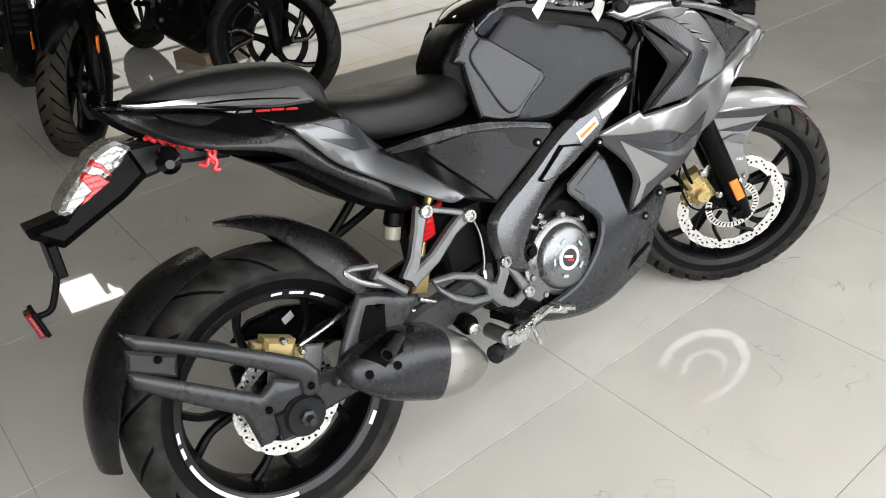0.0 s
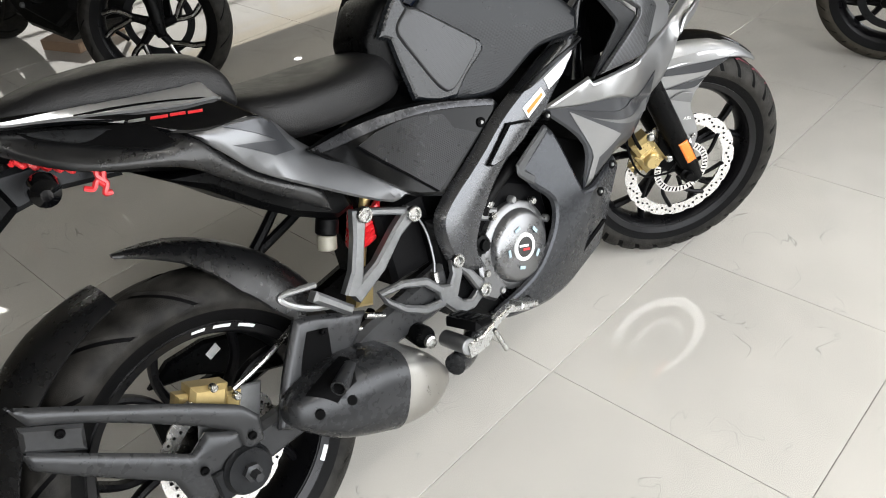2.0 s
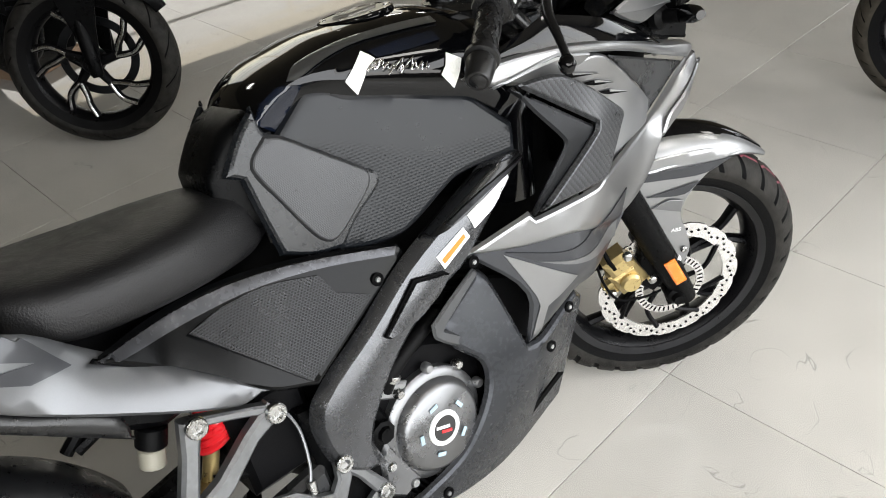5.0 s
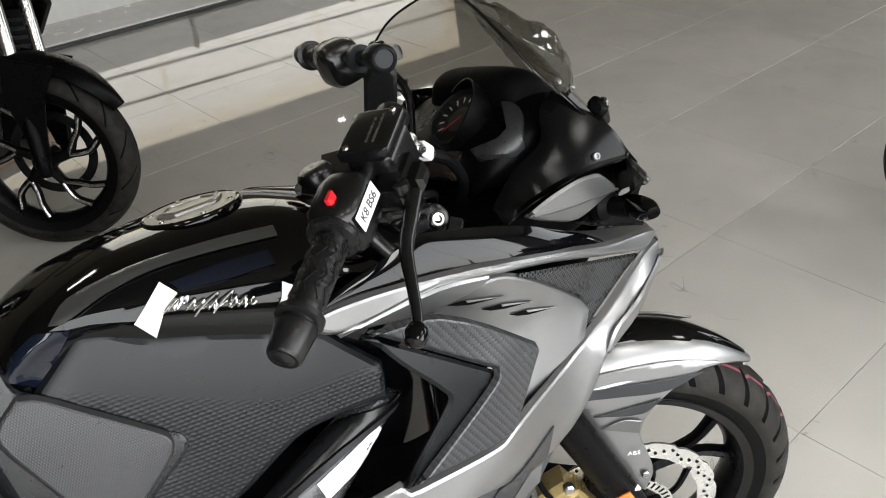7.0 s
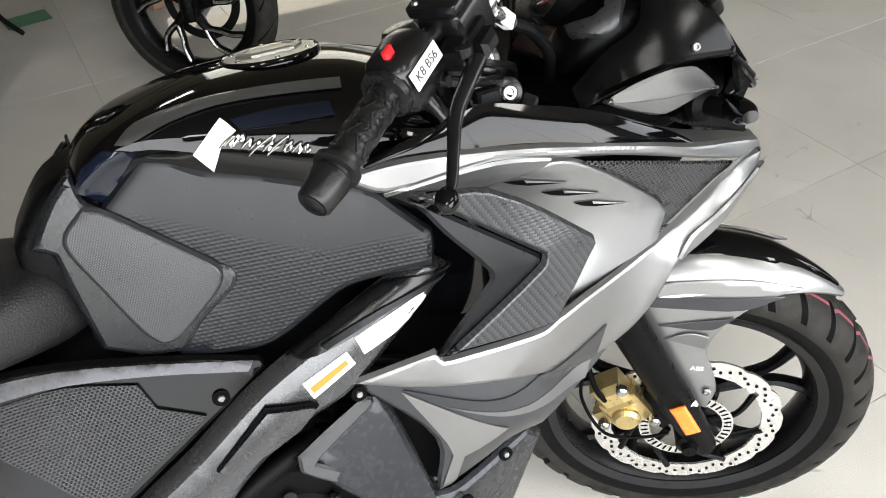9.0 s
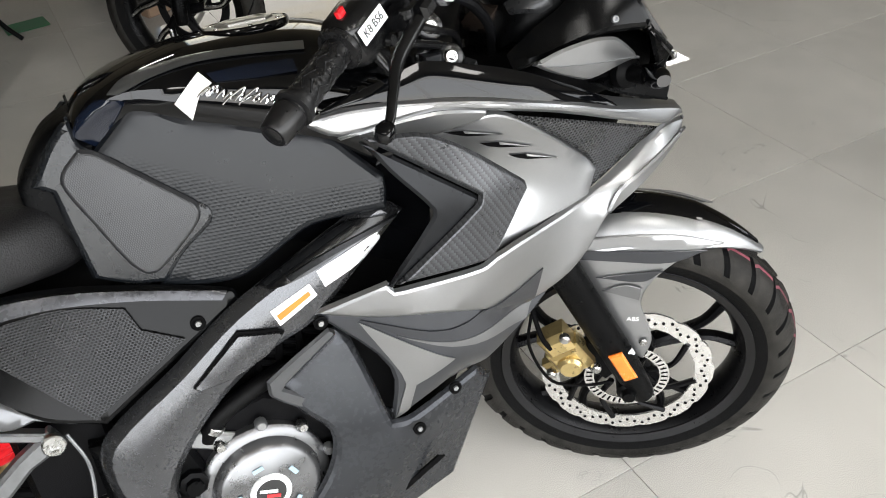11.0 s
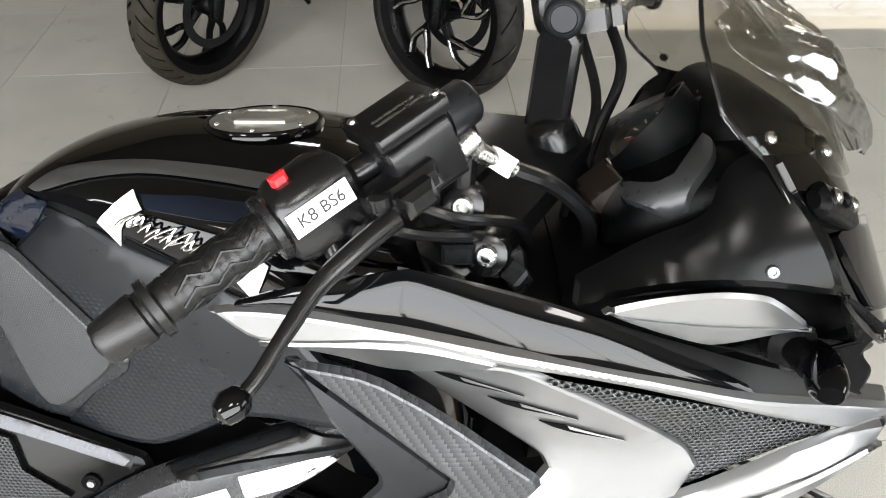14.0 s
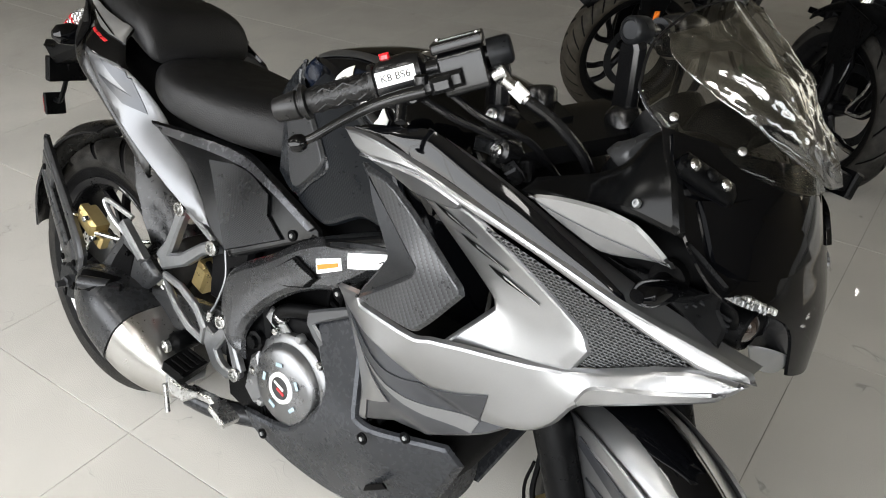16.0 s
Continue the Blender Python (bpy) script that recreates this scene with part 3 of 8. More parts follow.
# ---- the sports motorcycle ----
bike = thing("sport_motorcycle", pose(0, -0.088, 0, -15, 0, 0), "grey and black faired sport motorcycle leaning on its side stand", "motorcycle")
RAKE, HEAD, AXLE_F, AXLE_R = 25.0, Vector((1.0, 0, 0.93)), Vector((1.381, 0, 0.302)), Vector((-0.008, 0, 0.308))
STEER = Matrix.Translation(HEAD) @ Matrix.Rotation(radians(-35.0), 4, Vector((-math.sin(radians(RAKE)), 0, math.cos(radians(RAKE))))) @ Matrix.Translation(-HEAD)


def tyre(parent, m, outer, rim, half, label, twin, worn=False):
    """A tyre about the y axis with cut tread grooves."""
    na, nv = 540, 46
    count, slope, wide = (30, 1.0, 0.26) if twin else (30, 1.9, 0.2) if worn else (15, 1.3, 0.13)
    prof = []
    for v in np.linspace(-1, 1, nv):
        a = v * 2.25
        s = outer - rim
        y = half * math.copysign(abs(math.sin(min(abs(a), math.pi / 2))) ** 0.9, a) if abs(a) < math.pi / 2 else math.copysign(half * (1 - 0.22 * (abs(a) - math.pi / 2) / 0.68), a)
        r = outer - s * 0.52 * (1 - math.cos(min(abs(a), math.pi / 2))) if abs(a) < math.pi / 2 else outer - s * (0.52 + 0.48 * (abs(a) - math.pi / 2) / 0.68)
        prof.append((y, r, v))
    verts, fm, faces = [], [], []
    for i in range(na):
        for y, r, v in prof:
            th = 2 * math.pi * (i / na - min(abs(v), 0.66) * slope / count - (0.5 / count if v > 0 else 0) * min(1, abs(v) / 0.06))
            cut = (i * count / na) % 1 < wide and 0.06 < abs(v) < 0.62
            g = 0.004 if cut else 0.003 if twin and abs(v) < 0.03 else 0.0
            verts.append(((r - g) * math.cos(th), y, (r - g) * math.sin(th)))
    for i in range(na):
        k = (i + 1) % na
        for j in range(nv - 1):
            faces.append((i * nv + j, i * nv + j + 1, k * nv + j + 1, k * nv + j))
            v = prof[j][2] * 0.5 + prof[j + 1][2] * 0.5
            cut = (i * count / na) % 1 < wide and 0.06 < abs(v) < 0.62
            fm.append(2 if cut else 3 if twin and abs(abs(v) - 0.17) < 0.03 else 1 if abs(v) < 0.8 else 0)
    return solid("tyre", verts, faces, M_RUBBER, parent, m, label, smooth=50, mats=[M_RUBBER, M_DUST if worn else M_TREAD, M_DARK, M_PINK], face_mats=fm)


def ring_profile(parent, name, prof, mat, m, label="", seg=96, a0=0, a1=360):
    full = a1 - a0 >= 360
    secs = []
    for a in np.linspace(radians(a0), radians(a1), seg, endpoint=not full):
        secs.append([(r * math.cos(a), y, r * math.sin(a)) for r, y in prof])
    n = len(prof)
    v, f = rings(secs, closed=True, caps=not full)
    if full:
        k = len(secs) - 1
        f += [(k * n + j, k * n + (j + 1) % n, (j + 1) % n, j) for j in range(n)]
    return solid(name, v, f, mat, parent, m, label)


def disc_rotor(parent, m, outer, inner, y, n, label):
    """A petal brake rotor with drilled holes."""
    na = 360
    v, f = [], []
    for side in (-0.002, 0.002):
        for i in range(na):
            a = 2 * math.pi * i / na
            ro = outer - 0.0036 * (0.5 - 0.5 * math.cos(a * n)) ** 5
            ri = inner + 0.001 * (0.5 - 0.5 * math.cos(a * n)) ** 4
            v += [(ri * math.cos(a), y + side, ri * math.sin(a)), (ro * math.cos(a), y + side, ro * math.sin(a))]
    for i in range(na):
        k = (i + 1) % na
        o = 2 * na
        f += [(2 * i, 2 * i + 1, 2 * k + 1, 2 * k), (o + 2 * i, o + 2 * k, o + 2 * k + 1, o + 2 * i + 1), (2 * i + 1, o + 2 * i + 1, o + 2 * k + 1, 2 * k + 1), (2 * i, 2 * k, o + 2 * k, o + 2 * i)]
    rotor = solid("brake_disc", v, f, M_DISC, parent, m, label)
    for i in range(n * 4):
        a = 2 * math.pi * (i + 0.5) / (n * 4)
        r = inner + (outer - inner) * (0.34, 0.52, 0.7, 0.52)[i % 4]
        c = Vector((r * math.cos(a), y - 0.0025, r * math.sin(a)))
        hv, hf = turned(c, c + Vector((0, -0.0008, 0)), [(0, 0.0027), (0.0008, 0.0027)], 8)
        solid("drilled_hole", hv, hf, M_DARK, rotor)
    return rotor


def wheel(name, m, outer, half, rimw, spokes, label, twist):
    hub = solid(name, *turned((0, -0.05, 0), (0, 0.05, 0), [(0, 0.026), (0.012, 0.036), (0.05, 0.04), (0.088, 0.036), (0.1, 0.026)], 28), M_RIM, bike, m, label)
    tyre(hub, None, outer, 0.213, half, "black rubber tyre with cut tread", rimw < 0.04)
    ring_profile(hub, "rim", [(0.226, -rimw), (0.229, -rimw - 0.004), (0.222, -rimw - 0.008), (0.206, -rimw), (0.196, -rimw * 0.45), (0.193, 0), (0.196, rimw * 0.45), (0.206, rimw), (0.222, rimw + 0.008), (0.229, rimw + 0.004), (0.226, rimw), (0.212, 0)], M_RIM, None, "satin black alloy rim")
    ring_profile(hub, "rim_lip", [(0.2225, -rimw - 0.0105), (0.2225, -rimw - 0.0088), (0.208, -rimw - 0.002), (0.208, -rimw - 0.0045)], M_RIMG, None, "grey rim lip")
    for i in range(spokes):
        a = 360 * i / spokes + twist
        for s in (-1, 1):
            mid, end = radians(a + s * 7), radians(a + s * 15)
            p = [(0.03 * math.cos(radians(a)), 0.0, 0.03 * math.sin(radians(a))), (0.09 * math.cos(radians(a + s * 4)), 0.0, 0.09 * math.sin(radians(a + s * 4))), (0.15 * math.cos(mid), 0.0, 0.15 * math.sin(mid)), (0.2 * math.cos(end), 0.0, 0.2 * math.sin(end))]
            v, f = tube(p, [0.013, 0.0095, 0.008, 0.0095], 8, 4)
            solid("spoke", [(q.x, q.y * 1.5, q.z) for q in v], f, M_RIM, hub)
    return hub


front_m = STEER @ Matrix.Translation(AXLE_F)
rear_m = Matrix.Translation(AXLE_R)
front_wheel = wheel("front_wheel", front_m, 0.297, 0.052, 0.036, 5, "black front wheel", 18)
rear_wheel = wheel("rear_wheel", rear_m, 0.309, 0.067, 0.05, 5, "black rear wheel with white rim tape", 40)
disc_rotor(front_wheel, None, 0.15, 0.118, -0.064, 16, "drilled petal front brake disc")
ring_profile(front_wheel, "abs_ring", [(0.074, -0.074), (0.057, -0.074), (0.057, -0.072), (0.074, -0.072)], M_DISC, None, "slotted steel sensor ring")
disc_rotor(rear_wheel, None, 0.115, 0.085, -0.072, 12, "drilled petal rear brake disc")

PANELS = {
    "sweep_fin": [(1.416, -0.180, 0.732), (1.358, -0.200, 0.713), (1.310, -0.213, 0.699), (1.268, -0.213, 0.680), (1.251, -0.207, 0.650), (1.256, -0.200, 0.641), (1.318, -0.207, 0.677), (1.405, -0.176, 0.714)],
    "arm_facet": [(0.872, -0.236, 0.867), (0.989, -0.249, 0.871), (1.058, -0.250, 0.857), (1.063, -0.246, 0.852), (1.050, -0.238, 0.842), (0.980, -0.234, 0.840), (0.930, -0.230, 0.851)],
    "cover_crease": [(0.785, -0.152, 0.688), (0.853, -0.158, 0.711), (0.938, -0.165, 0.731), (0.944, -0.166, 0.729), (0.857, -0.159, 0.705), (0.790, -0.153, 0.683)],
    "cover_rib": [(0.753, -0.149, 0.687), (0.818, -0.154, 0.714), (0.879, -0.159, 0.738), (0.886, -0.160, 0.736), (0.821, -0.155, 0.708), (0.758, -0.150, 0.682)],
    "spar_cover": [(0.743, -0.148, 0.685), (0.790, -0.151, 0.715), (0.837, -0.154, 0.741), (0.890, -0.160, 0.738), (0.951, -0.166, 0.735), (0.920, -0.164, 0.719), (0.874, -0.160, 0.708), (0.825, -0.156, 0.689), (0.784, -0.153, 0.679), (0.762, -0.151, 0.677)],
    "tail_upper": [(-0.165, -0.060, 0.945), (-0.103, -0.057, 0.940), (0.030, -0.106, 0.915), (0.160, -0.126, 0.900), (0.171, -0.149, 0.874), (0.210, -0.174, 0.834), (0.092, -0.184, 0.852), (0.018, -0.119, 0.891), (-0.033, -0.088, 0.906), (-0.105, -0.061, 0.923)],
    "tail_strip": [(-0.133, -0.060, 0.940), (0.032, -0.107, 0.921), (0.165, -0.127, 0.902), (0.171, -0.151, 0.876), (0.091, -0.152, 0.893), (-0.036, -0.087, 0.914)],
    "tail_mid": [(0.092, -0.184, 0.852), (0.210, -0.174, 0.834), (0.283, -0.136, 0.760), (0.460, -0.146, 0.595), (0.412, -0.151, 0.597), (0.269, -0.177, 0.689), (0.174, -0.182, 0.758), (0.137, -0.186, 0.799)],
    "grab_recess": [(-0.093, -0.072, 0.917), (-0.042, -0.096, 0.901), (0.046, -0.150, 0.882), (0.070, -0.189, 0.849), (0.038, -0.174, 0.849), (-0.050, -0.105, 0.887), (-0.079, -0.085, 0.901)],
    "grab_glint": [(-0.090, -0.078, 0.917), (0.013, -0.131, 0.887), (-0.025, -0.122, 0.880), (-0.071, -0.093, 0.901)],
    "tail_lower": [(-0.164, -0.050, 0.937), (-0.103, -0.052, 0.922), (-0.032, -0.081, 0.903), (0.020, -0.113, 0.888), (0.095, -0.175, 0.849), (0.141, -0.176, 0.794), (0.179, -0.171, 0.755), (0.275, -0.166, 0.686), (0.283, -0.165, 0.640), (0.132, -0.175, 0.760), (0.066, -0.181, 0.811), (-0.056, -0.120, 0.850), (-0.139, -0.043, 0.908)],
    "side_panel": [(0.275, -0.159, 0.752), (0.376, -0.096, 0.743), (0.468, -0.084, 0.738), (0.568, -0.111, 0.727), (0.716, -0.133, 0.682), (0.726, -0.133, 0.664), (0.523, -0.153, 0.561), (0.455, -0.148, 0.591), (0.368, -0.133, 0.670)],
    "side_mesh": [(0.399, -0.106, 0.703), (0.451, -0.095, 0.709), (0.515, -0.102, 0.709), (0.585, -0.114, 0.691), (0.596, -0.118, 0.658), (0.643, -0.126, 0.631), (0.513, -0.154, 0.574)],
    "frame_spar": [(0.704, -0.146, 0.660), (0.808, -0.153, 0.709), (0.923, -0.162, 0.761), (0.957, -0.167, 0.732), (0.811, -0.160, 0.613), (0.751, -0.155, 0.589), (0.679, -0.151, 0.548), (0.618, -0.148, 0.492), (0.576, -0.148, 0.428), (0.583, -0.152, 0.378), (0.538, -0.146, 0.389), (0.508, -0.142, 0.416), (0.495, -0.136, 0.490), (0.514, -0.135, 0.535), (0.617, -0.141, 0.601)],
    "inset_border": [(0.636, -0.145, 0.576), (0.707, -0.148, 0.635), (0.758, -0.154, 0.624), (0.765, -0.155, 0.617), (0.739, -0.154, 0.590), (0.690, -0.150, 0.574), (0.643, -0.146, 0.570)],
    "frame_inset": [(0.640, -0.145, 0.577), (0.708, -0.148, 0.630), (0.756, -0.154, 0.620), (0.761, -0.155, 0.616), (0.737, -0.154, 0.592), (0.690, -0.150, 0.577), (0.645, -0.146, 0.573)],
    "knee_panel": [(0.664, -0.100, 0.934), (0.689, -0.108, 0.928), (0.719, -0.118, 0.910), (0.781, -0.137, 0.891), (0.838, -0.154, 0.869), (0.880, -0.167, 0.853), (0.902, -0.175, 0.829), (0.925, -0.183, 0.802), (0.934, -0.187, 0.790), (0.928, -0.188, 0.747), (0.888, -0.176, 0.747), (0.842, -0.164, 0.745), (0.819, -0.158, 0.738), (0.740, -0.138, 0.695), (0.693, -0.125, 0.692), (0.636, -0.108, 0.701), (0.637, -0.106, 0.732), (0.688, -0.117, 0.778), (0.675, -0.112, 0.809), (0.598, -0.085, 0.877)],
    "knee_step": [(0.594, -0.084, 0.935), (0.597, -0.087, 0.900), (0.611, -0.092, 0.887), (0.652, -0.107, 0.848), (0.698, -0.122, 0.813), (0.718, -0.128, 0.801), (0.723, -0.131, 0.786), (0.716, -0.130, 0.772), (0.677, -0.121, 0.742), (0.646, -0.114, 0.708), (0.604, -0.102, 0.712), (0.561, -0.088, 0.730), (0.552, -0.080, 0.810), (0.549, -0.077, 0.847), (0.528, -0.071, 0.858), (0.562, -0.077, 0.905)],
    "knee_pad": [(0.592, -0.092, 0.895), (0.611, -0.098, 0.889), (0.642, -0.109, 0.863), (0.696, -0.128, 0.815), (0.706, -0.132, 0.804), (0.708, -0.133, 0.792), (0.701, -0.132, 0.778), (0.676, -0.126, 0.754), (0.646, -0.119, 0.729), (0.634, -0.116, 0.724), (0.621, -0.112, 0.726), (0.606, -0.107, 0.745), (0.581, -0.095, 0.803), (0.562, -0.087, 0.854), (0.567, -0.086, 0.873)],
    "fair_arm": [(0.831, -0.226, 0.892), (0.857, -0.232, 0.898), (0.899, -0.240, 0.899), (0.963, -0.247, 0.892), (1.050, -0.250, 0.875), (1.194, -0.229, 0.831), (1.286, -0.203, 0.798), (1.428, -0.152, 0.756), (1.438, -0.145, 0.740), (1.375, -0.179, 0.746), (1.170, -0.230, 0.822), (1.060, -0.252, 0.856), (0.989, -0.250, 0.872), (0.874, -0.234, 0.867)],
    "fair_mesh": [(1.102, -0.244, 0.838), (1.373, -0.169, 0.740), (1.227, -0.179, 0.674), (1.245, -0.183, 0.711), (1.231, -0.190, 0.739)],
    "fair_inner": [(0.979, -0.215, 0.835), (1.063, -0.240, 0.852), (1.108, -0.238, 0.834), (1.234, -0.186, 0.737), (1.250, -0.186, 0.712), (1.232, -0.187, 0.675), (1.046, -0.218, 0.644), (1.108, -0.198, 0.720), (1.100, -0.196, 0.733)],
    "fair_chevron": [(0.896, -0.253, 0.863), (0.974, -0.268, 0.852), (1.093, -0.262, 0.759), (1.098, -0.259, 0.746), (1.039, -0.262, 0.672), (1.020, -0.264, 0.667), (0.905, -0.243, 0.664), (1.019, -0.270, 0.749), (1.024, -0.271, 0.761)],
    "fair_chevin": [(0.896, -0.245, 0.859), (1.026, -0.262, 0.756), (1.020, -0.262, 0.743), (0.905, -0.234, 0.657), (0.897, -0.231, 0.661), (0.963, -0.258, 0.744), (0.964, -0.259, 0.756), (0.921, -0.254, 0.815)],
    "fair_sweep": [(0.799, -0.166, 0.626), (0.899, -0.224, 0.665), (0.906, -0.226, 0.651), (1.024, -0.246, 0.654), (1.049, -0.242, 0.661), (1.221, -0.191, 0.679), (1.368, -0.180, 0.744), (1.432, -0.155, 0.741), (1.405, -0.175, 0.715), (1.318, -0.208, 0.679), (1.256, -0.200, 0.642), (1.224, -0.190, 0.593), (1.178, -0.186, 0.558), (1.104, -0.192, 0.545), (0.958, -0.234, 0.599), (0.875, -0.204, 0.610)],
    "fair_mid": [(0.800, -0.162, 0.625), (0.891, -0.210, 0.643), (0.979, -0.229, 0.600), (1.104, -0.186, 0.560), (1.170, -0.182, 0.560), (1.119, -0.182, 0.517), (1.037, -0.191, 0.476), (1.011, -0.140, 0.439), (0.971, -0.188, 0.465), (0.904, -0.174, 0.428), (0.882, -0.167, 0.418), (0.890, -0.188, 0.516), (0.813, -0.168, 0.617)],
    "fair_tri": [(0.858, -0.206, 0.601), (0.976, -0.190, 0.519), (0.919, -0.182, 0.484), (0.903, -0.167, 0.416), (0.887, -0.168, 0.419), (0.906, -0.183, 0.488), (0.900, -0.188, 0.512), (0.866, -0.203, 0.584)],
    "decal_band": [(0.859, -0.204, 0.603), (0.892, -0.204, 0.596), (0.974, -0.204, 0.577), (1.066, -0.212, 0.577), (1.132, -0.225, 0.592), (1.118, -0.200, 0.537), (1.010, -0.195, 0.549), (0.928, -0.197, 0.570)],
    "decal_flash": [(0.902, -0.198, 0.580), (1.010, -0.195, 0.549), (1.117, -0.201, 0.539), (1.107, -0.191, 0.516), (1.010, -0.191, 0.537)],
    "low_fair": [(0.741, -0.135, 0.525), (0.836, -0.139, 0.582), (0.854, -0.144, 0.557), (0.882, -0.168, 0.418), (0.910, -0.170, 0.416), (1.039, -0.134, 0.433), (1.067, -0.120, 0.402), (0.986, -0.093, 0.221), (0.802, -0.113, 0.191), (0.625, -0.137, 0.231), (0.576, -0.140, 0.270), (0.700, -0.149, 0.296), (0.746, -0.156, 0.333), (0.784, -0.159, 0.386), (0.792, -0.156, 0.432), (0.758, -0.144, 0.477)],
    "duct_rim": [(0.726, -0.149, 0.538), (0.772, -0.149, 0.562), (0.825, -0.149, 0.587), (0.833, -0.149, 0.581), (0.833, -0.149, 0.573), (0.781, -0.149, 0.542), (0.745, -0.149, 0.520), (0.825, -0.149, 0.454), (0.890, -0.149, 0.395), (0.879, -0.149, 0.391), (0.796, -0.149, 0.453), (0.727, -0.149, 0.512)],
    "duct_bowl": [(0.740, -0.140, 0.513), (0.780, -0.125, 0.522), (0.834, -0.085, 0.503), (0.885, -0.090, 0.473), (0.900, -0.125, 0.446), (0.891, -0.150, 0.400), (0.826, -0.147, 0.456)],
    "side_ledge": [(0.286, -0.160, 0.750), (0.434, -0.087, 0.733), (0.550, -0.108, 0.724), (0.710, -0.135, 0.682), (0.700, -0.134, 0.671), (0.600, -0.118, 0.699), (0.515, -0.104, 0.713), (0.435, -0.092, 0.714), (0.296, -0.161, 0.738)],
    "low_duct": [(0.838, -0.117, 0.562), (0.965, -0.127, 0.494), (0.911, -0.146, 0.405), (0.835, -0.133, 0.460), (0.794, -0.119, 0.507)],
}
STYLE = {  # material, bulge, width of the bevel along the edge
    "tail_upper": (M_GLOSS, 0.003, 0.006), "tail_mid": (M_TAIL, 0.005, 0.0), "tail_lower": (M_SHEEN, 0.006, 0.012),
    "side_panel": (M_COWL, 0.004, 0.008), "frame_spar": (M_SPAR, 0.014, 0.014), "knee_panel": (M_KNEE, 0.004, 0.010), "knee_step": (M_KNEES, 0.004, 0.008), "knee_pad": (M_PAD, 0.003, 0.006), "fair_arm": (M_SILVER, 0.003, 0.007), "arm_facet": (M_SILVER, 0.0, 0.0), "sweep_fin": (M_SILVER, 0.0, 0.0),
    "fair_mesh": (M_GRILLE, 0.0, 0.0), "fair_inner": (M_SILVER, 0.003, 0.007), "fair_chevron": (M_CARBON, 0.003, 0.006), "fair_chevin": (M_PLASTG, 0.0, 0.0),
    "fair_sweep": (M_SILVER, 0.0035, 0.008), "fair_mid": (M_MID, 0.002, 0.0), "low_fair": (M_LOW, 0.006, 0.010), "low_duct": (M_DARK, 0.0, 0.0), "duct_rim": (M_PAINT, 0.0, 0.0), "duct_bowl": (M_LOW, -0.020, 0.0),
}
OVER = {"tail_strip": ("tail_upper", M_BRIGHT), "side_mesh": ("side_panel", M_MESH), "spar_cover": ("frame_spar", M_SATIN), "cover_rib": ("spar_cover", M_PLASTG), "cover_crease": ("spar_cover", M_PLASTG), "inset_border": ("frame_spar", M_DARK), "frame_inset": ("inset_border", M_SPAR), "side_ledge": ("side_panel", M_LEDGE), "fair_tri": ("fair_mid", M_SILVER), "decal_band": ("fair_mid", M_DECAL), "decal_flash": ("fair_mid", M_GRAPH)}
PANEL = {}
for name, (mat, bulge, bevel) in STYLE.items():
    vf = shell(PANELS[name], bulge=bulge, bevel=bevel)
    bend = 50 if name.startswith("tail") else 20
    PANEL[name] = solid(name, *vf, mat, bike, smooth=bend), solid(name, *mirrored(vf), mat, bike, smooth=bend)



def rail_strip(a, b, n=60, m=6, bulge=0.003, thick=0.005):
    """A long curved strip between two edges, crowned across and with rolled rims."""
    def even(pts):
        line = [Vector(p) for p in catmull(pts, 10)]
        d = [0.0]
        for p, q in zip(line, line[1:]):
            d.append(d[-1] + (q - p).length)
        out = []
        for i in range(n + 1):
            k = d[-1] * i / n
            j = max(0, min(len(line) - 2, sum(1 for e in d if e <= k) - 1))
            out.append(line[j].lerp(line[j + 1], (k - d[j]) / max(d[j + 1] - d[j], 1e-9)))
        return out
    a, b = even(a), even(b)
    top, low = [], []
    for i in range(n + 1):
        run = a[min(n, i + 1)] - a[max(0, i - 1)] + b[min(n, i + 1)] - b[max(0, i - 1)]
        nn = run.cross(b[i] - a[i]).normalized()
        if nn.z - nn.y < 0:
            nn = -nn
        for j in range(m + 1):
            s = j / m
            p = a[i].lerp(b[i], s) + nn * (bulge * 4 * s * (1 - s))
            top.append(p)
            low.append(p - nn * thick)
    w, k = m + 1, len(top)
    faces = []
    for i in range(n):
        for j in range(m):
            q = (i * w + j, i * w + j + 1, (i + 1) * w + j + 1, (i + 1) * w + j)
            faces += [q, tuple(v + k for v in q[::-1])]
        for j in (0, m):
            faces.append((i * w + j, (i + 1) * w + j, (i + 1) * w + j + k, i * w + j + k))
    for i in (0, n):
        faces += [(i * w + j, i * w + j + 1, i * w + j + 1 + k, i * w + j + k) for j in range(m)]
    return top + low, faces


RIDGE = [(0.857, -0.230, 0.901), (0.894, -0.231, 0.912), (0.943, -0.234, 0.921), (0.984, -0.235, 0.930), (1.004, -0.235, 0.928), (1.043, -0.234, 0.916), (1.092, -0.230, 0.900), (1.141, -0.225, 0.880), (1.190, -0.216, 0.855), (1.241, -0.206, 0.828), (1.276, -0.197, 0.806)]
BROW = [(0.857, -0.231, 0.897), (0.891, -0.234, 0.896), (0.947, -0.242, 0.892), (1.000, -0.245, 0.884), (1.050, -0.245, 0.872), (1.099, -0.242, 0.858), (1.147, -0.235, 0.842), (1.196, -0.225, 0.824), (1.245, -0.212, 0.803), (1.297, -0.196, 0.778)]
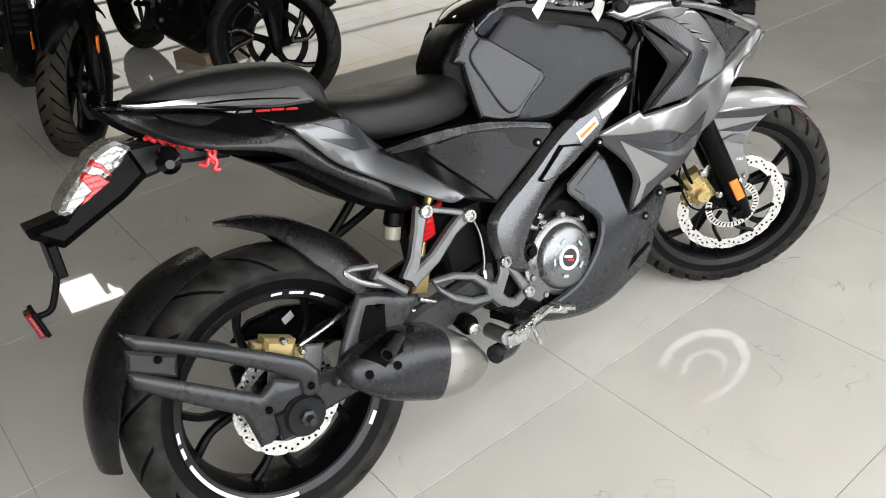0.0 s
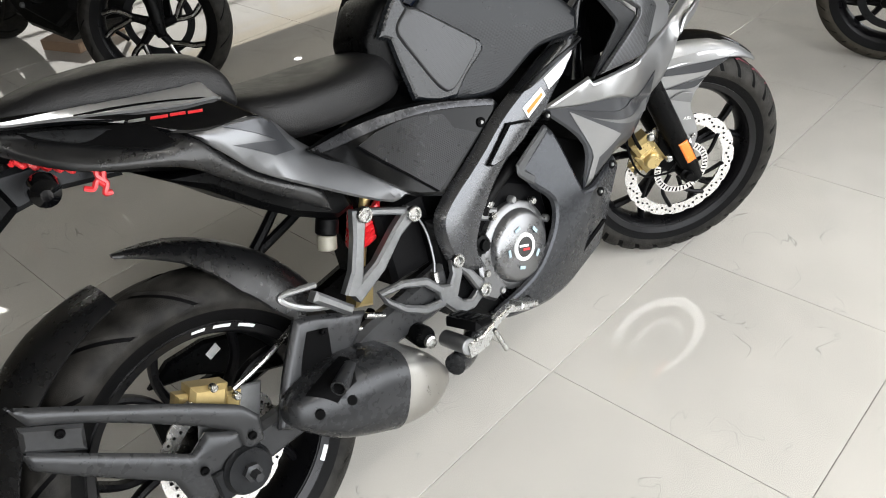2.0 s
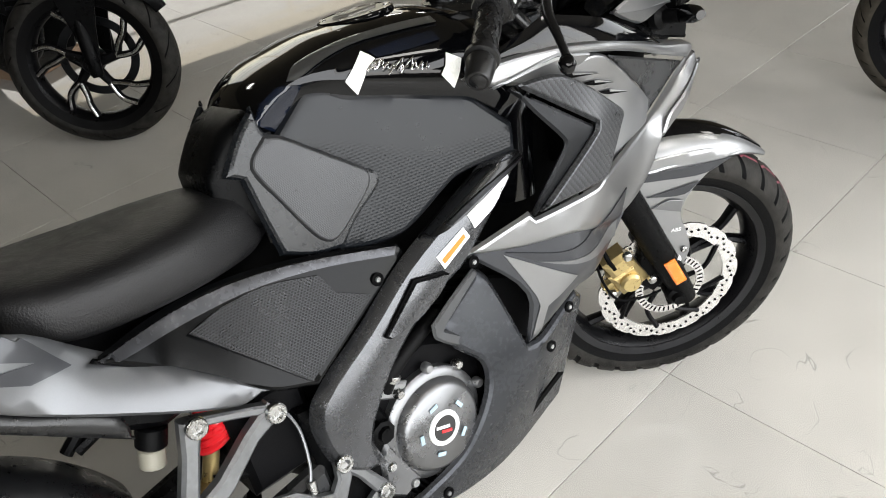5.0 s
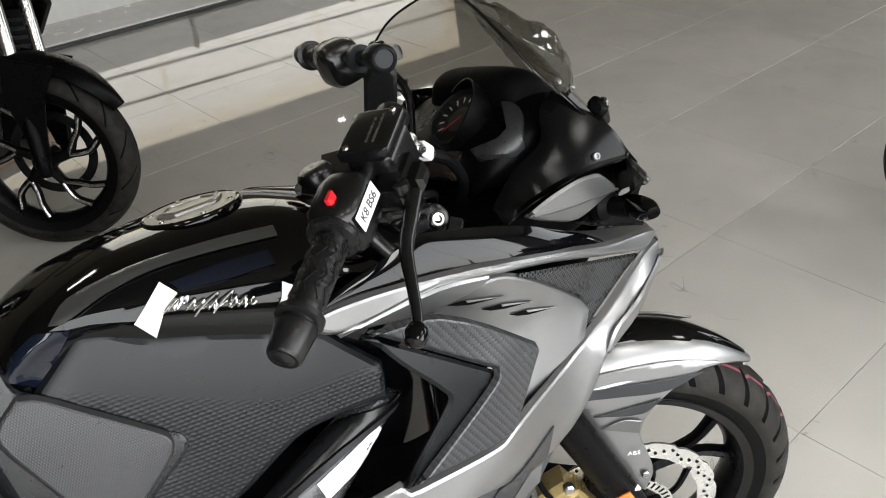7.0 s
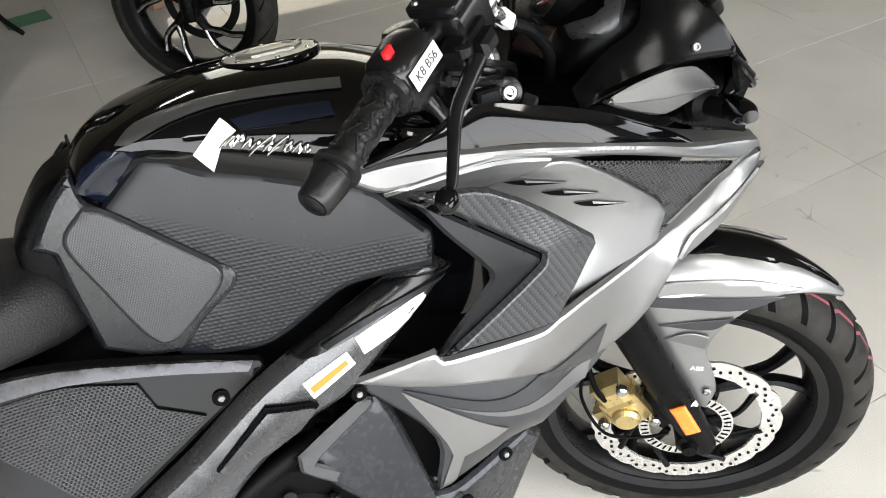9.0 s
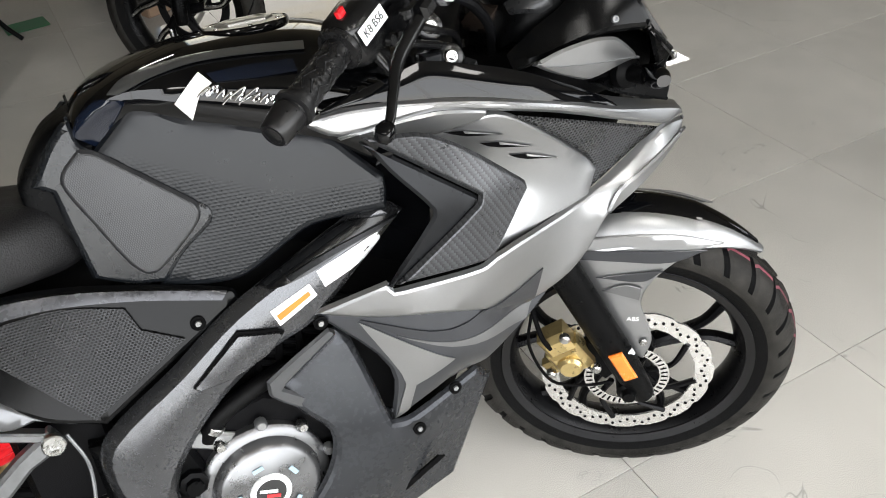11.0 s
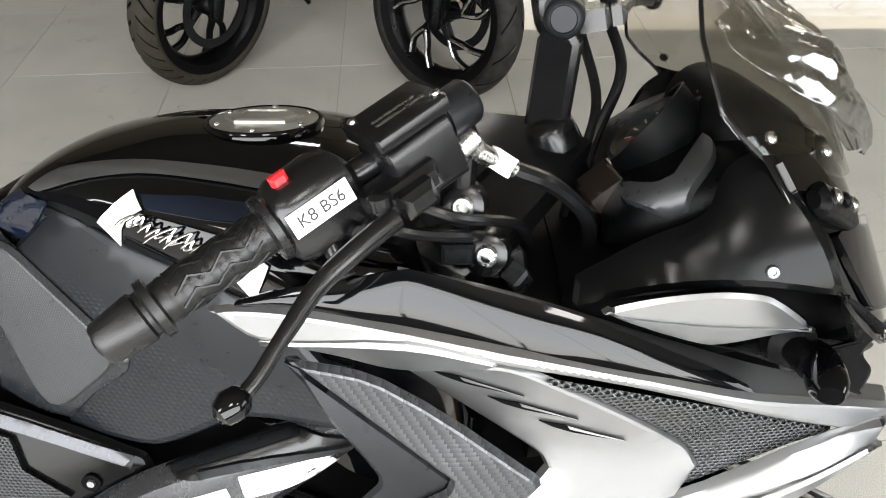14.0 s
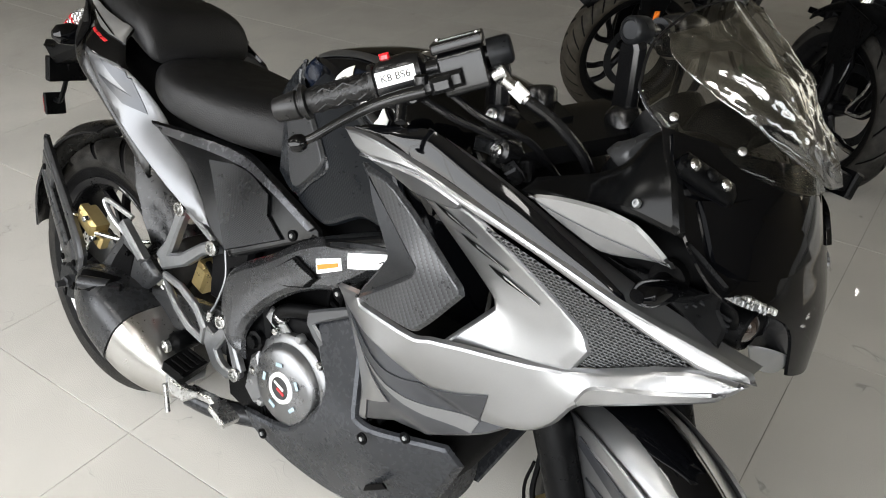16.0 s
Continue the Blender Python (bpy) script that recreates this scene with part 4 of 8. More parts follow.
RAILS = {"fair_top": (RIDGE, BROW, M_GLOSS, 0.003), "fair_strip": ([(0.984, -0.230, 0.931), (1.040, -0.221, 0.914), (1.088, -0.212, 0.896), (1.138, -0.199, 0.873), (1.189, -0.186, 0.849), (1.241, -0.174, 0.827), (1.293, -0.162, 0.805), (1.360, -0.146, 0.782), (1.434, -0.127, 0.760)], [(p[0], p[1] + 0.001, p[2] - 0.0015) for p in RIDGE[3:]] + [(1.300, -0.192, 0.784), (1.360, -0.171, 0.766), (1.430, -0.146, 0.752)], M_SILVER, 0.001)}
for name, (edge, foot, mat, crown) in RAILS.items():
    vf = rail_strip(edge, foot, bulge=crown)
    PANEL[name] = solid(name, *vf, mat, bike, smooth=30), solid(name, *mirrored(vf), mat, bike, smooth=30)

from mathutils.bvhtree import BVHTree
from mathutils import geometry


def P(name, vf, mat, label="", m=None, parent=None, smooth=38):
    return solid(name, *vf, mat, parent or bike, m, label, smooth)


def on_surface(name, outline, targets, mat, lift=0.0015, thick=0.0012, cell=0.008, label="", parent=None):
    """A sticker, stripe or moulded strip that follows the surface of the targets."""
    verts, polys = [], []
    for t in targets:
        k = len(verts)
        verts += [t.matrix_basis @ v.co for v in t.data.vertices]
        polys += [[i + k for i in p.vertices] for p in t.data.polygons]
    tree = BVHTree.FromPolygons(verts, polys)
    pts = [Vector(p) for p in outline]
    c = sum(pts, Vector()) / len(pts)
    nrm = geometry.normal(pts)
    if nrm.y * c.y + 0.05 * nrm.z < 0:
        nrm = -nrm
    u = (pts[1] - pts[0]).normalized()
    u = (u - nrm * u.dot(nrm)).normalized()
    w = nrm.cross(u)
    ring = []
    for i, p in enumerate(pts):
        q = pts[(i + 1) % len(pts)]
        k = max(1, int((q - p).length / cell))
        ring += [p.lerp(q, s / k) for s in range(k)]
    ab = [((p - c).dot(u), (p - c).dot(w)) for p in ring]
    n = len(ab)
    a = np.array(ab)
    g = []
    lo, hi = a.min(0), a.max(0)
    for x in np.arange(lo[0], hi[0], cell):
        for y in np.arange(lo[1], hi[1], cell):
            ins = False
            for (x0, y0), (x1, y1) in zip(ab, ab[1:] + ab[:1]):
                if (y0 > y) != (y1 > y) and x < (x1 - x0) * (y - y0) / (y1 - y0 + 1e-12) + x0:
                    ins = not ins
            if ins and np.abs(a - (x, y)).max(1).min() > cell * 0.4:
                g.append((x, y))
    v2, _, tri, *_ = delaunay_2d_cdt([Vector(p) for p in ab + g], [(i, (i + 1) % n) for i in range(n)], [], 1, 1e-7)
    top, low = [], []
    for p in v2:
        q = c + u * p.x + w * p.y
        h = tree.ray_cast(q + nrm * 0.12, -nrm, 0.24)
        if h[0] is None:
            h = tree.find_nearest(q)
        nn = nrm
        top.append(h[0] + nn * (lift + thick))
        low.append(h[0] + nn * (lift - thick))
    m = len(top)
    faces = [tuple(t) for t in tri] + [tuple(i + m for i in t[::-1]) for t in tri]
    seen = {(t[i], t[(i + 1) % len(t)]) for t in tri for i in range(len(t))}
    faces += [(j, i, i + m, j + m) for i, j in seen if (j, i) not in seen]
    return P(name, (top + low, faces), mat, label, parent=parent, smooth=50)


def bolt(parent, p, axis, r=0.007, mat=None, h=0.004):
    """A socket-head bolt."""
    a, d = Vector(p), Vector(axis).normalized()
    b = solid("bolt", *turned(a, a + d * h, [(0, r), (h * 0.6, r), (h, r * 0.8), (h, r * 0.45), (h * 0.5, r * 0.4)], 12), mat or M_STEEL, parent)
    return b


def curve_line(pts):
    line = catmull(pts, 8)
    return lambda t: line[min(len(line) - 1, int(t * (len(line) - 1)))]


# core that shows dark through the gaps
P("inner_frame", loft(dense([(0.40, 0.70, 0.46, 0.05, 3, 0.5), (0.55, 0.74, 0.30, 0.075, 3, 0.5), (0.75, 0.80, 0.22, 0.09, 3, 0.5), (0.95, 0.83, 0.24, 0.09, 3, 0.5), (1.06, 0.82, 0.40, 0.08, 3, 0.5), (1.13, 0.80, 0.55, 0.07, 3, 0.5)], 4)), M_DARK, "black frame and engine mass behind the panels")
P("nose_bracket", loft(dense([(1.10, 0.84, 0.64, 0.14, 3, 0.5), (1.2, 0.84, 0.66, 0.13, 3, 0.5), (1.32, 0.84, 0.70, 0.12, 3, 0.5), (1.41, 0.83, 0.76, 0.07, 3, 0.5)], 4)), M_DARK, "black plastic bracket inside the nose")

for name, (base, mat) in OVER.items():
    for i, sgn in enumerate((1, -1)):
        top = on_surface(name, [(x, y * sgn, z) for x, y, z in smooth_outline(PANELS[name], 18 if name in ("side_mesh", "frame_inset", "inset_border", "fair_tri", "decal_band", "decal_flash", "spar_cover") else 50, 3)], [PANEL[base][i]] + ([PANEL["fair_sweep"][i]] if name.startswith("decal") else []), mat, (0.003 if name == "decal_flash" else 0.0016) if name.startswith(("decal", "fair", "knee")) else 0.003, 0.001 if name.startswith(("decal", "fair", "knee")) else 0.003, 0.009)
        PANEL.setdefault(name, []).append(top)

# ---- tank ----


def tank_sections():
    rows = [  # x, half width at the panel edge, height of that edge, top
        (0.572, 0.050, 0.850, 0.880), (0.585, 0.068, 0.880, 0.915), (0.61, 0.084, 0.912, 0.946), (0.66, 0.104, 0.936, 0.968), (0.73, 0.126, 0.911, 0.983),
        (0.78, 0.141, 0.893, 0.986), (0.84, 0.158, 0.870, 0.986), (0.89, 0.172, 0.848, 0.982), (0.93, 0.178, 0.82, 0.974), (0.98, 0.165, 0.80, 0.955), (1.03, 0.14, 0.79, 0.925), (1.06, 0.10, 0.79, 0.895)]
    out = []
    for x, hw, ze, zt in dense(rows, 4):
        h = zt - ze
        half = [(hw * 0.70, ze - 0.17), (hw * 0.82, ze - 0.08), (hw * 0.94, ze - 0.02), (hw * 1.02, ze + 0.002), (hw * 1.07, ze + 0.20 * h), (hw * 1.06, ze + 0.45 * h), (hw * 1.02, ze + 0.56 * h), (hw * 0.97, ze + 0.64 * h), (hw * 0.80, ze + 0.80 * h), (hw * 0.58, ze + 0.91 * h), (hw * 0.3, ze + 0.975 * h), (0, zt)]
        out.append([(x, -y, z) for y, z in half] + [(x, y, z) for y, z in half[::-1][1:]])
    return rings(out, closed=True)


tank = P("fuel_tank", tank_sections(), M_GLOSS, "gloss black fuel tank", smooth=30)
cap = P("fuel_cap", turned((0.838, 0, 0.976), (0.838, 0, 0.990), [(0, 0.060), (0.009, 0.0595), (0.0115, 0.058), (0.012, 0.056), (0.011, 0.054)], 44), M_GLOSS, "fuel filler cap in a gloss black ring")
P("cap_plate", turned((0.838, 0, 0.984), (0.838, 0, 0.9875), [(0, 0.0535), (0.003, 0.0535), (0.0035, 0.051), (0.0035, 0)], 40), M_PLATE, "brushed metal cap plate", parent=cap)
HEX = [(0.040 * c, 0.021 * d) for c, d in ((-1, 0), (-0.62, -1), (0.62, -1), (1, 0), (0.62, 1), (-0.62, 1))]
P("cap_lid", rings([[(0.838 + x * k, y * k, z) for x, y in HEX] for k, z in ((1, 0.9872), (1, 0.9905), (0.88, 0.9925), (0.80, 0.9925), (0.76, 0.9908))]), M_PLATE, "raised six-sided key lid", parent=cap, smooth=20)
for k in range(6):
    a = math.pi / 3 * k + 0.5
    bolt(cap, (0.838 + 0.0475 * math.cos(a), 0.0475 * math.sin(a), 0.9872), (0, 0, 1), 0.0032, M_STEEL, 0.002)
on_surface("tank_stripe", smooth_outline([(0.643, -0.111, 0.956), (0.668, -0.102, 0.974), (0.733, -0.105, 0.982), (0.810, -0.116, 0.979), (0.882, -0.129, 0.972), (0.878, -0.137, 0.958), (0.807, -0.124, 0.966), (0.750, -0.115, 0.969), (0.704, -0.113, 0.964), (0.657, -0.115, 0.952)], 50, 3), [tank], M_GRAPH, 0.0028, 0.001, 0.004, label="grey stripe on the tank")
on_surface("side_recess", [(0.756, -0.142, 0.958), (0.804, -0.148, 0.959), (0.858, -0.156, 0.955), (0.858, -0.162, 0.939), (0.813, -0.156, 0.941), (0.763, -0.147, 0.946)], [tank], M_NAVY, 0.0024, 0.001, 0.004, label="dark blue-grey recess under the tank stripe")
on_surface("side_vent", [(0.595, -0.076, 0.908), (0.608, -0.076, 0.928), (0.635, -0.087, 0.944), (0.663, -0.106, 0.939), (0.638, -0.099, 0.917), (0.610, -0.091, 0.893)], [tank], M_NAVY, 0.0016, 0.0012, 0.005, label="dark glossy corner piece of the tank")
P("tank_rear_cover", loft(dense([(0.512, 0.858, 0.780, 0.048, 6, 0.5), (0.517, 0.868, 0.775, 0.056, 6, 0.5), (0.550, 0.908, 0.765, 0.066, 6, 0.5), (0.580, 0.925, 0.76, 0.074, 6, 0.5), (0.610, 0.93, 0.76, 0.080, 6, 0.5)], 3)), M_PLAST, "matte black cover behind the tank")

# chrome script on the tank, drawn as plain slanted strokes
LINE = curve_line([(0.745, -0.149, 0.937), (0.755, -0.150, 0.938), (0.767, -0.155, 0.930), (0.783, -0.159, 0.925), (0.802, -0.163, 0.921), (0.818, -0.168, 0.914)])
STROKES = ((0.0, 0.005, 0.016), (0.09, 0.004, 0.012), (0.18, 0.004, 0.012), (0.27, 0.005, 0.013), (0.36, 0.004, 0.012), (0.45, 0.004, 0.013), (0.54, 0.008, 0.030), (0.62, 0.004, 0.012), (0.71, 0.008, 0.026), (0.80, 0.004, 0.012), (0.90, 0.004, 0.012), (0.98, 0.004, 0.011))
for t, h, w in STROKES:
    c = LINE(t)
    stroke = [c + Vector((-w * 0.45, -0.002, -h * 0.8)), c + Vector((-w * 0.1, -0.003, h * 0.1)), c + Vector((w * 0.55, -0.002, h)), c + Vector((w * 0.40, -0.003, h * 0.2)), c + Vector((w * 0.25, -0.003, -h * 0.9)), c + Vector((w * 0.75, -0.002, -h * 0.6))]
    P("chrome_stroke", tube(stroke, [0.0009, 0.0013, 0.0011, 0.0014, 0.0013, 0.0008], 6, 4), M_CHROME, "slanted chrome script strokes")

# ---- seats and tail ----
pillion = P("pillion_seat", loft(dense([(-0.125, 0.938, 0.92, 0.02, 2.4, 0.3), (-0.10, 0.951, 0.915, 0.045, 2.6, 0.3), (-0.02, 0.962, 0.90, 0.08, 3.4, 0.3), (0.07, 0.96, 0.885, 0.105, 3.4, 0.3), (0.14, 0.951, 0.872, 0.12, 3.4, 0.3), (0.185, 0.938, 0.85, 0.122, 3.4, 0.35), (0.207, 0.912, 0.84, 0.118, 3.4, 0.4), (0.216, 0.88, 0.84, 0.105, 3.4, 0.5)], 5)), M_SEAT, "black vinyl pillion seat")
seat = P("rider_seat", loft(dense([(0.205, 0.85, 0.79, 0.09, 3.2, 0.4), (0.23, 0.858, 0.775, 0.120, 3.4, 0.45), (0.29, 0.850, 0.757, 0.139, 3.6, 0.5), (0.36, 0.844, 0.748, 0.138, 3.6, 0.5), (0.44, 0.842, 0.742, 0.124, 3.4, 0.45), (0.50, 0.840, 0.738, 0.098, 3.2, 0.4), (0.54, 0.834, 0.738, 0.072, 3.0, 0.35), (0.575, 0.815, 0.75, 0.045, 2.6, 0.3)], 5), 40), M_SEAT, "black vinyl rider seat")
P("tail_core", loft(dense([(-0.168, 0.944, 0.925, 0.028, 2.6, 0.5), (-0.10, 0.925, 0.865, 0.06, 2.6, 0.5), (0, 0.90, 0.815, 0.09, 2.6, 0.5), (0.1, 0.875, 0.775, 0.11, 2.6, 0.5), (0.2, 0.84, 0.72, 0.115, 2.6, 0.5), (0.3, 0.77, 0.66, 0.09, 2.6, 0.5), (0.40, 0.72, 0.60, 0.075, 2.6, 0.5), (0.47, 0.68, 0.58, 0.06, 2.6, 0.5)], 4)), M_DARK, "black tail underside")
P("under_seat_tray", prism([(0.06, 0.785), (0.20, 0.765), (0.36, 0.655), (0.372, 0.60), (0.33, 0.592), (0.25, 0.635), (0.20, 0.672), (0.13, 0.735)], -0.095, 0.095, 0.012), M_PLAST, "black moulded tray under the tail")
for i in (0, 1):
    # the recess is a thin plate, its shade given by near-black colour
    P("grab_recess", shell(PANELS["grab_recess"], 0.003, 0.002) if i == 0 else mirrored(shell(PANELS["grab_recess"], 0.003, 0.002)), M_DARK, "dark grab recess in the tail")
    # the glint inside the recess, laid on as a lighter grey patch
    P("grab_lip", shell(PANELS["grab_glint"], 0.003, 0.002) if i == 0 else mirrored(shell(PANELS["grab_glint"], 0.003, 0.002)), M_PLASTG, "grey lip of the grab recess")

# model lettering on the tail as plain bars
for side in (0, 1):
    sg = 1 if side == 0 else -1
    for x0, x1, z0, z1, mm in ((0.012, 0.030, 0.892, 0.889, M_BRIGHT), (0.034, 0.054, 0.888, 0.885, M_BRIGHT), (0.060, 0.082, 0.884, 0.880, M_REDPRINT), (0.085, 0.106, 0.880, 0.876, M_REDPRINT), (0.109, 0.130, 0.875, 0.871, M_REDPRINT)):
        on_surface("model_bar", [(x0, -0.17 * sg, z0 - 0.0017), (x1, -0.17 * sg, z1 - 0.0017), (x1 + 0.003, -0.17 * sg, z1 + 0.0017), (x0 + 0.003, -0.17 * sg, z0 + 0.0017)], [PANEL["tail_upper"][side]], mm, 0.0014, 0.0005, 0.01)
    on_surface("tail_groove", [(-0.020, -0.098 * sg, 0.915), (0.069, -0.126 * sg, 0.897), (0.170, -0.158 * sg, 0.877), (0.169, -0.159 * sg, 0.875), (0.067, -0.128 * sg, 0.895), (-0.021, -0.100 * sg, 0.913)], [o for o in PANEL["tail_strip"]][side:side + 1], M_DARK, 0.0008, 0.0005, 0.012, "dark groove along the silver strip")
    on_surface("tail_flash", [(0.141, -0.176 * sg, 0.841), (0.218, -0.159 * sg, 0.827), (0.261, -0.161 * sg, 0.761), (0.211, -0.172 * sg, 0.769), (0.144, -0.181 * sg, 0.811), (0.226, -0.165 * sg, 0.787)], [PANEL["tail_mid"][side]], M_DECAL, 0.0014, 0.0005, 0.01, "dark arrow-shaped decal")

# tail lamp, number plate stay, rear indicators
lamp = P("tail_lamp", prism([(-0.135, 0.872), (-0.118, 0.815), (-0.17, 0.785), (-0.25, 0.752), (-0.29, 0.735), (-0.335, 0.768), (-0.337, 0.784), (-0.28, 0.79), (-0.19, 0.862), (-0.16, 0.878)], -0.05, 0.05, 0.014), M_PLAST, "black tail lamp housing with a clear and red lens")
LENS = [(-0.282, 0.794), (-0.265, 0.816), (-0.220, 0.855), (-0.200, 0.874), (-0.173, 0.884), (-0.158, 0.886), (-0.135, 0.868), (-0.152, 0.845), (-0.171, 0.830), (-0.222, 0.806), (-0.262, 0.784)]
P("reflector", prism(LENS, -0.050, 0.050, 0.008), M_LENSW, "faceted bright lamp reflector", parent=lamp)
for poly in ([(-0.233, 0.840), (-0.224, 0.851), (-0.199, 0.842), (-0.187, 0.824), (-0.205, 0.816), (-0.222, 0.812)], [(-0.214, 0.859), (-0.205, 0.867), (-0.190, 0.860), (-0.178, 0.832), (-0.184, 0.827), (-0.196, 0.845)], [(-0.233, 0.815), (-0.189, 0.830), (-0.184, 0.822), (-0.223, 0.804), (-0.249, 0.795)]):
    P("red_lens", prism(poly, -0.0515, 0.0515, 0.004), M_LENSR, "red faceted lens", parent=lamp)
P("lamp_bracket", prism([(-0.15, 0.872), (-0.06, 0.865), (0.02, 0.835), (0.03, 0.80), (-0.06, 0.815), (-0.13, 0.808)], -0.042, 0.042, 0.008), M_PLASTG, "grey bracket under the tail")
stay = P("plate_stay", tube([(-0.302, 0, 0.745), (-0.309, 0, 0.70), (-0.33, 0, 0.65), (-0.345, 0, 0.63), (-0.37, 0, 0.628)], 0.006, 8, 5), M_PLAST, "black number plate stay")
P("plate_bracket", block(-0.318, -0.30, -0.05, 0.05, 0.69, 0.75, 0.003), M_PLAST, parent=stay)
P("rear_reflector", moved(block(-0.006, 0.006, -0.024, 0.024, -0.024, 0.024, 0.004), pose(-0.374, 0, 0.618, 0, -12, 0)), M_DULLRED, "red rear reflector", parent=stay)
P("reflector_back", moved(block(0.004, 0.012, -0.027, 0.027, -0.027, 0.027, 0.003), pose(-0.374, 0, 0.618, 0, -12, 0)), M_PLAST, parent=stay)
for s in (-1, 1):
    ind = P("rear_indicator", turned((-0.085, s * 0.04, 0.845), (-0.105, s * 0.145, 0.838), [(0, 0.011), (0.03, 0.011), (0.04, 0.018), (0.07, 0.024), (0.095, 0.02), (0.106, 0.008)], 16), M_GLOSS, "black rear indicator")
tie = [(-0.113 + 0.0068 * i, -0.058 - 0.001 * i + (0.003 if i % 2 else -0.003), 0.880 - 0.0036 * i + (0.0035 if i % 2 else -0.003)) for i in range(12)]
P("red_tie", tube(tie, 0.0042, 6, 4), M_REDPRINT, "red crinkled plastic tie under the tail")
for pts in ([(-0.010, -0.07, 0.836), (-0.016, -0.072, 0.822), (-0.008, -0.074, 0.808), (-0.016, -0.074, 0.795), (-0.006, -0.072, 0.792)], [(-0.040, -0.07, 0.812), (-0.028, -0.072, 0.806), (-0.020, -0.072, 0.815), (-0.012, -0.072, 0.806)], [(-0.022, -0.071, 0.832), (-0.012, -0.071, 0.838), (-0.004, -0.071, 0.832), (-0.010, -0.073, 0.815)]):
    P("red_tie", tube(pts, 0.0045, 6, 4), M_REDPRINT, "red plastic seal tie")

# ---- rear end ----


def arc_guard(centre, a0, a1, r, hw, drop, mat, name, label, n=40, k=18, thick=0.004, power=2.6, m=None):
    """A moulded guard round a wheel: radius, half width and skirt depth along its arc."""
    grid = []
    for i in range(n + 1):
        t = i / n
        a = radians(a0 + (a1 - a0) * t)
        rr, ww, dd = (np.interp(t, np.linspace(0, 1, len(v)), v) for v in (r, hw, drop))
        grid.append([(s * ww, rr - dd * abs(s) ** power, a) for s in np.linspace(-1, 1, k)])
    secs = []
    for row in grid:
        outer = [(centre.x + rr * math.cos(a), centre.y + y, centre.z + rr * math.sin(a)) for y, rr, a in row]
        inner = [(centre.x + (rr - thick) * math.cos(a), centre.y + y * (1 - thick / 0.09), centre.z + (rr - thick) * math.sin(a)) for y, rr, a in row]
        secs.append(outer + inner[::-1])
    vf = rings(secs)
    return P(name, moved(vf, m) if m is not None else vf, mat, label)


arc_guard(AXLE_R, 100, 179, [0.344, 0.358, 0.366, 0.366, 0.36], [0.066, 0.078, 0.082, 0.08, 0.066], [0.016, 0.03, 0.04, 0.042, 0.03], M_SHEEN, "rear_mudguard", "matte black tyre-hugging rear mudguard")
arc_guard(AXLE_R, 93, 34, [0.378, 0.366, 0.352, 0.340, 0.328], [0.006, 0.058, 0.082, 0.09, 0.09], [0.004, 0.03, 0.07, 0.085, 0.08], M_SHEEN, "wheel_hugger", "dark grey wheel hugger over the rear tyre", power=3.2)
arm = P("mudguard_arm", shell([(-0.265, -0.082, 0.575), (-0.171, -0.107, 0.526), (0.016, -0.154, 0.42), (0.042, -0.160, 0.384), (0.036, -0.159, 0.339), (-0.006, -0.149, 0.330), (0.0, -0.149, 0.376), (-0.044, -0.139, 0.412), (-0.177, -0.106, 0.499), (-0.25, -0.087, 0.535)], 0.010, 0.004, 0.005, corner=35, bevel=0.009), M_ARM, "satin black two-armed mudguard carrier")
P("lower_arm", shell([(-0.275, -0.08, 0.505), (-0.209, -0.097, 0.462), (-0.115, -0.120, 0.402), (-0.072, -0.131, 0.374), (-0.042, -0.138, 0.398), (0.004, -0.150, 0.374), (0.002, -0.150, 0.330), (-0.076, -0.130, 0.268), (-0.098, -0.124, 0.267), (-0.110, -0.121, 0.342), (-0.220, -0.094, 0.424), (-0.272, -0.081, 0.468)], 0.010, 0.004, 0.005, corner=35, bevel=0.009), M_ARM, parent=arm)
P("end_pad", shell([(-0.262, -0.087, 0.54), (-0.185, -0.105, 0.503), (-0.196, -0.102, 0.46), (-0.272, -0.085, 0.50)], 0.02, 0.006), M_ARM, parent=arm)
for p in ((-0.219, -0.103, 0.509), (0.017, -0.163, 0.363), (-0.068, -0.142, 0.343)):
    bolt(arm, p, (-0.2, -1, 0), 0.0075, M_DARK, 0.005)

swing = P("swingarm", prism([(-0.055, 0.335), (0.0, 0.348), (0.12, 0.352), (0.30, 0.40), (0.50, 0.43), (0.50, 0.34), (0.3, 0.325), (0.12, 0.285), (-0.055, 0.272)], -0.135, -0.1, 0.01), M_ARM, "matte black swingarm")
P("swingarm_far_side", prism([(-0.055, 0.335), (0.0, 0.348), (0.12, 0.352), (0.50, 0.43), (0.50, 0.34), (0.12, 0.285), (-0.055, 0.272)], 0.1, 0.135, 0.01), M_PLAST, parent=swing)
P("swingarm_brace", shell([(0.066, -0.150, 0.33), (0.110, -0.145, 0.410), (0.165, -0.138, 0.488), (0.20, -0.138, 0.478), (0.30, -0.138, 0.432), (0.26, -0.14, 0.39), (0.15, -0.145, 0.318), (0.09, -0.15, 0.315)], 0.014, 0.005, 0.004, corner=30, bevel=0.010), M_ARM, parent=swing)
# shade of the brace's recess, a near-black sheet laid over the flat face
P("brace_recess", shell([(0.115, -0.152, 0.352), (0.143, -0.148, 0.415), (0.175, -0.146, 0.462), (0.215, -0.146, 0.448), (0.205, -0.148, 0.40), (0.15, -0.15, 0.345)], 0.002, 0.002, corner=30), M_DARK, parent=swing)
for p in ((0.20, -0.151, 0.45), (0.125, -0.156, 0.35)):
    bolt(swing, p, (0, -1, 0), 0.006, M_DARK)
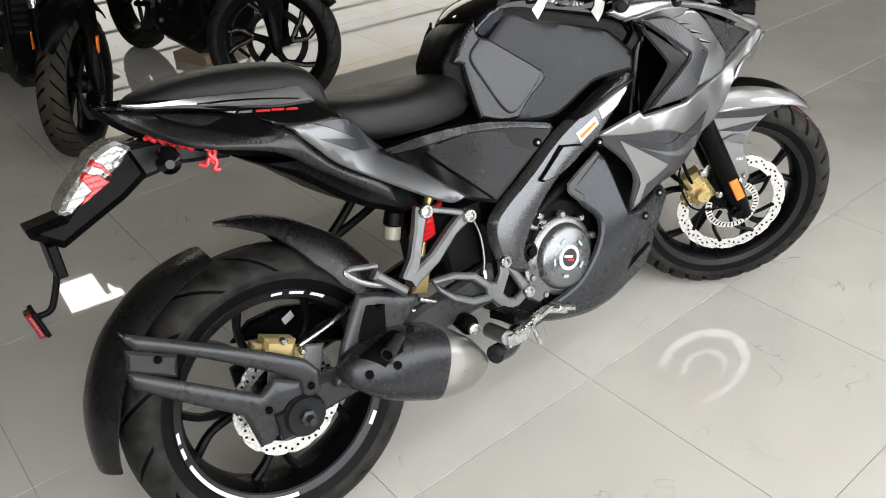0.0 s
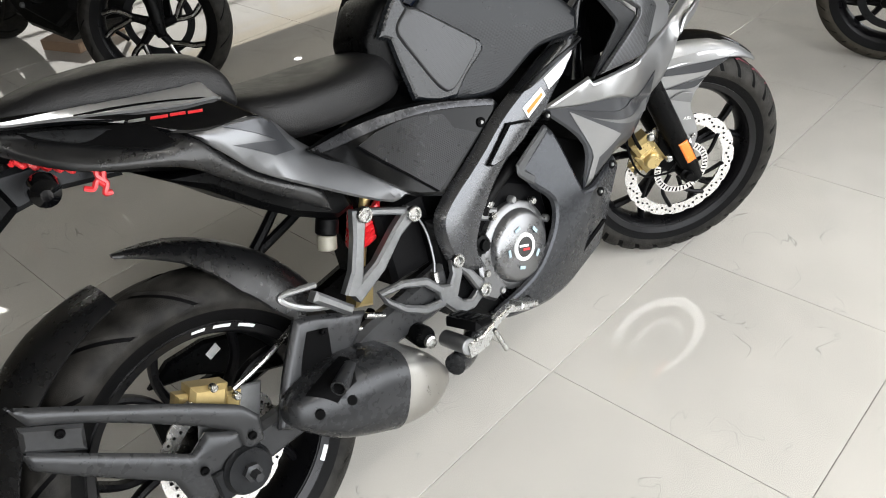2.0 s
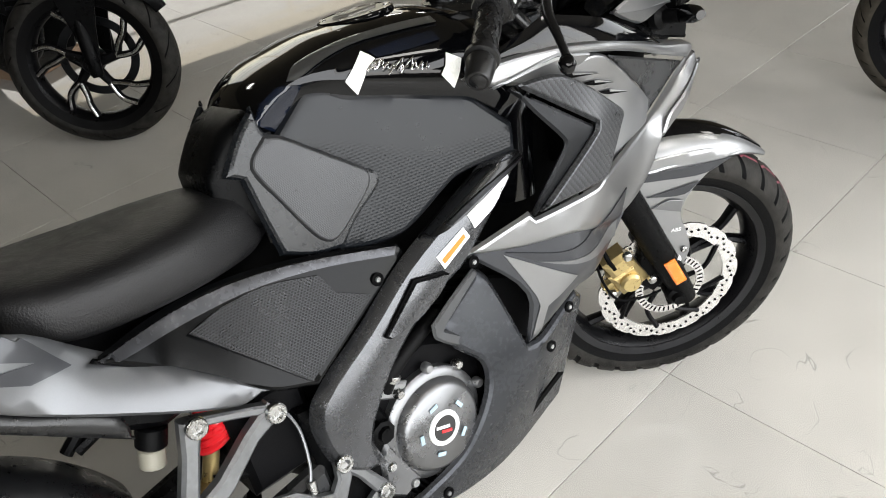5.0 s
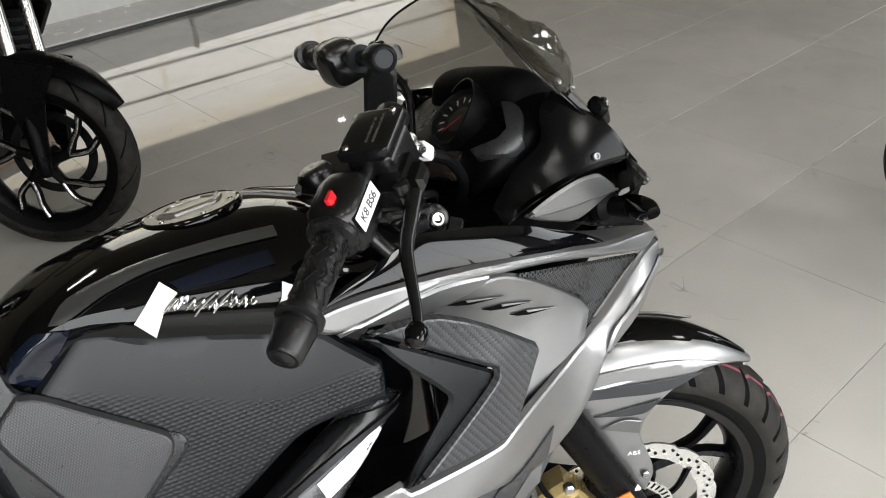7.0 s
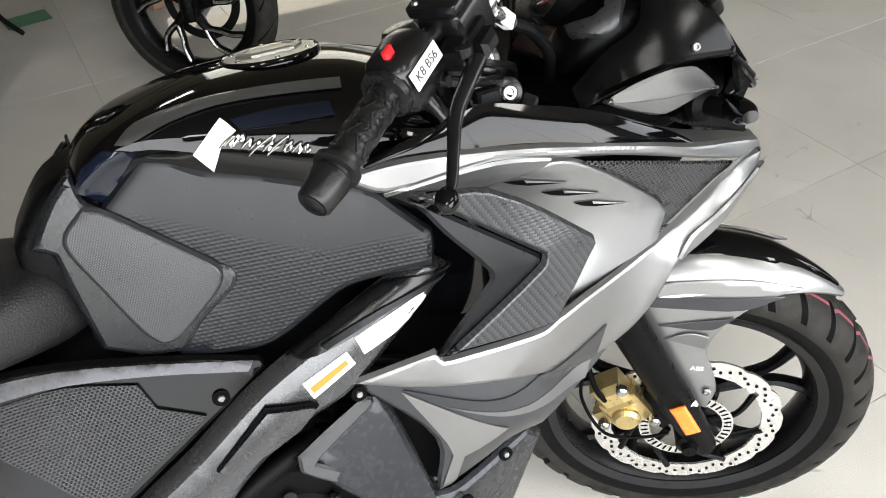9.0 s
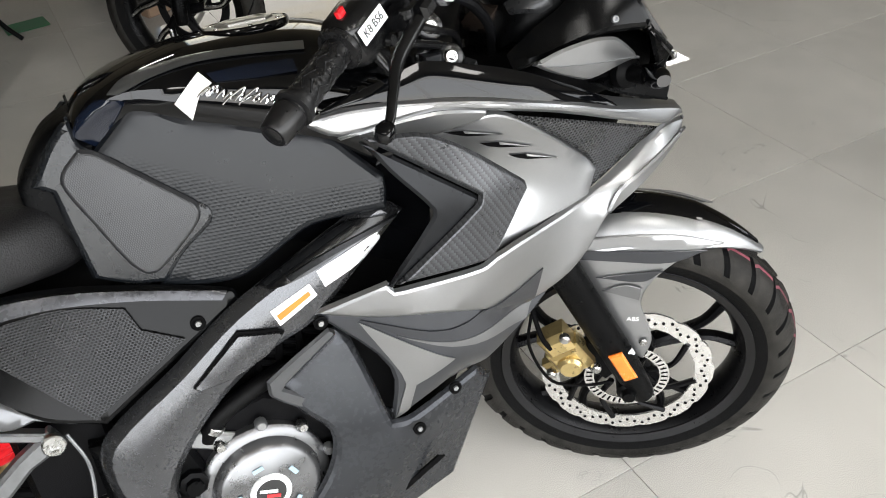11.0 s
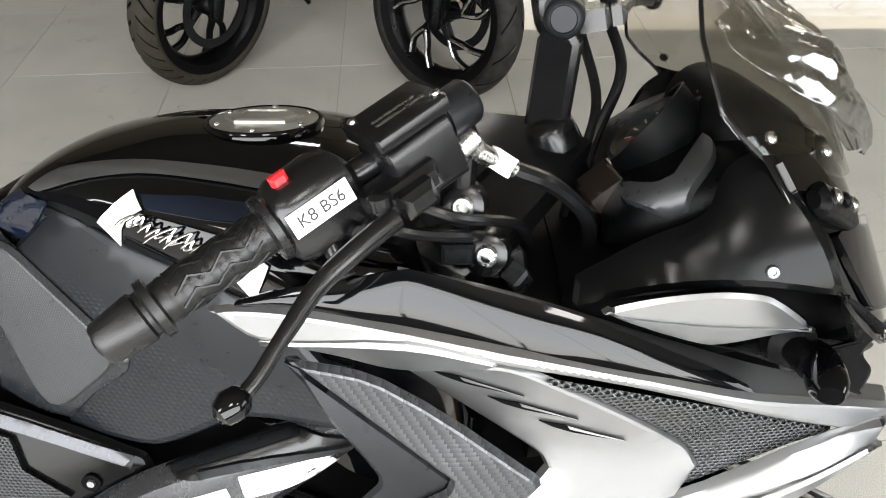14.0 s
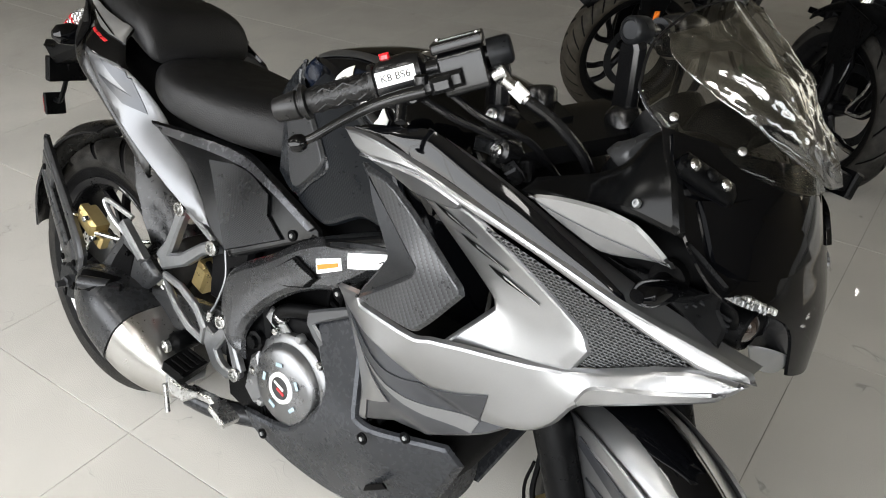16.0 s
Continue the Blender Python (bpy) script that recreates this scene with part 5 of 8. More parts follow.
P("axle_plate", turned((-0.007, -0.145, 0.306), (-0.007, -0.162, 0.306), [(0, 0.044), (0.008, 0.044), (0.012, 0.04), (0.017, 0.038)], 32), M_PLASTG, "grey axle plate", parent=swing)
nut = P("axle_nut", turned((-0.007, -0.16, 0.306), (-0.007, -0.192, 0.306), [(0, 0.016), (0.012, 0.016), (0.014, 0.009), (0.032, 0.008)], 6), M_ARM, "dark axle nut", parent=swing, smooth=20)
P("chain_adjuster", block(-0.062, -0.035, -0.152, -0.138, 0.275, 0.33, 0.003), M_PLASTG, parent=swing)
# rear caliper
cal = P("rear_caliper", moved(join(block(-0.042, 0.022, -0.028, 0.02, -0.022, 0.018, 0.008), block(0.018, 0.05, -0.02, 0.014, -0.03, 0.0, 0.006), block(-0.062, -0.038, -0.016, 0.012, -0.018, 0.006, 0.005)), pose(0.0, -0.098, 0.438, 0, 25, 0)), M_GOLD, "gold rear brake caliper")
for p in ((-0.045, 0.45), (0.0, 0.455), (0.03, 0.42)):
    P("caliper_bolt", turned((p[0], -0.122, p[1]), (p[0], -0.134, p[1]), [(0, 0.007), (0.010, 0.007), (0.012, 0.005)], 10), M_STEEL, parent=cal)
P("brake_hose", tube([(0.03, -0.12, 0.43), (0.07, -0.115, 0.435), (0.12, -0.1, 0.44), (0.2, -0.08, 0.46)], 0.005, 8, 6), M_STEEL, parent=cal)
P("caliper_bracket", prism([(-0.05, 0.35), (0.06, 0.33), (0.09, 0.40), (0.03, 0.42), (-0.02, 0.43)], -0.095, -0.085, 0.003), M_ALUD, parent=cal)

guard_in = P("chain_guard", prism([(-0.045, 0.406), (0.003, 0.437), (0.075, 0.441), (0.176, 0.411), (0.276, 0.351), (0.259, 0.286), (0.151, 0.321), (0.045, 0.384)], 0.070, 0.095, 0.006), M_PLAST, "black chain guard behind the wheel")
P("guard_label", prism([(0.069, 0.416), (0.094, 0.427), (0.099, 0.411), (0.074, 0.401)], 0.0675, 0.0695, 0.0005), M_PAPER, "small white paper label", parent=guard_in)
# white tape on the rear rim
for a0, a1 in ((52, 60), (64, 72), (76, 82), (172, 178), (181, 187), (192, 262), (318, 326), (-4, 4)):
    ring_profile(rear_wheel, "rim_tape", [(0.2215, -0.0612), (0.2215, -0.0622), (0.2130, -0.0560), (0.2130, -0.0550)], M_WHITE, None, "", 24, a0, a1)

# exhaust
ex_m = Matrix.Translation((0.10, -0.172, 0.375)) @ Matrix.Rotation(radians(24), 4, "Y") @ Matrix.Rotation(radians(4), 4, "Z")


def muffler(stations, ry):
    out = []
    for x, r, zc in stations:
        out.append([(x, ry * r / 0.072 * math.copysign(abs(math.cos(a)) ** 0.62, math.cos(a)), zc + r * math.copysign(abs(math.sin(a)) ** 0.72, math.sin(a))) for a in np.linspace(0, 2 * math.pi, 36, endpoint=False)])
    return rings(out)


ex_rows = dense([(-0.02, 0.012, -0.012), (-0.005, 0.028, -0.012), (0.03, 0.048, -0.008), (0.07, 0.064, -0.004), (0.12, 0.073, 0), (0.185, 0.076, 0)], 5)
shield = P("muffler_shield", muffler(ex_rows, 0.078), M_HEAT, "black muffler end shield", ex_m)
P("muffler", muffler(dense([(0.187, 0.0745, 0), (0.23, 0.070, -0.002), (0.28, 0.056, -0.006), (0.32, 0.036, -0.010), (0.345, 0.02, -0.012)], 5), 0.076), M_EXH, "grey steel muffler", ex_m)
# no hollow is cut: a near-black patch on the shield gives its shade
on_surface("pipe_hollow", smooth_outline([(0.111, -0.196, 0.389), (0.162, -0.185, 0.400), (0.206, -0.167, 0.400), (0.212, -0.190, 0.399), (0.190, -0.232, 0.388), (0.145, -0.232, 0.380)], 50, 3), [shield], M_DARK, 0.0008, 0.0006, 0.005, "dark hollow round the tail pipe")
P("tail_pipe", turned((0.205, -0.196, 0.388), (0.152, -0.232, 0.388), [(0, 0.0145), (0.056, 0.0145), (0.061, 0.0138), (0.061, 0.011), (0.02, 0.0105)], 20), M_HEAT)
for p in ((0.236, -0.187, 0.394), (0.158, -0.258, 0.374), (0.115, -0.218, 0.359)):
    P("shield_bolt", turned(p, (p[0] - 0.003, p[1] - 0.006, p[2] + 0.001), [(0, 0.0085), (0.004, 0.0085), (0.004, 0.005)], 12), M_DARK)
P("exhaust_pipe", tube([(0.44, -0.16, 0.235), (0.50, -0.13, 0.22), (0.60, -0.06, 0.21), (0.75, -0.03, 0.21)], 0.022, 12, 6), M_HEAT)

# rear footrest hanger
hang = P("rear_footrest_hanger", join(strip([(0.352, 0.606), (0.335, 0.560), (0.312, 0.505), (0.288, 0.468)], [0.030, 0.024, 0.026, 0.036], -0.136, -0.112, 0.005), strip([(0.460, 0.556), (0.415, 0.534), (0.360, 0.492), (0.292, 0.462)], [0.030, 0.024, 0.028, 0.032], -0.1362, -0.1118, 0.005), strip([(0.352, 0.602), (0.405, 0.580), (0.458, 0.556)], 0.013, -0.134, -0.114, 0.003)), M_ALUD, "cast silver rear footrest hanger")
for p in ((0.354, -0.136, 0.598), (0.456, -0.136, 0.553)):
    P("hanger_boss", turned(p, (p[0], p[1] - 0.010, p[2]), [(0, 0.015), (0.008, 0.015), (0.010, 0.013), (0.010, 0.009), (0.004, 0.008)], 18), M_STEEL, parent=hang)
P("rear_footrest", tube([(0.24, -0.150, 0.480), (0.193, -0.160, 0.503), (0.161, -0.165, 0.525), (0.140, -0.166, 0.548), (0.150, -0.162, 0.552), (0.177, -0.158, 0.545), (0.214, -0.150, 0.534)], 0.0058, 8, 6), M_ALU, parent=hang)
P("footrest_rubber", moved(block(-0.042, 0.05, -0.013, 0.013, -0.010, 0.009, 0.005), pose(0.228, -0.156, 0.494, 0, 45, 8)), M_ALUD, parent=hang)

# shock absorber
pts = []
for i in range(120):
    t = i / 119
    a = t * 2 * math.pi * 6
    c = Vector((0.416, -0.05, 0.584)).lerp(Vector((0.388, -0.05, 0.520)), t)
    pts.append(c + Vector((math.cos(a) * 0.029, math.sin(a) * 0.029, math.cos(a) * 0.010)))
shock = P("shock_absorber", rod((0.432, -0.05, 0.62), (0.35, -0.05, 0.44), 0.012), M_GOLD, "gold shock absorber with a red spring")
P("spring", tube(pts, 0.0065, 8, 1, False), M_RED, "red coil spring", parent=shock)
P("shock_foot", moved(block(-0.02, 0.02, -0.022, 0.022, -0.03, 0.03, 0.006), pose(0.345, -0.06, 0.435, 0, 20, 0)), M_GOLD, parent=shock)
res = P("brake_fluid_reservoir", rod((0.306, -0.075, 0.572), (0.318, -0.075, 0.60), 0.021, 18), M_PLAST, "black capped brake fluid reservoir")
P("reservoir_body", rod((0.298, -0.075, 0.545), (0.306, -0.075, 0.572), 0.018, 18), M_CREAM, "translucent white reservoir body", parent=res)
P("clutch_hose", tube([(0.47, -0.12, 0.55), (0.482, -0.125, 0.50), (0.475, -0.135, 0.45), (0.465, -0.14, 0.425)], 0.0026, 7, 6), M_ALUD)
P("hose_nipple", rod((0.465, -0.14, 0.425), (0.462, -0.142, 0.405), 0.007, 10), M_STEEL)
P("drain_hose", tube([(0.36, -0.07, 0.47), (0.42, -0.09, 0.455), (0.46, -0.09, 0.43), (0.52, -0.09, 0.42)], 0.007, 8, 6), M_DARK)
P("battery_box", block(0.40, 0.52, -0.10, 0.10, 0.42, 0.57, 0.01), M_ENGINE, "black battery box")
P("tail_strut", tube([(0.375, 0.06, 0.60), (0.31, 0.06, 0.575), (0.235, 0.06, 0.55)], 0.010, 8, 4), M_PLAST)
P("tail_strut", tube([(0.30, 0.06, 0.62), (0.26, 0.06, 0.585), (0.222, 0.06, 0.555)], 0.010, 8, 4), M_PLAST)

# rider footrest, heel guard, brake pedal
heel = P("heel_guard", strip([(0.330, 0.452), (0.38, 0.446), (0.432, 0.424), (0.460, 0.392), (0.458, 0.364), (0.415, 0.372), (0.372, 0.398), (0.342, 0.43)], [0.014, 0.015, 0.017, 0.018, 0.02, 0.017, 0.015, 0.013], -0.156, -0.142, 0.004, True), M_ALUD, "cast silver heel guard and footrest hanger")
P("hanger_plate", join(strip([(0.458, 0.385), (0.492, 0.372), (0.512, 0.400), (0.516, 0.430)], [0.03, 0.034, 0.024, 0.024], -0.152, -0.134, 0.004), strip([(0.516, 0.428), (0.540, 0.388), (0.564, 0.340)], [0.022, 0.018, 0.024], -0.1522, -0.1338, 0.004), strip([(0.470, 0.372), (0.500, 0.330), (0.530, 0.322), (0.564, 0.338)], [0.03, 0.03, 0.022, 0.022], -0.1518, -0.1342, 0.004)), M_ALUD, parent=heel)
for p in ((0.515, -0.152, 0.428), (0.563, -0.152, 0.338)):
    P("plate_bolt", turned(p, (p[0], p[1] - 0.009, p[2]), [(0, 0.014), (0.007, 0.014), (0.009, 0.012), (0.009, 0.008), (0.004, 0.007)], 18), M_STEEL, parent=heel)
peg = P("footrest", moved(block(-0.026, 0.026, -0.082, 0.0, -0.010, 0.009, 0.008), pose(0.462, -0.158, 0.332, 4, 18, 14)), M_PLAST, "black rubber footrest")
P("feeler_pin", rod((0.485, -0.25, 0.315), (0.50, -0.252, 0.262), 0.005, 10), M_STEEL, parent=peg)
for i in range(5):
    P("rubber_rib", moved(block(-0.019, 0.019, -0.076 + i * 0.015, -0.069 + i * 0.015, 0.009, 0.0115, 0.001), pose(0.462, -0.158, 0.332, 4, 18, 14)), M_RUBBER, parent=peg)
pedal = P("brake_pedal", strip([(0.443, 0.279), (0.488, 0.278), (0.524, 0.297), (0.565, 0.305), (0.615, 0.284)], [0.032, 0.030, 0.015, 0.015, 0.016], -0.215, -0.195, 0.003), M_STEEL, "bright cast brake pedal")
P("pedal_pad", moved(block(-0.024, 0.024, -0.020, 0.02, -0.005, 0.007, 0.003), pose(0.606, -0.21, 0.296, 0, 22, 0)), M_STEEL, parent=pedal)
P("pedal_pivot", rod((0.447, -0.14, 0.288), (0.447, -0.212, 0.288), 0.017, 16), M_ALU, parent=pedal)
P("pivot_bobbin", turned((0.392, -0.12, 0.332), (0.388, -0.176, 0.328), [(0, 0.02), (0.04, 0.022), (0.046, 0.020), (0.05, 0.015), (0.056, 0.012)], 20), M_PLAST, "black rubber bobbin with a steel bolt")
P("bobbin_bolt", turned((0.387, -0.176, 0.327), (0.386, -0.186, 0.326), [(0, 0.013), (0.008, 0.013), (0.01, 0.009), (0.004, 0.006)], 14), M_STEEL)
P("stand_spring_rod", rod((0.30, -0.13, 0.42), (0.42, -0.12, 0.35), 0.006, 10), M_STEEL)
P("stand_spring_rod", rod((0.28, -0.12, 0.40), (0.40, -0.11, 0.33), 0.006, 10), M_STEEL)
P("pivot_plate", prism([(0.488, 0.52), (0.60, 0.50), (0.622, 0.42), (0.628, 0.30), (0.60, 0.245), (0.52, 0.262), (0.50, 0.34), (0.488, 0.42)], -0.13, -0.09, 0.008), M_PLAST, "black pivot plate")
P("side_stand", tube([(0.44, 0.09, 0.29), (0.40, 0.16, 0.22), (0.35, 0.285, 0.092)], [0.014, 0.012, 0.010], 10, 5), M_PLAST, "black side stand")
P("stand_foot", moved(block(-0.03, 0.03, -0.022, 0.022, -0.006, 0.006, 0.003), pose(0.347, 0.294, 0.084, 15, 0, 0)), M_PLAST)

# ---- engine ----
eng = P("engine", prism([(0.575, 0.44), (0.62, 0.50), (0.72, 0.52), (0.82, 0.47), (0.83, 0.36), (0.76, 0.27), (0.64, 0.24), (0.58, 0.30)], -0.118, 0.118, 0.02), M_ENGINE, "black engine case")
clutch = P("clutch_cover", turned((0.69, -0.115, 0.372), (0.69, -0.158, 0.372), [(0, 0.094), (0.016, 0.094), (0.020, 0.090), (0.022, 0.079), (0.034, 0.074), (0.040, 0.066), (0.041, 0.0)], 44), M_COVER, "grey round clutch cover with protective film", parent=eng)
P("cover_foot", prism([(0.60, 0.40), (0.64, 0.30), (0.60, 0.285), (0.57, 0.31), (0.58, 0.38)], -0.138, -0.11, 0.006), M_COVER, parent=eng)
P("badge_ring", turned((0.69, -0.156, 0.372), (0.69, -0.1595, 0.372), [(0, 0.030), (0.003, 0.029), (0.0035, 0.022), (0.001, 0.0215)], 32), M_PAPER, "white ring on the film", parent=eng)
P("badge", turned((0.69, -0.1555, 0.372), (0.69, -0.1585, 0.372), [(0, 0.022), (0.003, 0.0215), (0.003, 0)], 28), M_PRINT, "round dark badge", parent=eng)
for dx, dz, w in ((-0.003, 0.004, 0.026), (0.002, -0.006, 0.020)):
    P("badge_bar", moved(block(-w / 2, w / 2, -0.0008, 0.0008, -0.0025, 0.0025, 0.0003), pose(0.69 + dx, -0.1592, 0.372 + dz, 0, 20, 0)), M_REDPRINT if dz < 0 else M_PAPER, parent=eng)
for k in range(5):
    a = radians(30 + 72 * k)
    P("film_print", moved(block(-0.008, 0.008, -0.0006, 0.0006, -0.0035, 0.0035, 0.0003), pose(0.69 + 0.044 * math.cos(a), -0.1575, 0.372 + 0.044 * math.sin(a), 0, 90 - math.degrees(a), 0)), M_BLUE, parent=eng)
for k in range(10):
    a = radians(10 + 36 * k)
    p = (0.69 + 0.099 * math.cos(a), -0.128, 0.372 + 0.099 * math.sin(a))
    P("case_bolt", turned(p, (p[0], p[1] - 0.014, p[2]), [(0, 0.009), (0.010, 0.009), (0.014, 0.006)], 10), M_STEEL if k % 2 else M_ALU, parent=eng)
for i in range(8):
    P("cooling_fin", moved(block(-0.07, 0.07, -0.10, 0.10, -0.05 + i * 0.018, -0.04 + i * 0.018, 0.003), pose(0.80, 0, 0.54, 0, 25, 0)), M_ENGINE, parent=eng)
P("starter_plate", moved(block(-0.03, 0.03, -0.006, 0.006, -0.014, 0.014, 0.004), pose(0.635, -0.124, 0.468, 0, 28, 0)), M_ALU, "bright cast plate", parent=eng)
P("engine_plug", turned((0.596, -0.13, 0.42), (0.596, -0.152, 0.42), [(0, 0.02), (0.012, 0.02), (0.014, 0.013), (0.022, 0.012)], 8), M_PLAST, parent=eng)
for i in range(7):
    P("sump_fin", prism([(0.60 + i * 0.012, 0.30 - i * 0.003), (0.606 + i * 0.012, 0.30 - i * 0.003), (0.632 + i * 0.012, 0.25 - i * 0.002), (0.626 + i * 0.012, 0.25 - i * 0.002)], -0.128, -0.10, 0.001), M_ENGINE, parent=eng)
P("coolant_hose", tube([(0.63, -0.12, 0.47), (0.65, -0.13, 0.50), (0.70, -0.125, 0.52), (0.76, -0.11, 0.53)], 0.013, 10, 6), M_RUBBER, parent=eng)
P("hose_clip", rod((0.640, -0.124, 0.484), (0.648, -0.128, 0.494), 0.0155, 14), M_STEEL, parent=eng)
for k in range(3):
    P("spark_lead", tube([(0.72 + 0.03 * k, -0.08, 0.50), (0.73 + 0.03 * k, -0.10, 0.56), (0.75 + 0.02 * k, -0.09, 0.62)], 0.006, 7, 5), M_DARK, parent=eng)
P("belly_pan", loft(dense([(0.57, 0.27, 0.235, 0.09, 3, 0.5), (0.66, 0.27, 0.195, 0.115, 3, 0.5), (0.78, 0.25, 0.168, 0.115, 3, 0.5), (0.90, 0.26, 0.175, 0.10, 3, 0.5), (0.985, 0.30, 0.215, 0.075, 3, 0.5)], 4)), M_LOW, "dark grey belly fairing")

# ---- fairing details ----
for pts in ([(1.016, -0.250, 0.841), (1.036, -0.244, 0.836), (1.084, -0.230, 0.815), (1.043, -0.243, 0.827), (1.028, -0.247, 0.834)],
            [(1.061, -0.239, 0.812), (1.083, -0.232, 0.806), (1.131, -0.217, 0.784), (1.089, -0.231, 0.797), (1.073, -0.236, 0.804)],
            [(1.104, -0.228, 0.782), (1.125, -0.221, 0.776), (1.177, -0.206, 0.753), (1.131, -0.220, 0.767), (1.116, -0.225, 0.774)]):
    for i, sgn in enumerate((1, -1)):
        # slots are not cut; near-black patches give the shade inside them
        slot = on_surface("air_slot", [(x, y * sgn, z) for x, y, z in pts], [PANEL["fair_inner"][i]], M_DARK, 0.0015, 0.001, 0.006, "dark slanted air slot")
        on_surface("slot_blade", [(x, y * sgn, z) for x, y, z in (pts[1], pts[2], [(p + q) / 2 for p, q in zip(pts[1], pts[3])])], [PANEL["fair_inner"][i]], M_BRIGHT, 0.003, 0.0008, 0.006, "bright edge of the slot", parent=slot)
for p, a in (((0.812, -0.172, 0.612), (0, -1, 0)), ((0.914, -0.186, 0.402), (0, -1, 0)), ((0.664, -0.1395, 0.652), (0, -1, 0)), ((0.985, -0.17, 0.435), (0, -1, 0)), ((0.66, -0.16, 0.262), (0, -1, 0))):
    b = P("panel_bolt", turned(p, (p[0], p[1] - 0.004, p[2]), [(0, 0.010), (0.003, 0.010), (0.004, 0.008), (0.002, 0.005)], 14), M_DARK)
    P("bolt_head", turned((p[0], p[1] - 0.002, p[2]), (p[0], p[1] - 0.005, p[2]), [(0, 0.0045), (0.003, 0.004)], 6), M_ALU, parent=b)
# again an uncut slot, its inner shade a near-black plate
P("lower_slot", shell([(0.862, -0.122, 0.246), (0.87, -0.122, 0.238), (0.955, -0.158, 0.312), (0.944, -0.158, 0.318)], 0.004, 0.001), M_DARK, "dark slanted slot in the lower fairing")

# paper stickers on the frame spar
spar = [o for o in bike.children if o.name.startswith("frame_spar")][:1]
on_surface("white_sticker", [(0.824, -0.157, 0.685), (0.913, -0.164, 0.716), (0.920, -0.166, 0.697), (0.907, -0.165, 0.688), (0.830, -0.159, 0.661)], spar, M_PAPER, 0.001, 0.0006, label="blank white paper sticker")
warn = on_surface("warning_sticker", [(0.754, -0.152, 0.648), (0.811, -0.156, 0.671), (0.818, -0.158, 0.653), (0.762, -0.154, 0.625)], spar, M_PAPER, 0.001, 0.0006, label="white warning sticker with an orange band")
on_surface("warning_band", [(0.761, -0.153, 0.640), (0.808, -0.156, 0.661), (0.810, -0.157, 0.655), (0.764, -0.154, 0.632)], spar, M_YELLOW, 0.0024, 0.0004, parent=warn)
# strips of white tape on the tank
for pts in ([(0.748, -0.139, 0.962), (0.759, -0.147, 0.946), (0.742, -0.149, 0.937), (0.725, -0.155, 0.915), (0.711, -0.146, 0.934), (0.725, -0.144, 0.944)], [(0.854, -0.177, 0.922), (0.873, -0.181, 0.908), (0.866, -0.179, 0.891), (0.855, -0.176, 0.870), (0.839, -0.173, 0.895), (0.848, -0.175, 0.905)]):
    on_surface("paper_tape", pts, [tank] + [PANEL[k][0] for k in ("knee_panel",)], M_TAPE, 0.003, 0.0008, label="torn white paper tape")

# ---- front end, built straight and turned with the steering ----


def F(name, vf, mat, label="", parent=None, smooth=38):
    return P(name, moved(vf, STEER), mat, label, parent=parent, smooth=smooth)


AX = Vector((-math.sin(radians(RAKE)), 0, math.cos(radians(RAKE))))
for s in (-1, 1):
    foot = AXLE_F + Vector((0.018, s * 0.094, 0.0)) - AX * 0.03
    leg = F("fork_slider", turned(foot, foot + AX * 0.36, [(0, 0.014), (0.006, 0.020), (0.05, 0.024), (0.10, 0.027), (0.30, 0.028), (0.345, 0.029), (0.36, 0.027)], 22), M_PLAST, "satin black fork slider")
    F("fork_tube", rod(foot + AX * 0.34, foot + AX * 0.72, 0.0185, 18), M_DARK, parent=leg)
    F("axle_clamp", turned(AXLE_F + Vector((0, s * 0.075, 0)), AXLE_F + Vector((0, s * 0.125, 0)), [(0, 0.02), (0.036, 0.02), (0.04, 0.014), (0.05, 0.011)], 16), M_PLAST, parent=leg)
    if s < 0:
        F("side_reflector", moved(block(-0.012, 0.012, -0.005, 0.004, -0.033, 0.033, 0.003), Matrix.Translation(foot + AX * 0.115 + Vector((0.006, -0.0275, 0))) @ Matrix.Rotation(radians(-RAKE), 4, "Y")), M_ORANGE, "orange side reflector", parent=leg)
        F("slider_mark", moved(block(-0.007, 0.007, -0.001, 0.001, -0.009, 0.009, 0.0004), Matrix.Translation(foot + AX * 0.13 + Vector((0.026, -0.011, 0))) @ Matrix.Rotation(radians(40), 4, "Z") @ Matrix.Rotation(radians(-RAKE), 4, "Y")), M_PAPER, parent=leg)
        F("caliper_lug", prism([(1.31, 0.43), (1.345, 0.41), (1.37, 0.33), (1.345, 0.30), (1.31, 0.33)], -0.082, -0.064, 0.004), M_PLAST, parent=leg)
cal_m = Matrix.Translation((1.272, -0.078, 0.385)) @ Matrix.Rotation(radians(-32), 4, "Y")
fcal = F("front_caliper", moved(join(block(-0.03, 0.032, -0.03, 0.022, -0.05, 0.012, 0.010), block(-0.022, 0.028, -0.034, 0.018, 0.006, 0.05, 0.010), block(-0.055, -0.028, -0.014, 0.014, -0.045, -0.015, 0.006), turned((0.0, -0.02, -0.02), (0.0, -0.042, -0.02), [(0, 0.022), (0.016, 0.022), (0.022, 0.017)], 18)), cal_m), M_GOLD, "gold two-piston front brake caliper")
for p in ((0.03, -0.032, 0.045), (0.035, -0.03, -0.045), (-0.045, -0.016, -0.03)):
    F("caliper_bolt", moved(turned(p, (p[0], p[1] - 0.012, p[2]), [(0, 0.009), (0.009, 0.009), (0.012, 0.006)], 10), cal_m), M_STEEL, parent=fcal)
F("front_brake_hose", tube([(1.25, -0.11, 0.41), (1.235, -0.11, 0.44), (1.22, -0.09, 0.49), (1.205, -0.075, 0.56), (1.17, -0.07, 0.65)], 0.0045, 8, 6), M_DARK, parent=fcal)
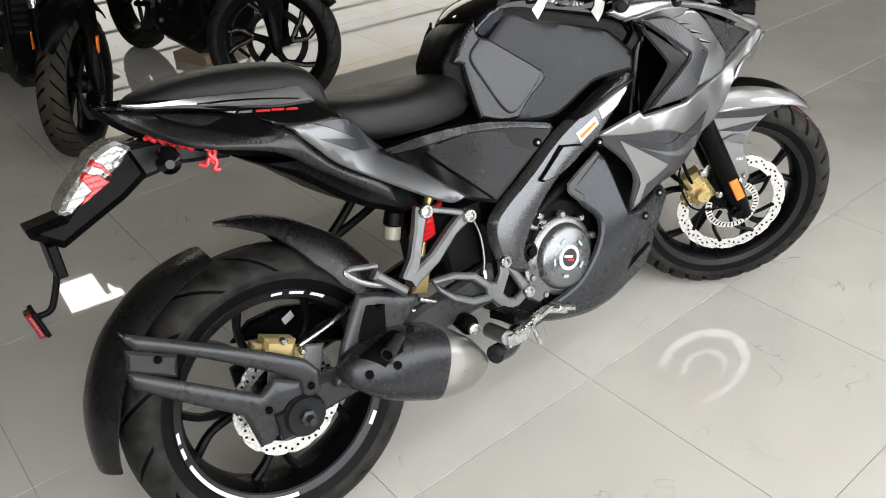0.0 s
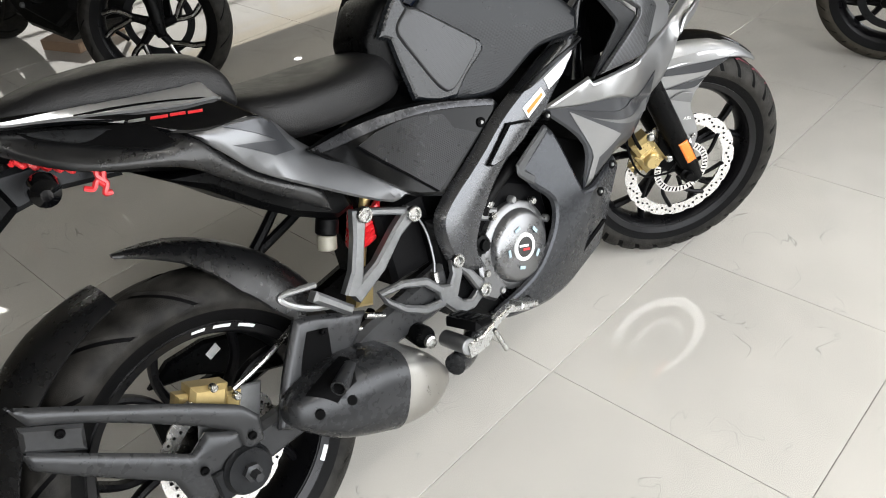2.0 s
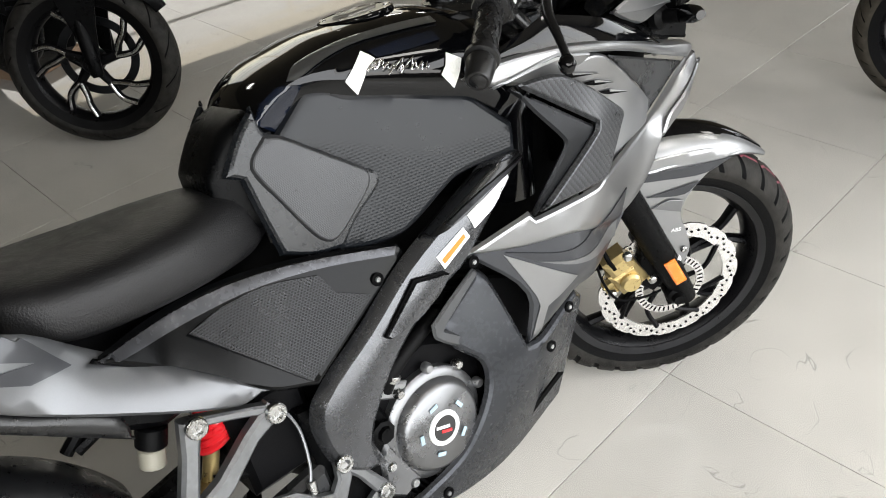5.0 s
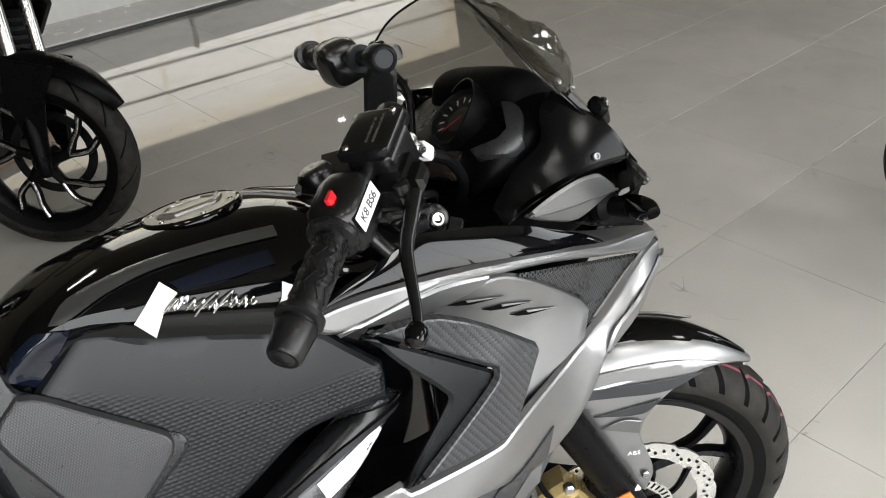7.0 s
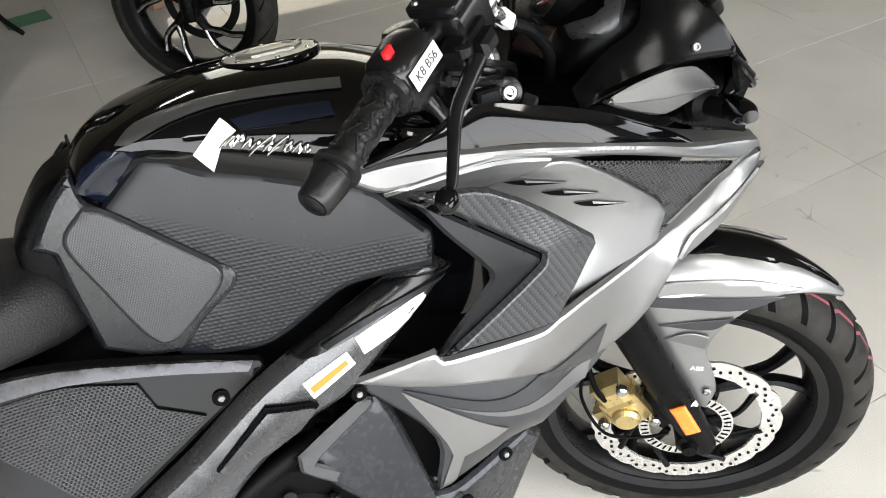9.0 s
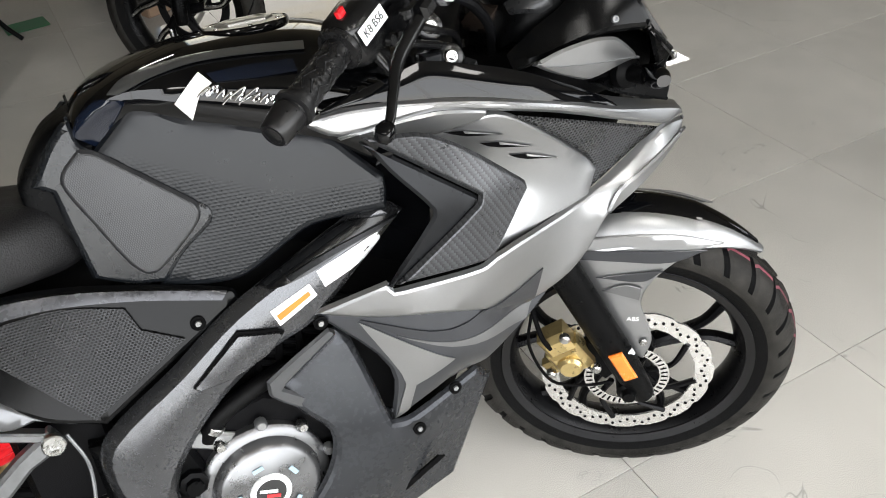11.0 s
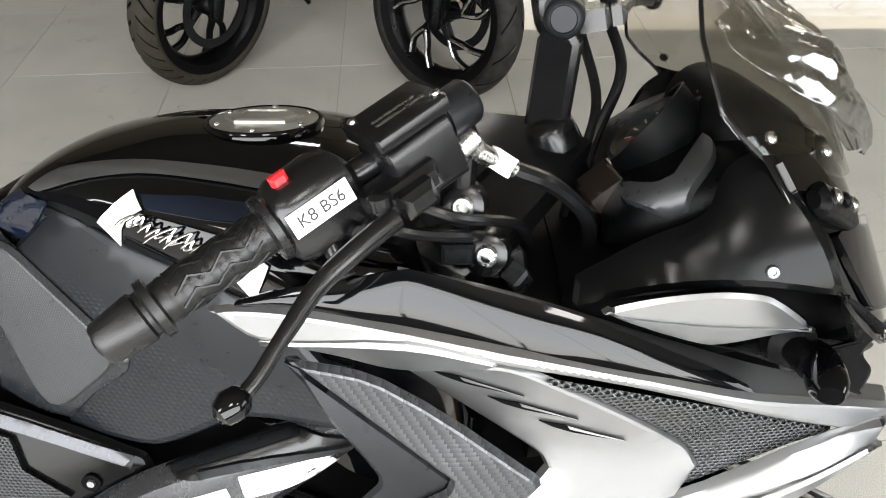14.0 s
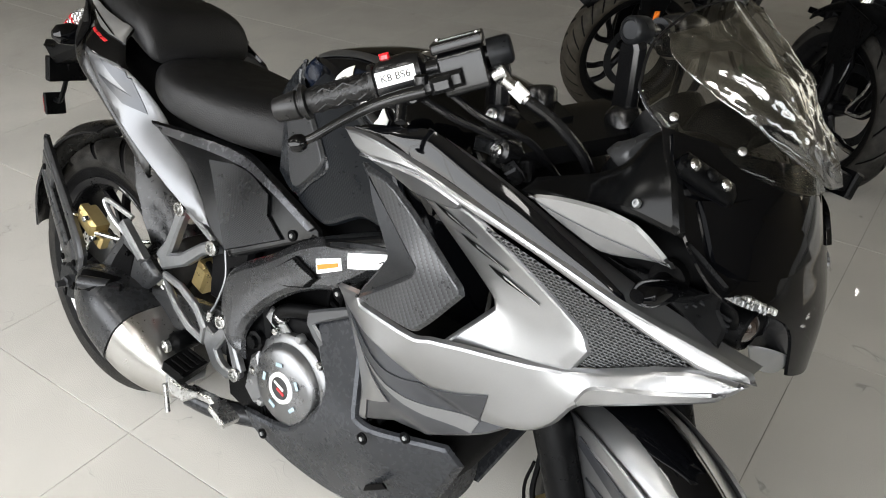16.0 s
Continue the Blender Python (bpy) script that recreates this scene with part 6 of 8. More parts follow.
F("sensor_wire", tube([(1.22, -0.10, 0.48), (1.215, -0.115, 0.42), (1.25, -0.118, 0.34), (1.31, -0.11, 0.32), (1.35, -0.10, 0.318)], 0.0028, 7, 6), M_DARK, parent=fcal)
# slots of the sensor ring and wheel hub arms
for k in range(40):
    a = 2 * math.pi * k / 40
    solid("ring_slot", *moved(block(-0.0014, 0.0014, -0.0006, 0.0006, -0.0055, 0.0055, 0.0002), Matrix.Translation((0.0655 * math.cos(a), -0.0744, 0.0655 * math.sin(a))) @ Matrix.Rotation(math.pi / 2 - a, 4, "Y")), M_DARK, front_wheel)
for k in range(8):
    a = math.pi / 4 * k
    pts = [(0.035 * math.cos(a), -0.060, 0.035 * math.sin(a)), (0.08 * math.cos(a + 0.22), -0.062, 0.08 * math.sin(a + 0.22)), (0.124 * math.cos(a + 0.62), -0.064, 0.124 * math.sin(a + 0.62))]
    solid("disc_arm", *tube(pts, [0.006, 0.005, 0.006], 7, 5), M_RIM, front_wheel)

# front mudguard
fg = arc_guard(AXLE_F, 47, 138, [0.316, 0.330, 0.338, 0.338, 0.33], [0.010, 0.058, 0.070, 0.072, 0.07], [0.004, 0.035, 0.05, 0.05, 0.05], M_SILVER, "front_mudguard", "silver front mudguard with dark decals", m=STEER)
SIDE = [(1.521, -0.056, 0.587), (1.474, -0.066, 0.576), (1.433, -0.07, 0.545), (1.407, -0.07, 0.508), (1.399, -0.07, 0.473), (1.411, -0.072, 0.432), (1.420, -0.074, 0.391), (1.408, -0.076, 0.350), (1.387, -0.076, 0.361), (1.352, -0.074, 0.431), (1.300, -0.07, 0.512), (1.27, -0.068, 0.563), (1.262, -0.066, 0.600), (1.35, -0.066, 0.612), (1.45, -0.062, 0.608)]
arc_guard(AXLE_F, 50, 136, [0.3195, 0.3335, 0.3415, 0.3415, 0.334], [0.006, 0.030, 0.036, 0.037, 0.036], [0.0015, 0.010, 0.014, 0.014, 0.014], M_GLOSS, "mudguard_band", "gloss black band along the mudguard", m=STEER).parent = fg
DECALS = (([(1.30, -0.0715, 0.589), (1.42, -0.0715, 0.585), (1.495, -0.066, 0.582), (1.44, -0.0725, 0.562), (1.36, -0.0725, 0.566), (1.30, -0.0725, 0.572)], "M_DECAL"), ([(1.325, -0.0745, 0.535), (1.40, -0.0745, 0.525), (1.43, -0.0745, 0.548), (1.37, -0.0745, 0.542)], "M_DECAL"),
          ([(1.335, -0.0760, 0.508), (1.395, -0.0760, 0.486), (1.398, -0.0760, 0.512), (1.37, -0.0760, 0.520)], "M_GRAPH"))
for s in (-1, 1):
    vf = shell(SIDE, 0.004, 0.002, 0.002)
    F("mudguard_side", vf if s < 0 else mirrored(vf), M_SILVER, parent=fg)
    for pts, mm in DECALS:
        vf = shell(pts, 0.002, 0.001)
        F("mudguard_decal", vf if s < 0 else mirrored(vf), M_DECAL if mm == "M_DECAL" else M_GRAPH, parent=fg)
    bolt(fg, STEER @ Vector((1.405, s * 0.078, 0.393)), STEER.to_3x3() @ Vector((0, s, 0)), 0.007, M_STEEL)


def lettering(text, size, m, mat, parent, name="lettering"):
    """Raised letters of the built-in font, as a mesh."""
    cu = bpy.data.curves.new(name, "FONT")
    cu.body, cu.size, cu.extrude, cu.align_x, cu.align_y = text, size, 0.0003, "CENTER", "CENTER"
    tmp = bpy.data.objects.new(name, cu)
    scene.collection.objects.link(tmp)
    me = bpy.data.meshes.new_from_object(tmp.evaluated_get(bpy.context.evaluated_depsgraph_get()))
    bpy.data.objects.remove(tmp)
    me.materials.clear()
    me.materials.append(mat)
    ob = new(name, me)
    ob.parent, ob.matrix_basis = parent, m
    return ob


lettering("ABS", 0.012, STEER @ pose(1.386, -0.0785, 0.447, 90, 0, 0) @ pose(0, 0, 0, 0, 0, -4), M_PAPER, fg, "abs_lettering")

# ---- handlebars and controls ----
U = STEER.inverted()
MIR = STEER @ Matrix.Diagonal((1, -1, 1, 1)) @ U


def both(name, vf, mat, label="", parent=(None, None), smooth=38, left=True):
    a = P(name, vf, mat, label, parent=parent[0], smooth=smooth)
    b = P(name, moved((vf[0], [f[::-1] for f in vf[1]]), MIR), mat, label, parent=parent[1], smooth=smooth) if left else None
    return a, b


G0, G1, BI = Vector((0.785, -0.312, 0.908)), Vector((0.893, -0.241, 0.967)), Vector((1.028, -0.169, 1.038))
gd = (G1 - G0).normalized()
grip_prof = [(0, 0.014), (0.003, 0.0165), (0.030, 0.0195), (0.034, 0.0195), (0.036, 0.0175), (0.039, 0.0175), (0.041, 0.023), (0.047, 0.023), (0.049, 0.0165)]
for i in range(11):
    grip_prof += [(0.052 + i * 0.0075, 0.0168), (0.0545 + i * 0.0075, 0.0173), (0.0575 + i * 0.0075, 0.0173)]
grip_prof += [(0.136, 0.0175), (0.138, 0.026), (0.144, 0.027), (0.150, 0.022)]
grips = both("handlebar_grip", turned(G0, G1, grip_prof, 24), M_GRIP, "black ribbed rubber grip with a bar end")
for k in range(10):
    a = 2 * math.pi * k / 10
    u = gd.orthogonal().normalized()
    w = gd.cross(u)
    ln = [G0 + gd * (0.060 + 0.014 * j) + (u * math.cos(a + 0.22 * (-1) ** j) + w * math.sin(a + 0.22 * (-1) ** j)) * 0.0172 for j in range(6)]
    both("grip_ridge", tube(ln, 0.0013, 5, 1, False), M_GRIP, parent=grips)
both("bar_end_plug", turned(G0 - gd * 0.002, G0 + gd * 0.01, [(0, 0.006), (0.002, 0.011), (0.01, 0.0135)], 16), M_SATIN, parent=grips)
both("handlebar", rod(G1 - gd * 0.02, BI, 0.011, 16), M_SATIN, "black clip-on handlebar tube")
both("bar_cap", turned(BI - gd * 0.015, BI + gd * 0.016, [(0, 0.019), (0.026, 0.019), (0.030, 0.016), (0.031, 0.013), (0.029, 0.012), (0.029, 0)], 24), M_PLASTG, "grey bar end cap")
sw_m = Matrix.Translation(G1 + gd * 0.035) @ gd.to_track_quat("X", "Z").to_matrix().to_4x4()


def housing(n=28):
    out = []
    for x, a, b in ((-0.034, 0.020, 0.020), (-0.030, 0.026, 0.027), (-0.02, 0.029, 0.032), (0.015, 0.029, 0.033), (0.03, 0.026, 0.029), (0.036, 0.019, 0.02)):
        out.append([(x, a * math.copysign(abs(math.cos(t)) ** 0.6, math.cos(t)), -0.004 + b * math.copysign(abs(math.sin(t)) ** 0.6, math.sin(t))) for t in np.linspace(0, 2 * math.pi, n, endpoint=False)])
    return rings(out)


box = both("switch_housing", moved(housing(), sw_m), M_SATIN, "matte black switch housing")
P("kill_switch", moved(block(-0.006, 0.0075, -0.0045, 0.0045, -0.006, 0.0065, 0.0025), sw_m @ pose(-0.014, -0.004, 0.029, 0, 0, 0)), M_RED, "red kill switch rocker", parent=box[0])
stick = P("paper_label", moved(block(-0.026, 0.026, -0.0006, 0.0006, -0.0095, 0.0095, 0.0003), sw_m @ pose(-0.002, -0.0305, 0.006, -8, 0, 0)), M_PAPER, "white paper label with black code letters", parent=box[0])
P("starter_button", moved(turned((0.012, -0.030, -0.026), (0.012, -0.036, -0.026), [(0, 0.007), (0.006, 0.006)], 12), sw_m), M_SATIN, parent=box[0])
P("cable_stub", rod(sw_m @ Vector((-0.006, -0.018, -0.03)), sw_m @ Vector((-0.012, -0.034, -0.052)), 0.008, 10), M_SATIN, parent=box[0])
lettering("K8 BS6", 0.0135, sw_m @ pose(-0.002, -0.0314, 0.006, 82, 0, 0), M_PRINT, box[0], "code_lettering")
# brake fluid reservoir and lever
rv = Matrix.Translation((0.992, -0.196, 1.020)) @ gd.to_track_quat("X", "Z").to_matrix().to_4x4()
tub = P("brake_reservoir", moved(loft([(-0.031, 0.012, -0.036, 0.022, 7, 0.5), (-0.028, 0.014, -0.041, 0.026, 7, 0.5), (0.026, 0.014, -0.041, 0.026, 7, 0.5), (0.029, 0.012, -0.036, 0.022, 7, 0.5)], 32), rv), M_SATIN, "black square brake fluid reservoir")
P("reservoir_lid", moved(loft([(-0.034, 0.028, 0.016, 0.026, 7, 0.5), (-0.032, 0.029, 0.0145, 0.029, 7, 0.5), (0.030, 0.029, 0.0145, 0.029, 7, 0.5), (0.032, 0.028, 0.016, 0.026, 7, 0.5)], 32), rv), M_SATIN, parent=tub)
for sx in (-1, 1):
    P("lid_screw", moved(turned((sx * 0.027, sx * -0.019, 0.029), (sx * 0.027, sx * -0.019, 0.031), [(0, 0.004), (0.002, 0.0035)], 10), rv), M_STEEL, parent=tub)
P("lid_text_bar", moved(block(-0.022, 0.022, -0.012, -0.009, 0.029, 0.0296, 0.0002), rv), M_STEEL, parent=tub)
P("lid_text_bar", moved(block(-0.022, 0.018, -0.004, -0.001, 0.029, 0.0296, 0.0002), rv), M_STEEL, parent=tub)
lv = both("lever_perch", moved(join(block(-0.028, 0.030, -0.02, 0.016, -0.012, 0.010, 0.005), block(-0.012, 0.016, -0.036, -0.016, -0.012, 0.008, 0.005)), Matrix.Translation((0.984, -0.222, 0.992)) @ gd.to_track_quat("X", "Z").to_matrix().to_4x4()), M_SATIN, "black lever perch")
both("lever", tube([(0.985, -0.255, 0.980), (0.960, -0.278, 0.966), (0.935, -0.300, 0.948), (0.915, -0.330, 0.925), (0.900, -0.352, 0.906), (0.887, -0.364, 0.897)], [0.009, 0.0085, 0.0075, 0.006, 0.0055, 0.0055], 10, 6), M_SATIN, parent=lv)
both("lever_ball", turned((0.896, -0.357, 0.902), (0.878, -0.372, 0.890), [(0, 0.005), (0.004, 0.0095), (0.0125, 0.0118), (0.021, 0.009), (0.0248, 0.003)], 16), M_GLOSS, parent=lv)
both("lever_pivot", turned((0.975, -0.25, 0.986), (0.973, -0.252, 0.998), [(0, 0.009), (0.010, 0.009), (0.012, 0.006)], 14), M_SATIN, parent=lv)
both("perch_clamp", moved(turned((-0.006, 0, 0), (0.006, 0, 0), [(0, 0.019), (0.012, 0.019)], 18), Matrix.Translation(G1.lerp(BI, 0.62)) @ gd.to_track_quat("X", "Z").to_matrix().to_4x4()), M_PLASTG)
# risers on the fork tops
both("bar_riser", moved(prism([(1.062, 0.955), (1.106, 0.945), (1.122, 1.052), (1.112, 1.068), (1.088, 1.066), (1.078, 1.05)], -0.108, -0.088, 0.005), STEER), M_SATIN, "black forged bar riser")
# near-black plate on the riser for the shade in its window
both("riser_window", moved(prism([(1.088, 0.985), (1.102, 0.982), (1.108, 1.03), (1.095, 1.034)], -0.1094, -0.1084, 0.0004), STEER), M_DARK)
both("fork_cap", moved(turned((1.10, -0.093, 0.935), (1.086, -0.093, 0.966), [(0, 0.026), (0.022, 0.026), (0.028, 0.022), (0.034, 0.012)], 20), STEER), M_SATIN, "black fork top cap")
F("triple_clamp", join(prism([(1.00, 0.905), (1.09, 0.90), (1.13, 0.915), (1.13, 0.94), (1.06, 0.952), (1.00, 0.945)], -0.125, 0.125, 0.012), prism([(0.96, 0.94), (1.06, 0.93), (1.07, 0.955), (0.98, 0.965)], -0.035, 0.035, 0.008)), M_SATIN, "black top triple clamp")
for sy in (-1, 1):
    for dx in (0.0, 0.028):
        F("clamp_bolt", turned((1.03 + dx, sy * 0.1255, 0.925), (1.03 + dx, sy * 0.133, 0.925), [(0, 0.008), (0.006, 0.008), (0.007, 0.006), (0.003, 0.004)], 12), M_STEEL)
for c in ((1.034, -0.167, 0.956), (1.054, -0.173, 0.915),):
    q = Vector(c)
    lug = P("clamp_lug", turned(q + Vector((0.004, 0.030, -0.006)), q, [(0, 0.019), (0.024, 0.019), (0.029, 0.017), (0.031, 0.013)], 20), M_SATIN, "black clamp lug with a socket bolt")
    P("clamp_bolt", turned(q, q + Vector((-0.001, -0.006, 0.001)), [(0, 0.0095), (0.004, 0.0095), (0.006, 0.0075), (0.006, 0.005), (0.002, 0.0045)], 14), M_STEEL, parent=lug)
P("brake_banjo", rod((1.030, -0.178, 1.006), (1.044, -0.172, 1.018), 0.011, 14), M_STEEL, "bright banjo bolt")
P("hose_end", rod((1.044, -0.176, 1.006), (1.075, -0.158, 0.985), 0.008, 12), M_STEEL, "bright hose fitting")
P("hose_tag", moved(block(-0.011, 0.011, -0.0085, 0.0085, -0.0085, 0.0085, 0.003), pose(1.064, -0.164, 0.993, 0, 35, 28)), M_PAPER, "white paper tag on the hose")
for pts, r in (([(1.075, -0.158, 0.985), (1.11, -0.14, 0.965), (1.145, -0.11, 0.925), (1.155, -0.075, 0.875), (1.15, -0.05, 0.82)], 0.0075), ([(0.985, -0.20, 0.975), (1.03, -0.19, 0.955), (1.08, -0.14, 0.93), (1.10, -0.08, 0.88)], 0.005), ([(0.95, -0.21, 0.96), (1.0, -0.20, 0.945), (1.06, -0.15, 0.92), (1.08, -0.06, 0.86)], 0.0055), ([(1.19, 0.10, 1.07), (1.20, 0.06, 1.02), (1.17, 0.03, 0.95), (1.15, 0.0, 0.87)], 0.006), ([(1.16, 0.10, 1.06), (1.175, 0.05, 0.99), (1.15, 0.01, 0.92), (1.13, -0.02, 0.85)], 0.0055), ([(1.13, 0.05, 1.0), (1.16, 0.03, 0.94), (1.14, 0.03, 0.86)], 0.005)):
    P("control_cable", tube(pts, r, 9, 7), M_SATIN, "black control cable")
P("ignition_lock", turned((1.005, 0.0, 0.955), (0.998, 0.0, 0.985), [(0, 0.024), (0.02, 0.024), (0.026, 0.02), (0.028, 0.012), (0.026, 0)], 22), M_SATIN)
P("steering_cover", loft(dense([(0.96, 0.93, 0.84, 0.12, 3, 0.5), (1.05, 0.90, 0.80, 0.14, 3, 0.5), (1.14, 0.88, 0.78, 0.15, 3, 0.5), (1.20, 0.885, 0.76, 0.14, 3, 0.5)], 4)), M_DARK, "black inner cover under the steering head")
for i in range(6):
    x, y, z = 1.03 + 0.025 * (i % 3), -0.165 + 0.03 * (i // 3), 0.915 - 0.012 * (i % 3)
    P("harness_plug", moved(block(-0.014, 0.014, -0.01, 0.01, -0.009, 0.009, 0.003), pose(x, y, z, 15 * i, 20 * i, 35 * i)), M_SATIN if i % 2 else M_PLASTG, "black wiring plug")

# ---- cowl, dash and screen ----


def grid_sheet(fn, nu, nv, thick, dirn):
    top = [fn(i / nu, j / nv) for i in range(nu + 1) for j in range(nv + 1)]
    d = Vector(dirn) * thick
    v = [tuple(p) for p in top] + [tuple(Vector(p) + d) for p in top]
    m, k = len(top), nv + 1
    f = []
    for i in range(nu):
        for j in range(nv):
            q = (i * k + j, i * k + j + 1, (i + 1) * k + j + 1, (i + 1) * k + j)
            f += [q, tuple(a + m for a in q[::-1])]
    edge = [i * k for i in range(nu + 1)] + [nu * k + j for j in range(1, k)] + [i * k + nv for i in range(nu - 1, -1, -1)] + [j for j in range(nv - 1, 0, -1)]
    for a, b in zip(edge, edge[1:] + edge[:1]):
        f.append((b, a, a + m, b + m))
    return v, f


def curve(rows):
    a = np.array(rows)
    return lambda t: Vector([float(np.interp(t, a[:, 0], a[:, k])) for k in (1, 2, 3)])


NOSE_EDGE = curve([(t, *v) for t, v in zip(np.linspace(0, 1, 25), catmull([(1.268, -0.183, 1.004), (1.30, -0.205, 0.95), (1.345, -0.21, 0.885), (1.385, -0.195, 0.845), (1.418, -0.14, 0.825), (1.442, -0.080, 0.795), (1.450, -0.05, 0.728)], 4))])
NOSE_MID = curve([(t, *v) for t, v in zip(np.linspace(0, 1, 25), catmull([(1.385, 0, 0.975), (1.408, 0, 0.935), (1.428, 0, 0.885), (1.438, 0, 0.85), (1.448, 0, 0.82), (1.458, 0, 0.78), (1.460, 0, 0.722)], 4))])


def nose_at(u, v):
    e, c, s = NOSE_EDGE(v), NOSE_MID(v), 2 * u - 1
    k = abs(s) ** 1.9
    return Vector((c.x + (e.x - c.x) * k, -e.y * s, c.z + (e.z - c.z) * k))


nose = P("nose_cowl", grid_sheet(nose_at, 40, 28, 0.004, (-1, 0, -0.2)), M_GLOSS, "gloss black nose cowl", smooth=50)


def on_nose(u0, u1, v0, v1, lift, n=10):
    def at(a, b):
        p = nose_at(u0 + (u1 - u0) * a, v0 + (v1 - v0) * b)
        return p + Vector((lift, 0, lift * 0.3))
    return grid_sheet(at, n, n, 0.003, (-1, 0, -0.2))


for s in (0, 1):
    a, b = (0.005, 0.085) if s == 0 else (0.995, 0.915)
    P("daytime_lamp", on_nose(a, b, 0.50, 0.665, 0.002), M_LENSW, "clear strip lamp with faceted reflector", parent=nose)
    lc = P("lamp_lens", on_nose(a, b, 0.495, 0.67, 0.006), M_CLEAR, parent=nose)
    lc.visible_shadow = False
    for i in range(12):
        q = nose_at((a + b) / 2 + (0.02 if i % 2 else -0.015), 0.505 + 0.155 * (i + 0.5) / 12)
        P("reflector_facet", moved(block(-0.002, 0.002, -0.0045, 0.0045, -0.0035, 0.0035, 0.001), Matrix.Translation(q + Vector((0.003, 0, 0.001))) @ Matrix.Rotation(radians(35 * (i % 3) - 20), 4, "Z")), M_LENSW if i % 2 else M_ALUD, parent=nose)
    sg = -1 if s == 0 else 1
    hl = P("headlamp", turned((1.365, sg * 0.097, 0.790), (1.406, sg * 0.101, 0.786), [(0, 0.030), (0.028, 0.030), (0.038, 0.029), (0.041, 0.026), (0.037, 0.024)], 26), M_PLAST, "black ringed projector headlamp", parent=nose)
    P("projector_lens", turned((1.394, sg * 0.100, 0.787), (1.414, sg * 0.102, 0.785), [(0, 0.023), (0.006, 0.021), (0.014, 0.012), (0.017, 0.0)], 24), M_SMOKED, "glass projector lens", parent=nose)
    for name, pts, mm, tip in (("lamp_shelf", [(1.405, -0.102, 0.766), (1.419, -0.088, 0.765), (1.442, -0.059, 0.756), (1.448, -0.052, 0.749), (1.445, -0.052, 0.739), (1.433, -0.064, 0.727), (1.413, -0.086, 0.738)], M_SILVER, "silver shelf under the headlamp"), ("lamp_cheek", [(1.385, -0.060, 0.812), (1.425, -0.062, 0.812), (1.446, -0.060, 0.785), (1.449, -0.052, 0.735), (1.400, -0.060, 0.748)], M_SATIN, "black cheek beside the headlamp"), ("lamp_grille", [(1.318, -0.161, 0.807), (1.372, -0.189, 0.844), (1.397, -0.162, 0.822), (1.389, -0.108, 0.767), (1.343, -0.119, 0.770)], M_PLAST, "black ribbed duct beside the headlamp")):
        vf = shell(pts, 0.006, 0.002, corner=70)
        P(name, vf if sg < 0 else mirrored(vf), mm, tip, parent=nose)
    for p0, p1 in (((1.330, -0.153, 0.801), (1.379, -0.115, 0.772)), ((1.339, -0.159, 0.809), (1.385, -0.126, 0.784)), ((1.348, -0.165, 0.816), (1.387, -0.137, 0.795)), ((1.357, -0.171, 0.824), (1.390, -0.149, 0.807))):
        q0, q1 = Vector(p0), Vector(p1)
        q0.y, q1.y = -sg * q0.y - sg * -0.003, -sg * q1.y - sg * -0.003
        P("cooling_rib", tube([q0, q0.lerp(q1, 0.5), q1], 0.0026, 6, 3), M_PLASTG, parent=nose)
P("headlamp_backing", loft(dense([(1.31, 0.83, 0.745, 0.12, 4, 0.5), (1.36, 0.83, 0.745, 0.105, 4, 0.5), (1.385, 0.825, 0.75, 0.085, 4, 0.5)], 3)), M_DARK, parent=nose)
P("chin", loft(dense([(1.40, 0.765, 0.735, 0.020, 3, 0.5), (1.435, 0.765, 0.722, 0.040, 3, 0.5), (1.452, 0.760, 0.725, 0.038, 3, 0.5)], 3)), M_GLOSS, parent=nose)

COWL = {
    "cowl_inner": [(1.120, -0.218, 0.885), (1.191, -0.187, 0.884), (1.259, -0.214, 0.903), (1.329, -0.218, 0.898), (1.333, -0.220, 0.907), (1.317, -0.212, 0.945), (1.294, -0.188, 0.982), (1.273, -0.163, 1.005), (1.247, -0.163, 0.986), (1.230, -0.175, 0.952), (1.192, -0.159, 0.925), (1.126, -0.189, 0.903)],
    "cowl_silver": [(1.141, -0.230, 0.892), (1.184, -0.228, 0.901), (1.230, -0.224, 0.904), (1.255, -0.221, 0.902), (1.280, -0.216, 0.895), (1.327, -0.198, 0.858), (1.299, -0.201, 0.857), (1.239, -0.204, 0.847), (1.193, -0.215, 0.864), (1.159, -0.224, 0.880)],
    "cowl_dark": [(1.243, -0.194, 0.840), (1.309, -0.160, 0.831), (1.367, -0.181, 0.836), (1.332, -0.213, 0.894), (1.340, -0.215, 0.898), (1.387, -0.195, 0.858), (1.381, -0.180, 0.824), (1.393, -0.177, 0.805), (1.390, -0.172, 0.776), (1.317, -0.160, 0.801)],
}
for name, mat, bulge, bevel in (("cowl_inner", M_COWL, 0.006, 0.010), ("cowl_silver", M_SILVER, 0.0, 0.0), ("cowl_dark", M_PLAST, 0.0, 0.0)):
    vf = shell(COWL[name], bulge=bulge, bevel=bevel)
    P(name, vf, mat, smooth=20)
    P(name, mirrored(vf), mat, smooth=20)
for sgn in (1, -1):
    on_surface("cowl_crease", [(x, y * sgn, z) for x, y, z in [(1.152, -0.227, 0.887), (1.191, -0.220, 0.878), (1.235, -0.212, 0.870), (1.284, -0.205, 0.865), (1.323, -0.199, 0.860), (1.294, -0.202, 0.857), (1.239, -0.205, 0.848), (1.194, -0.215, 0.865)]], [o for o in bike.children if o.name.startswith("cowl_silver")], M_GRAPH, 0.0012, 0.0008, 0.01, "grey lower facet of the cowl wing")
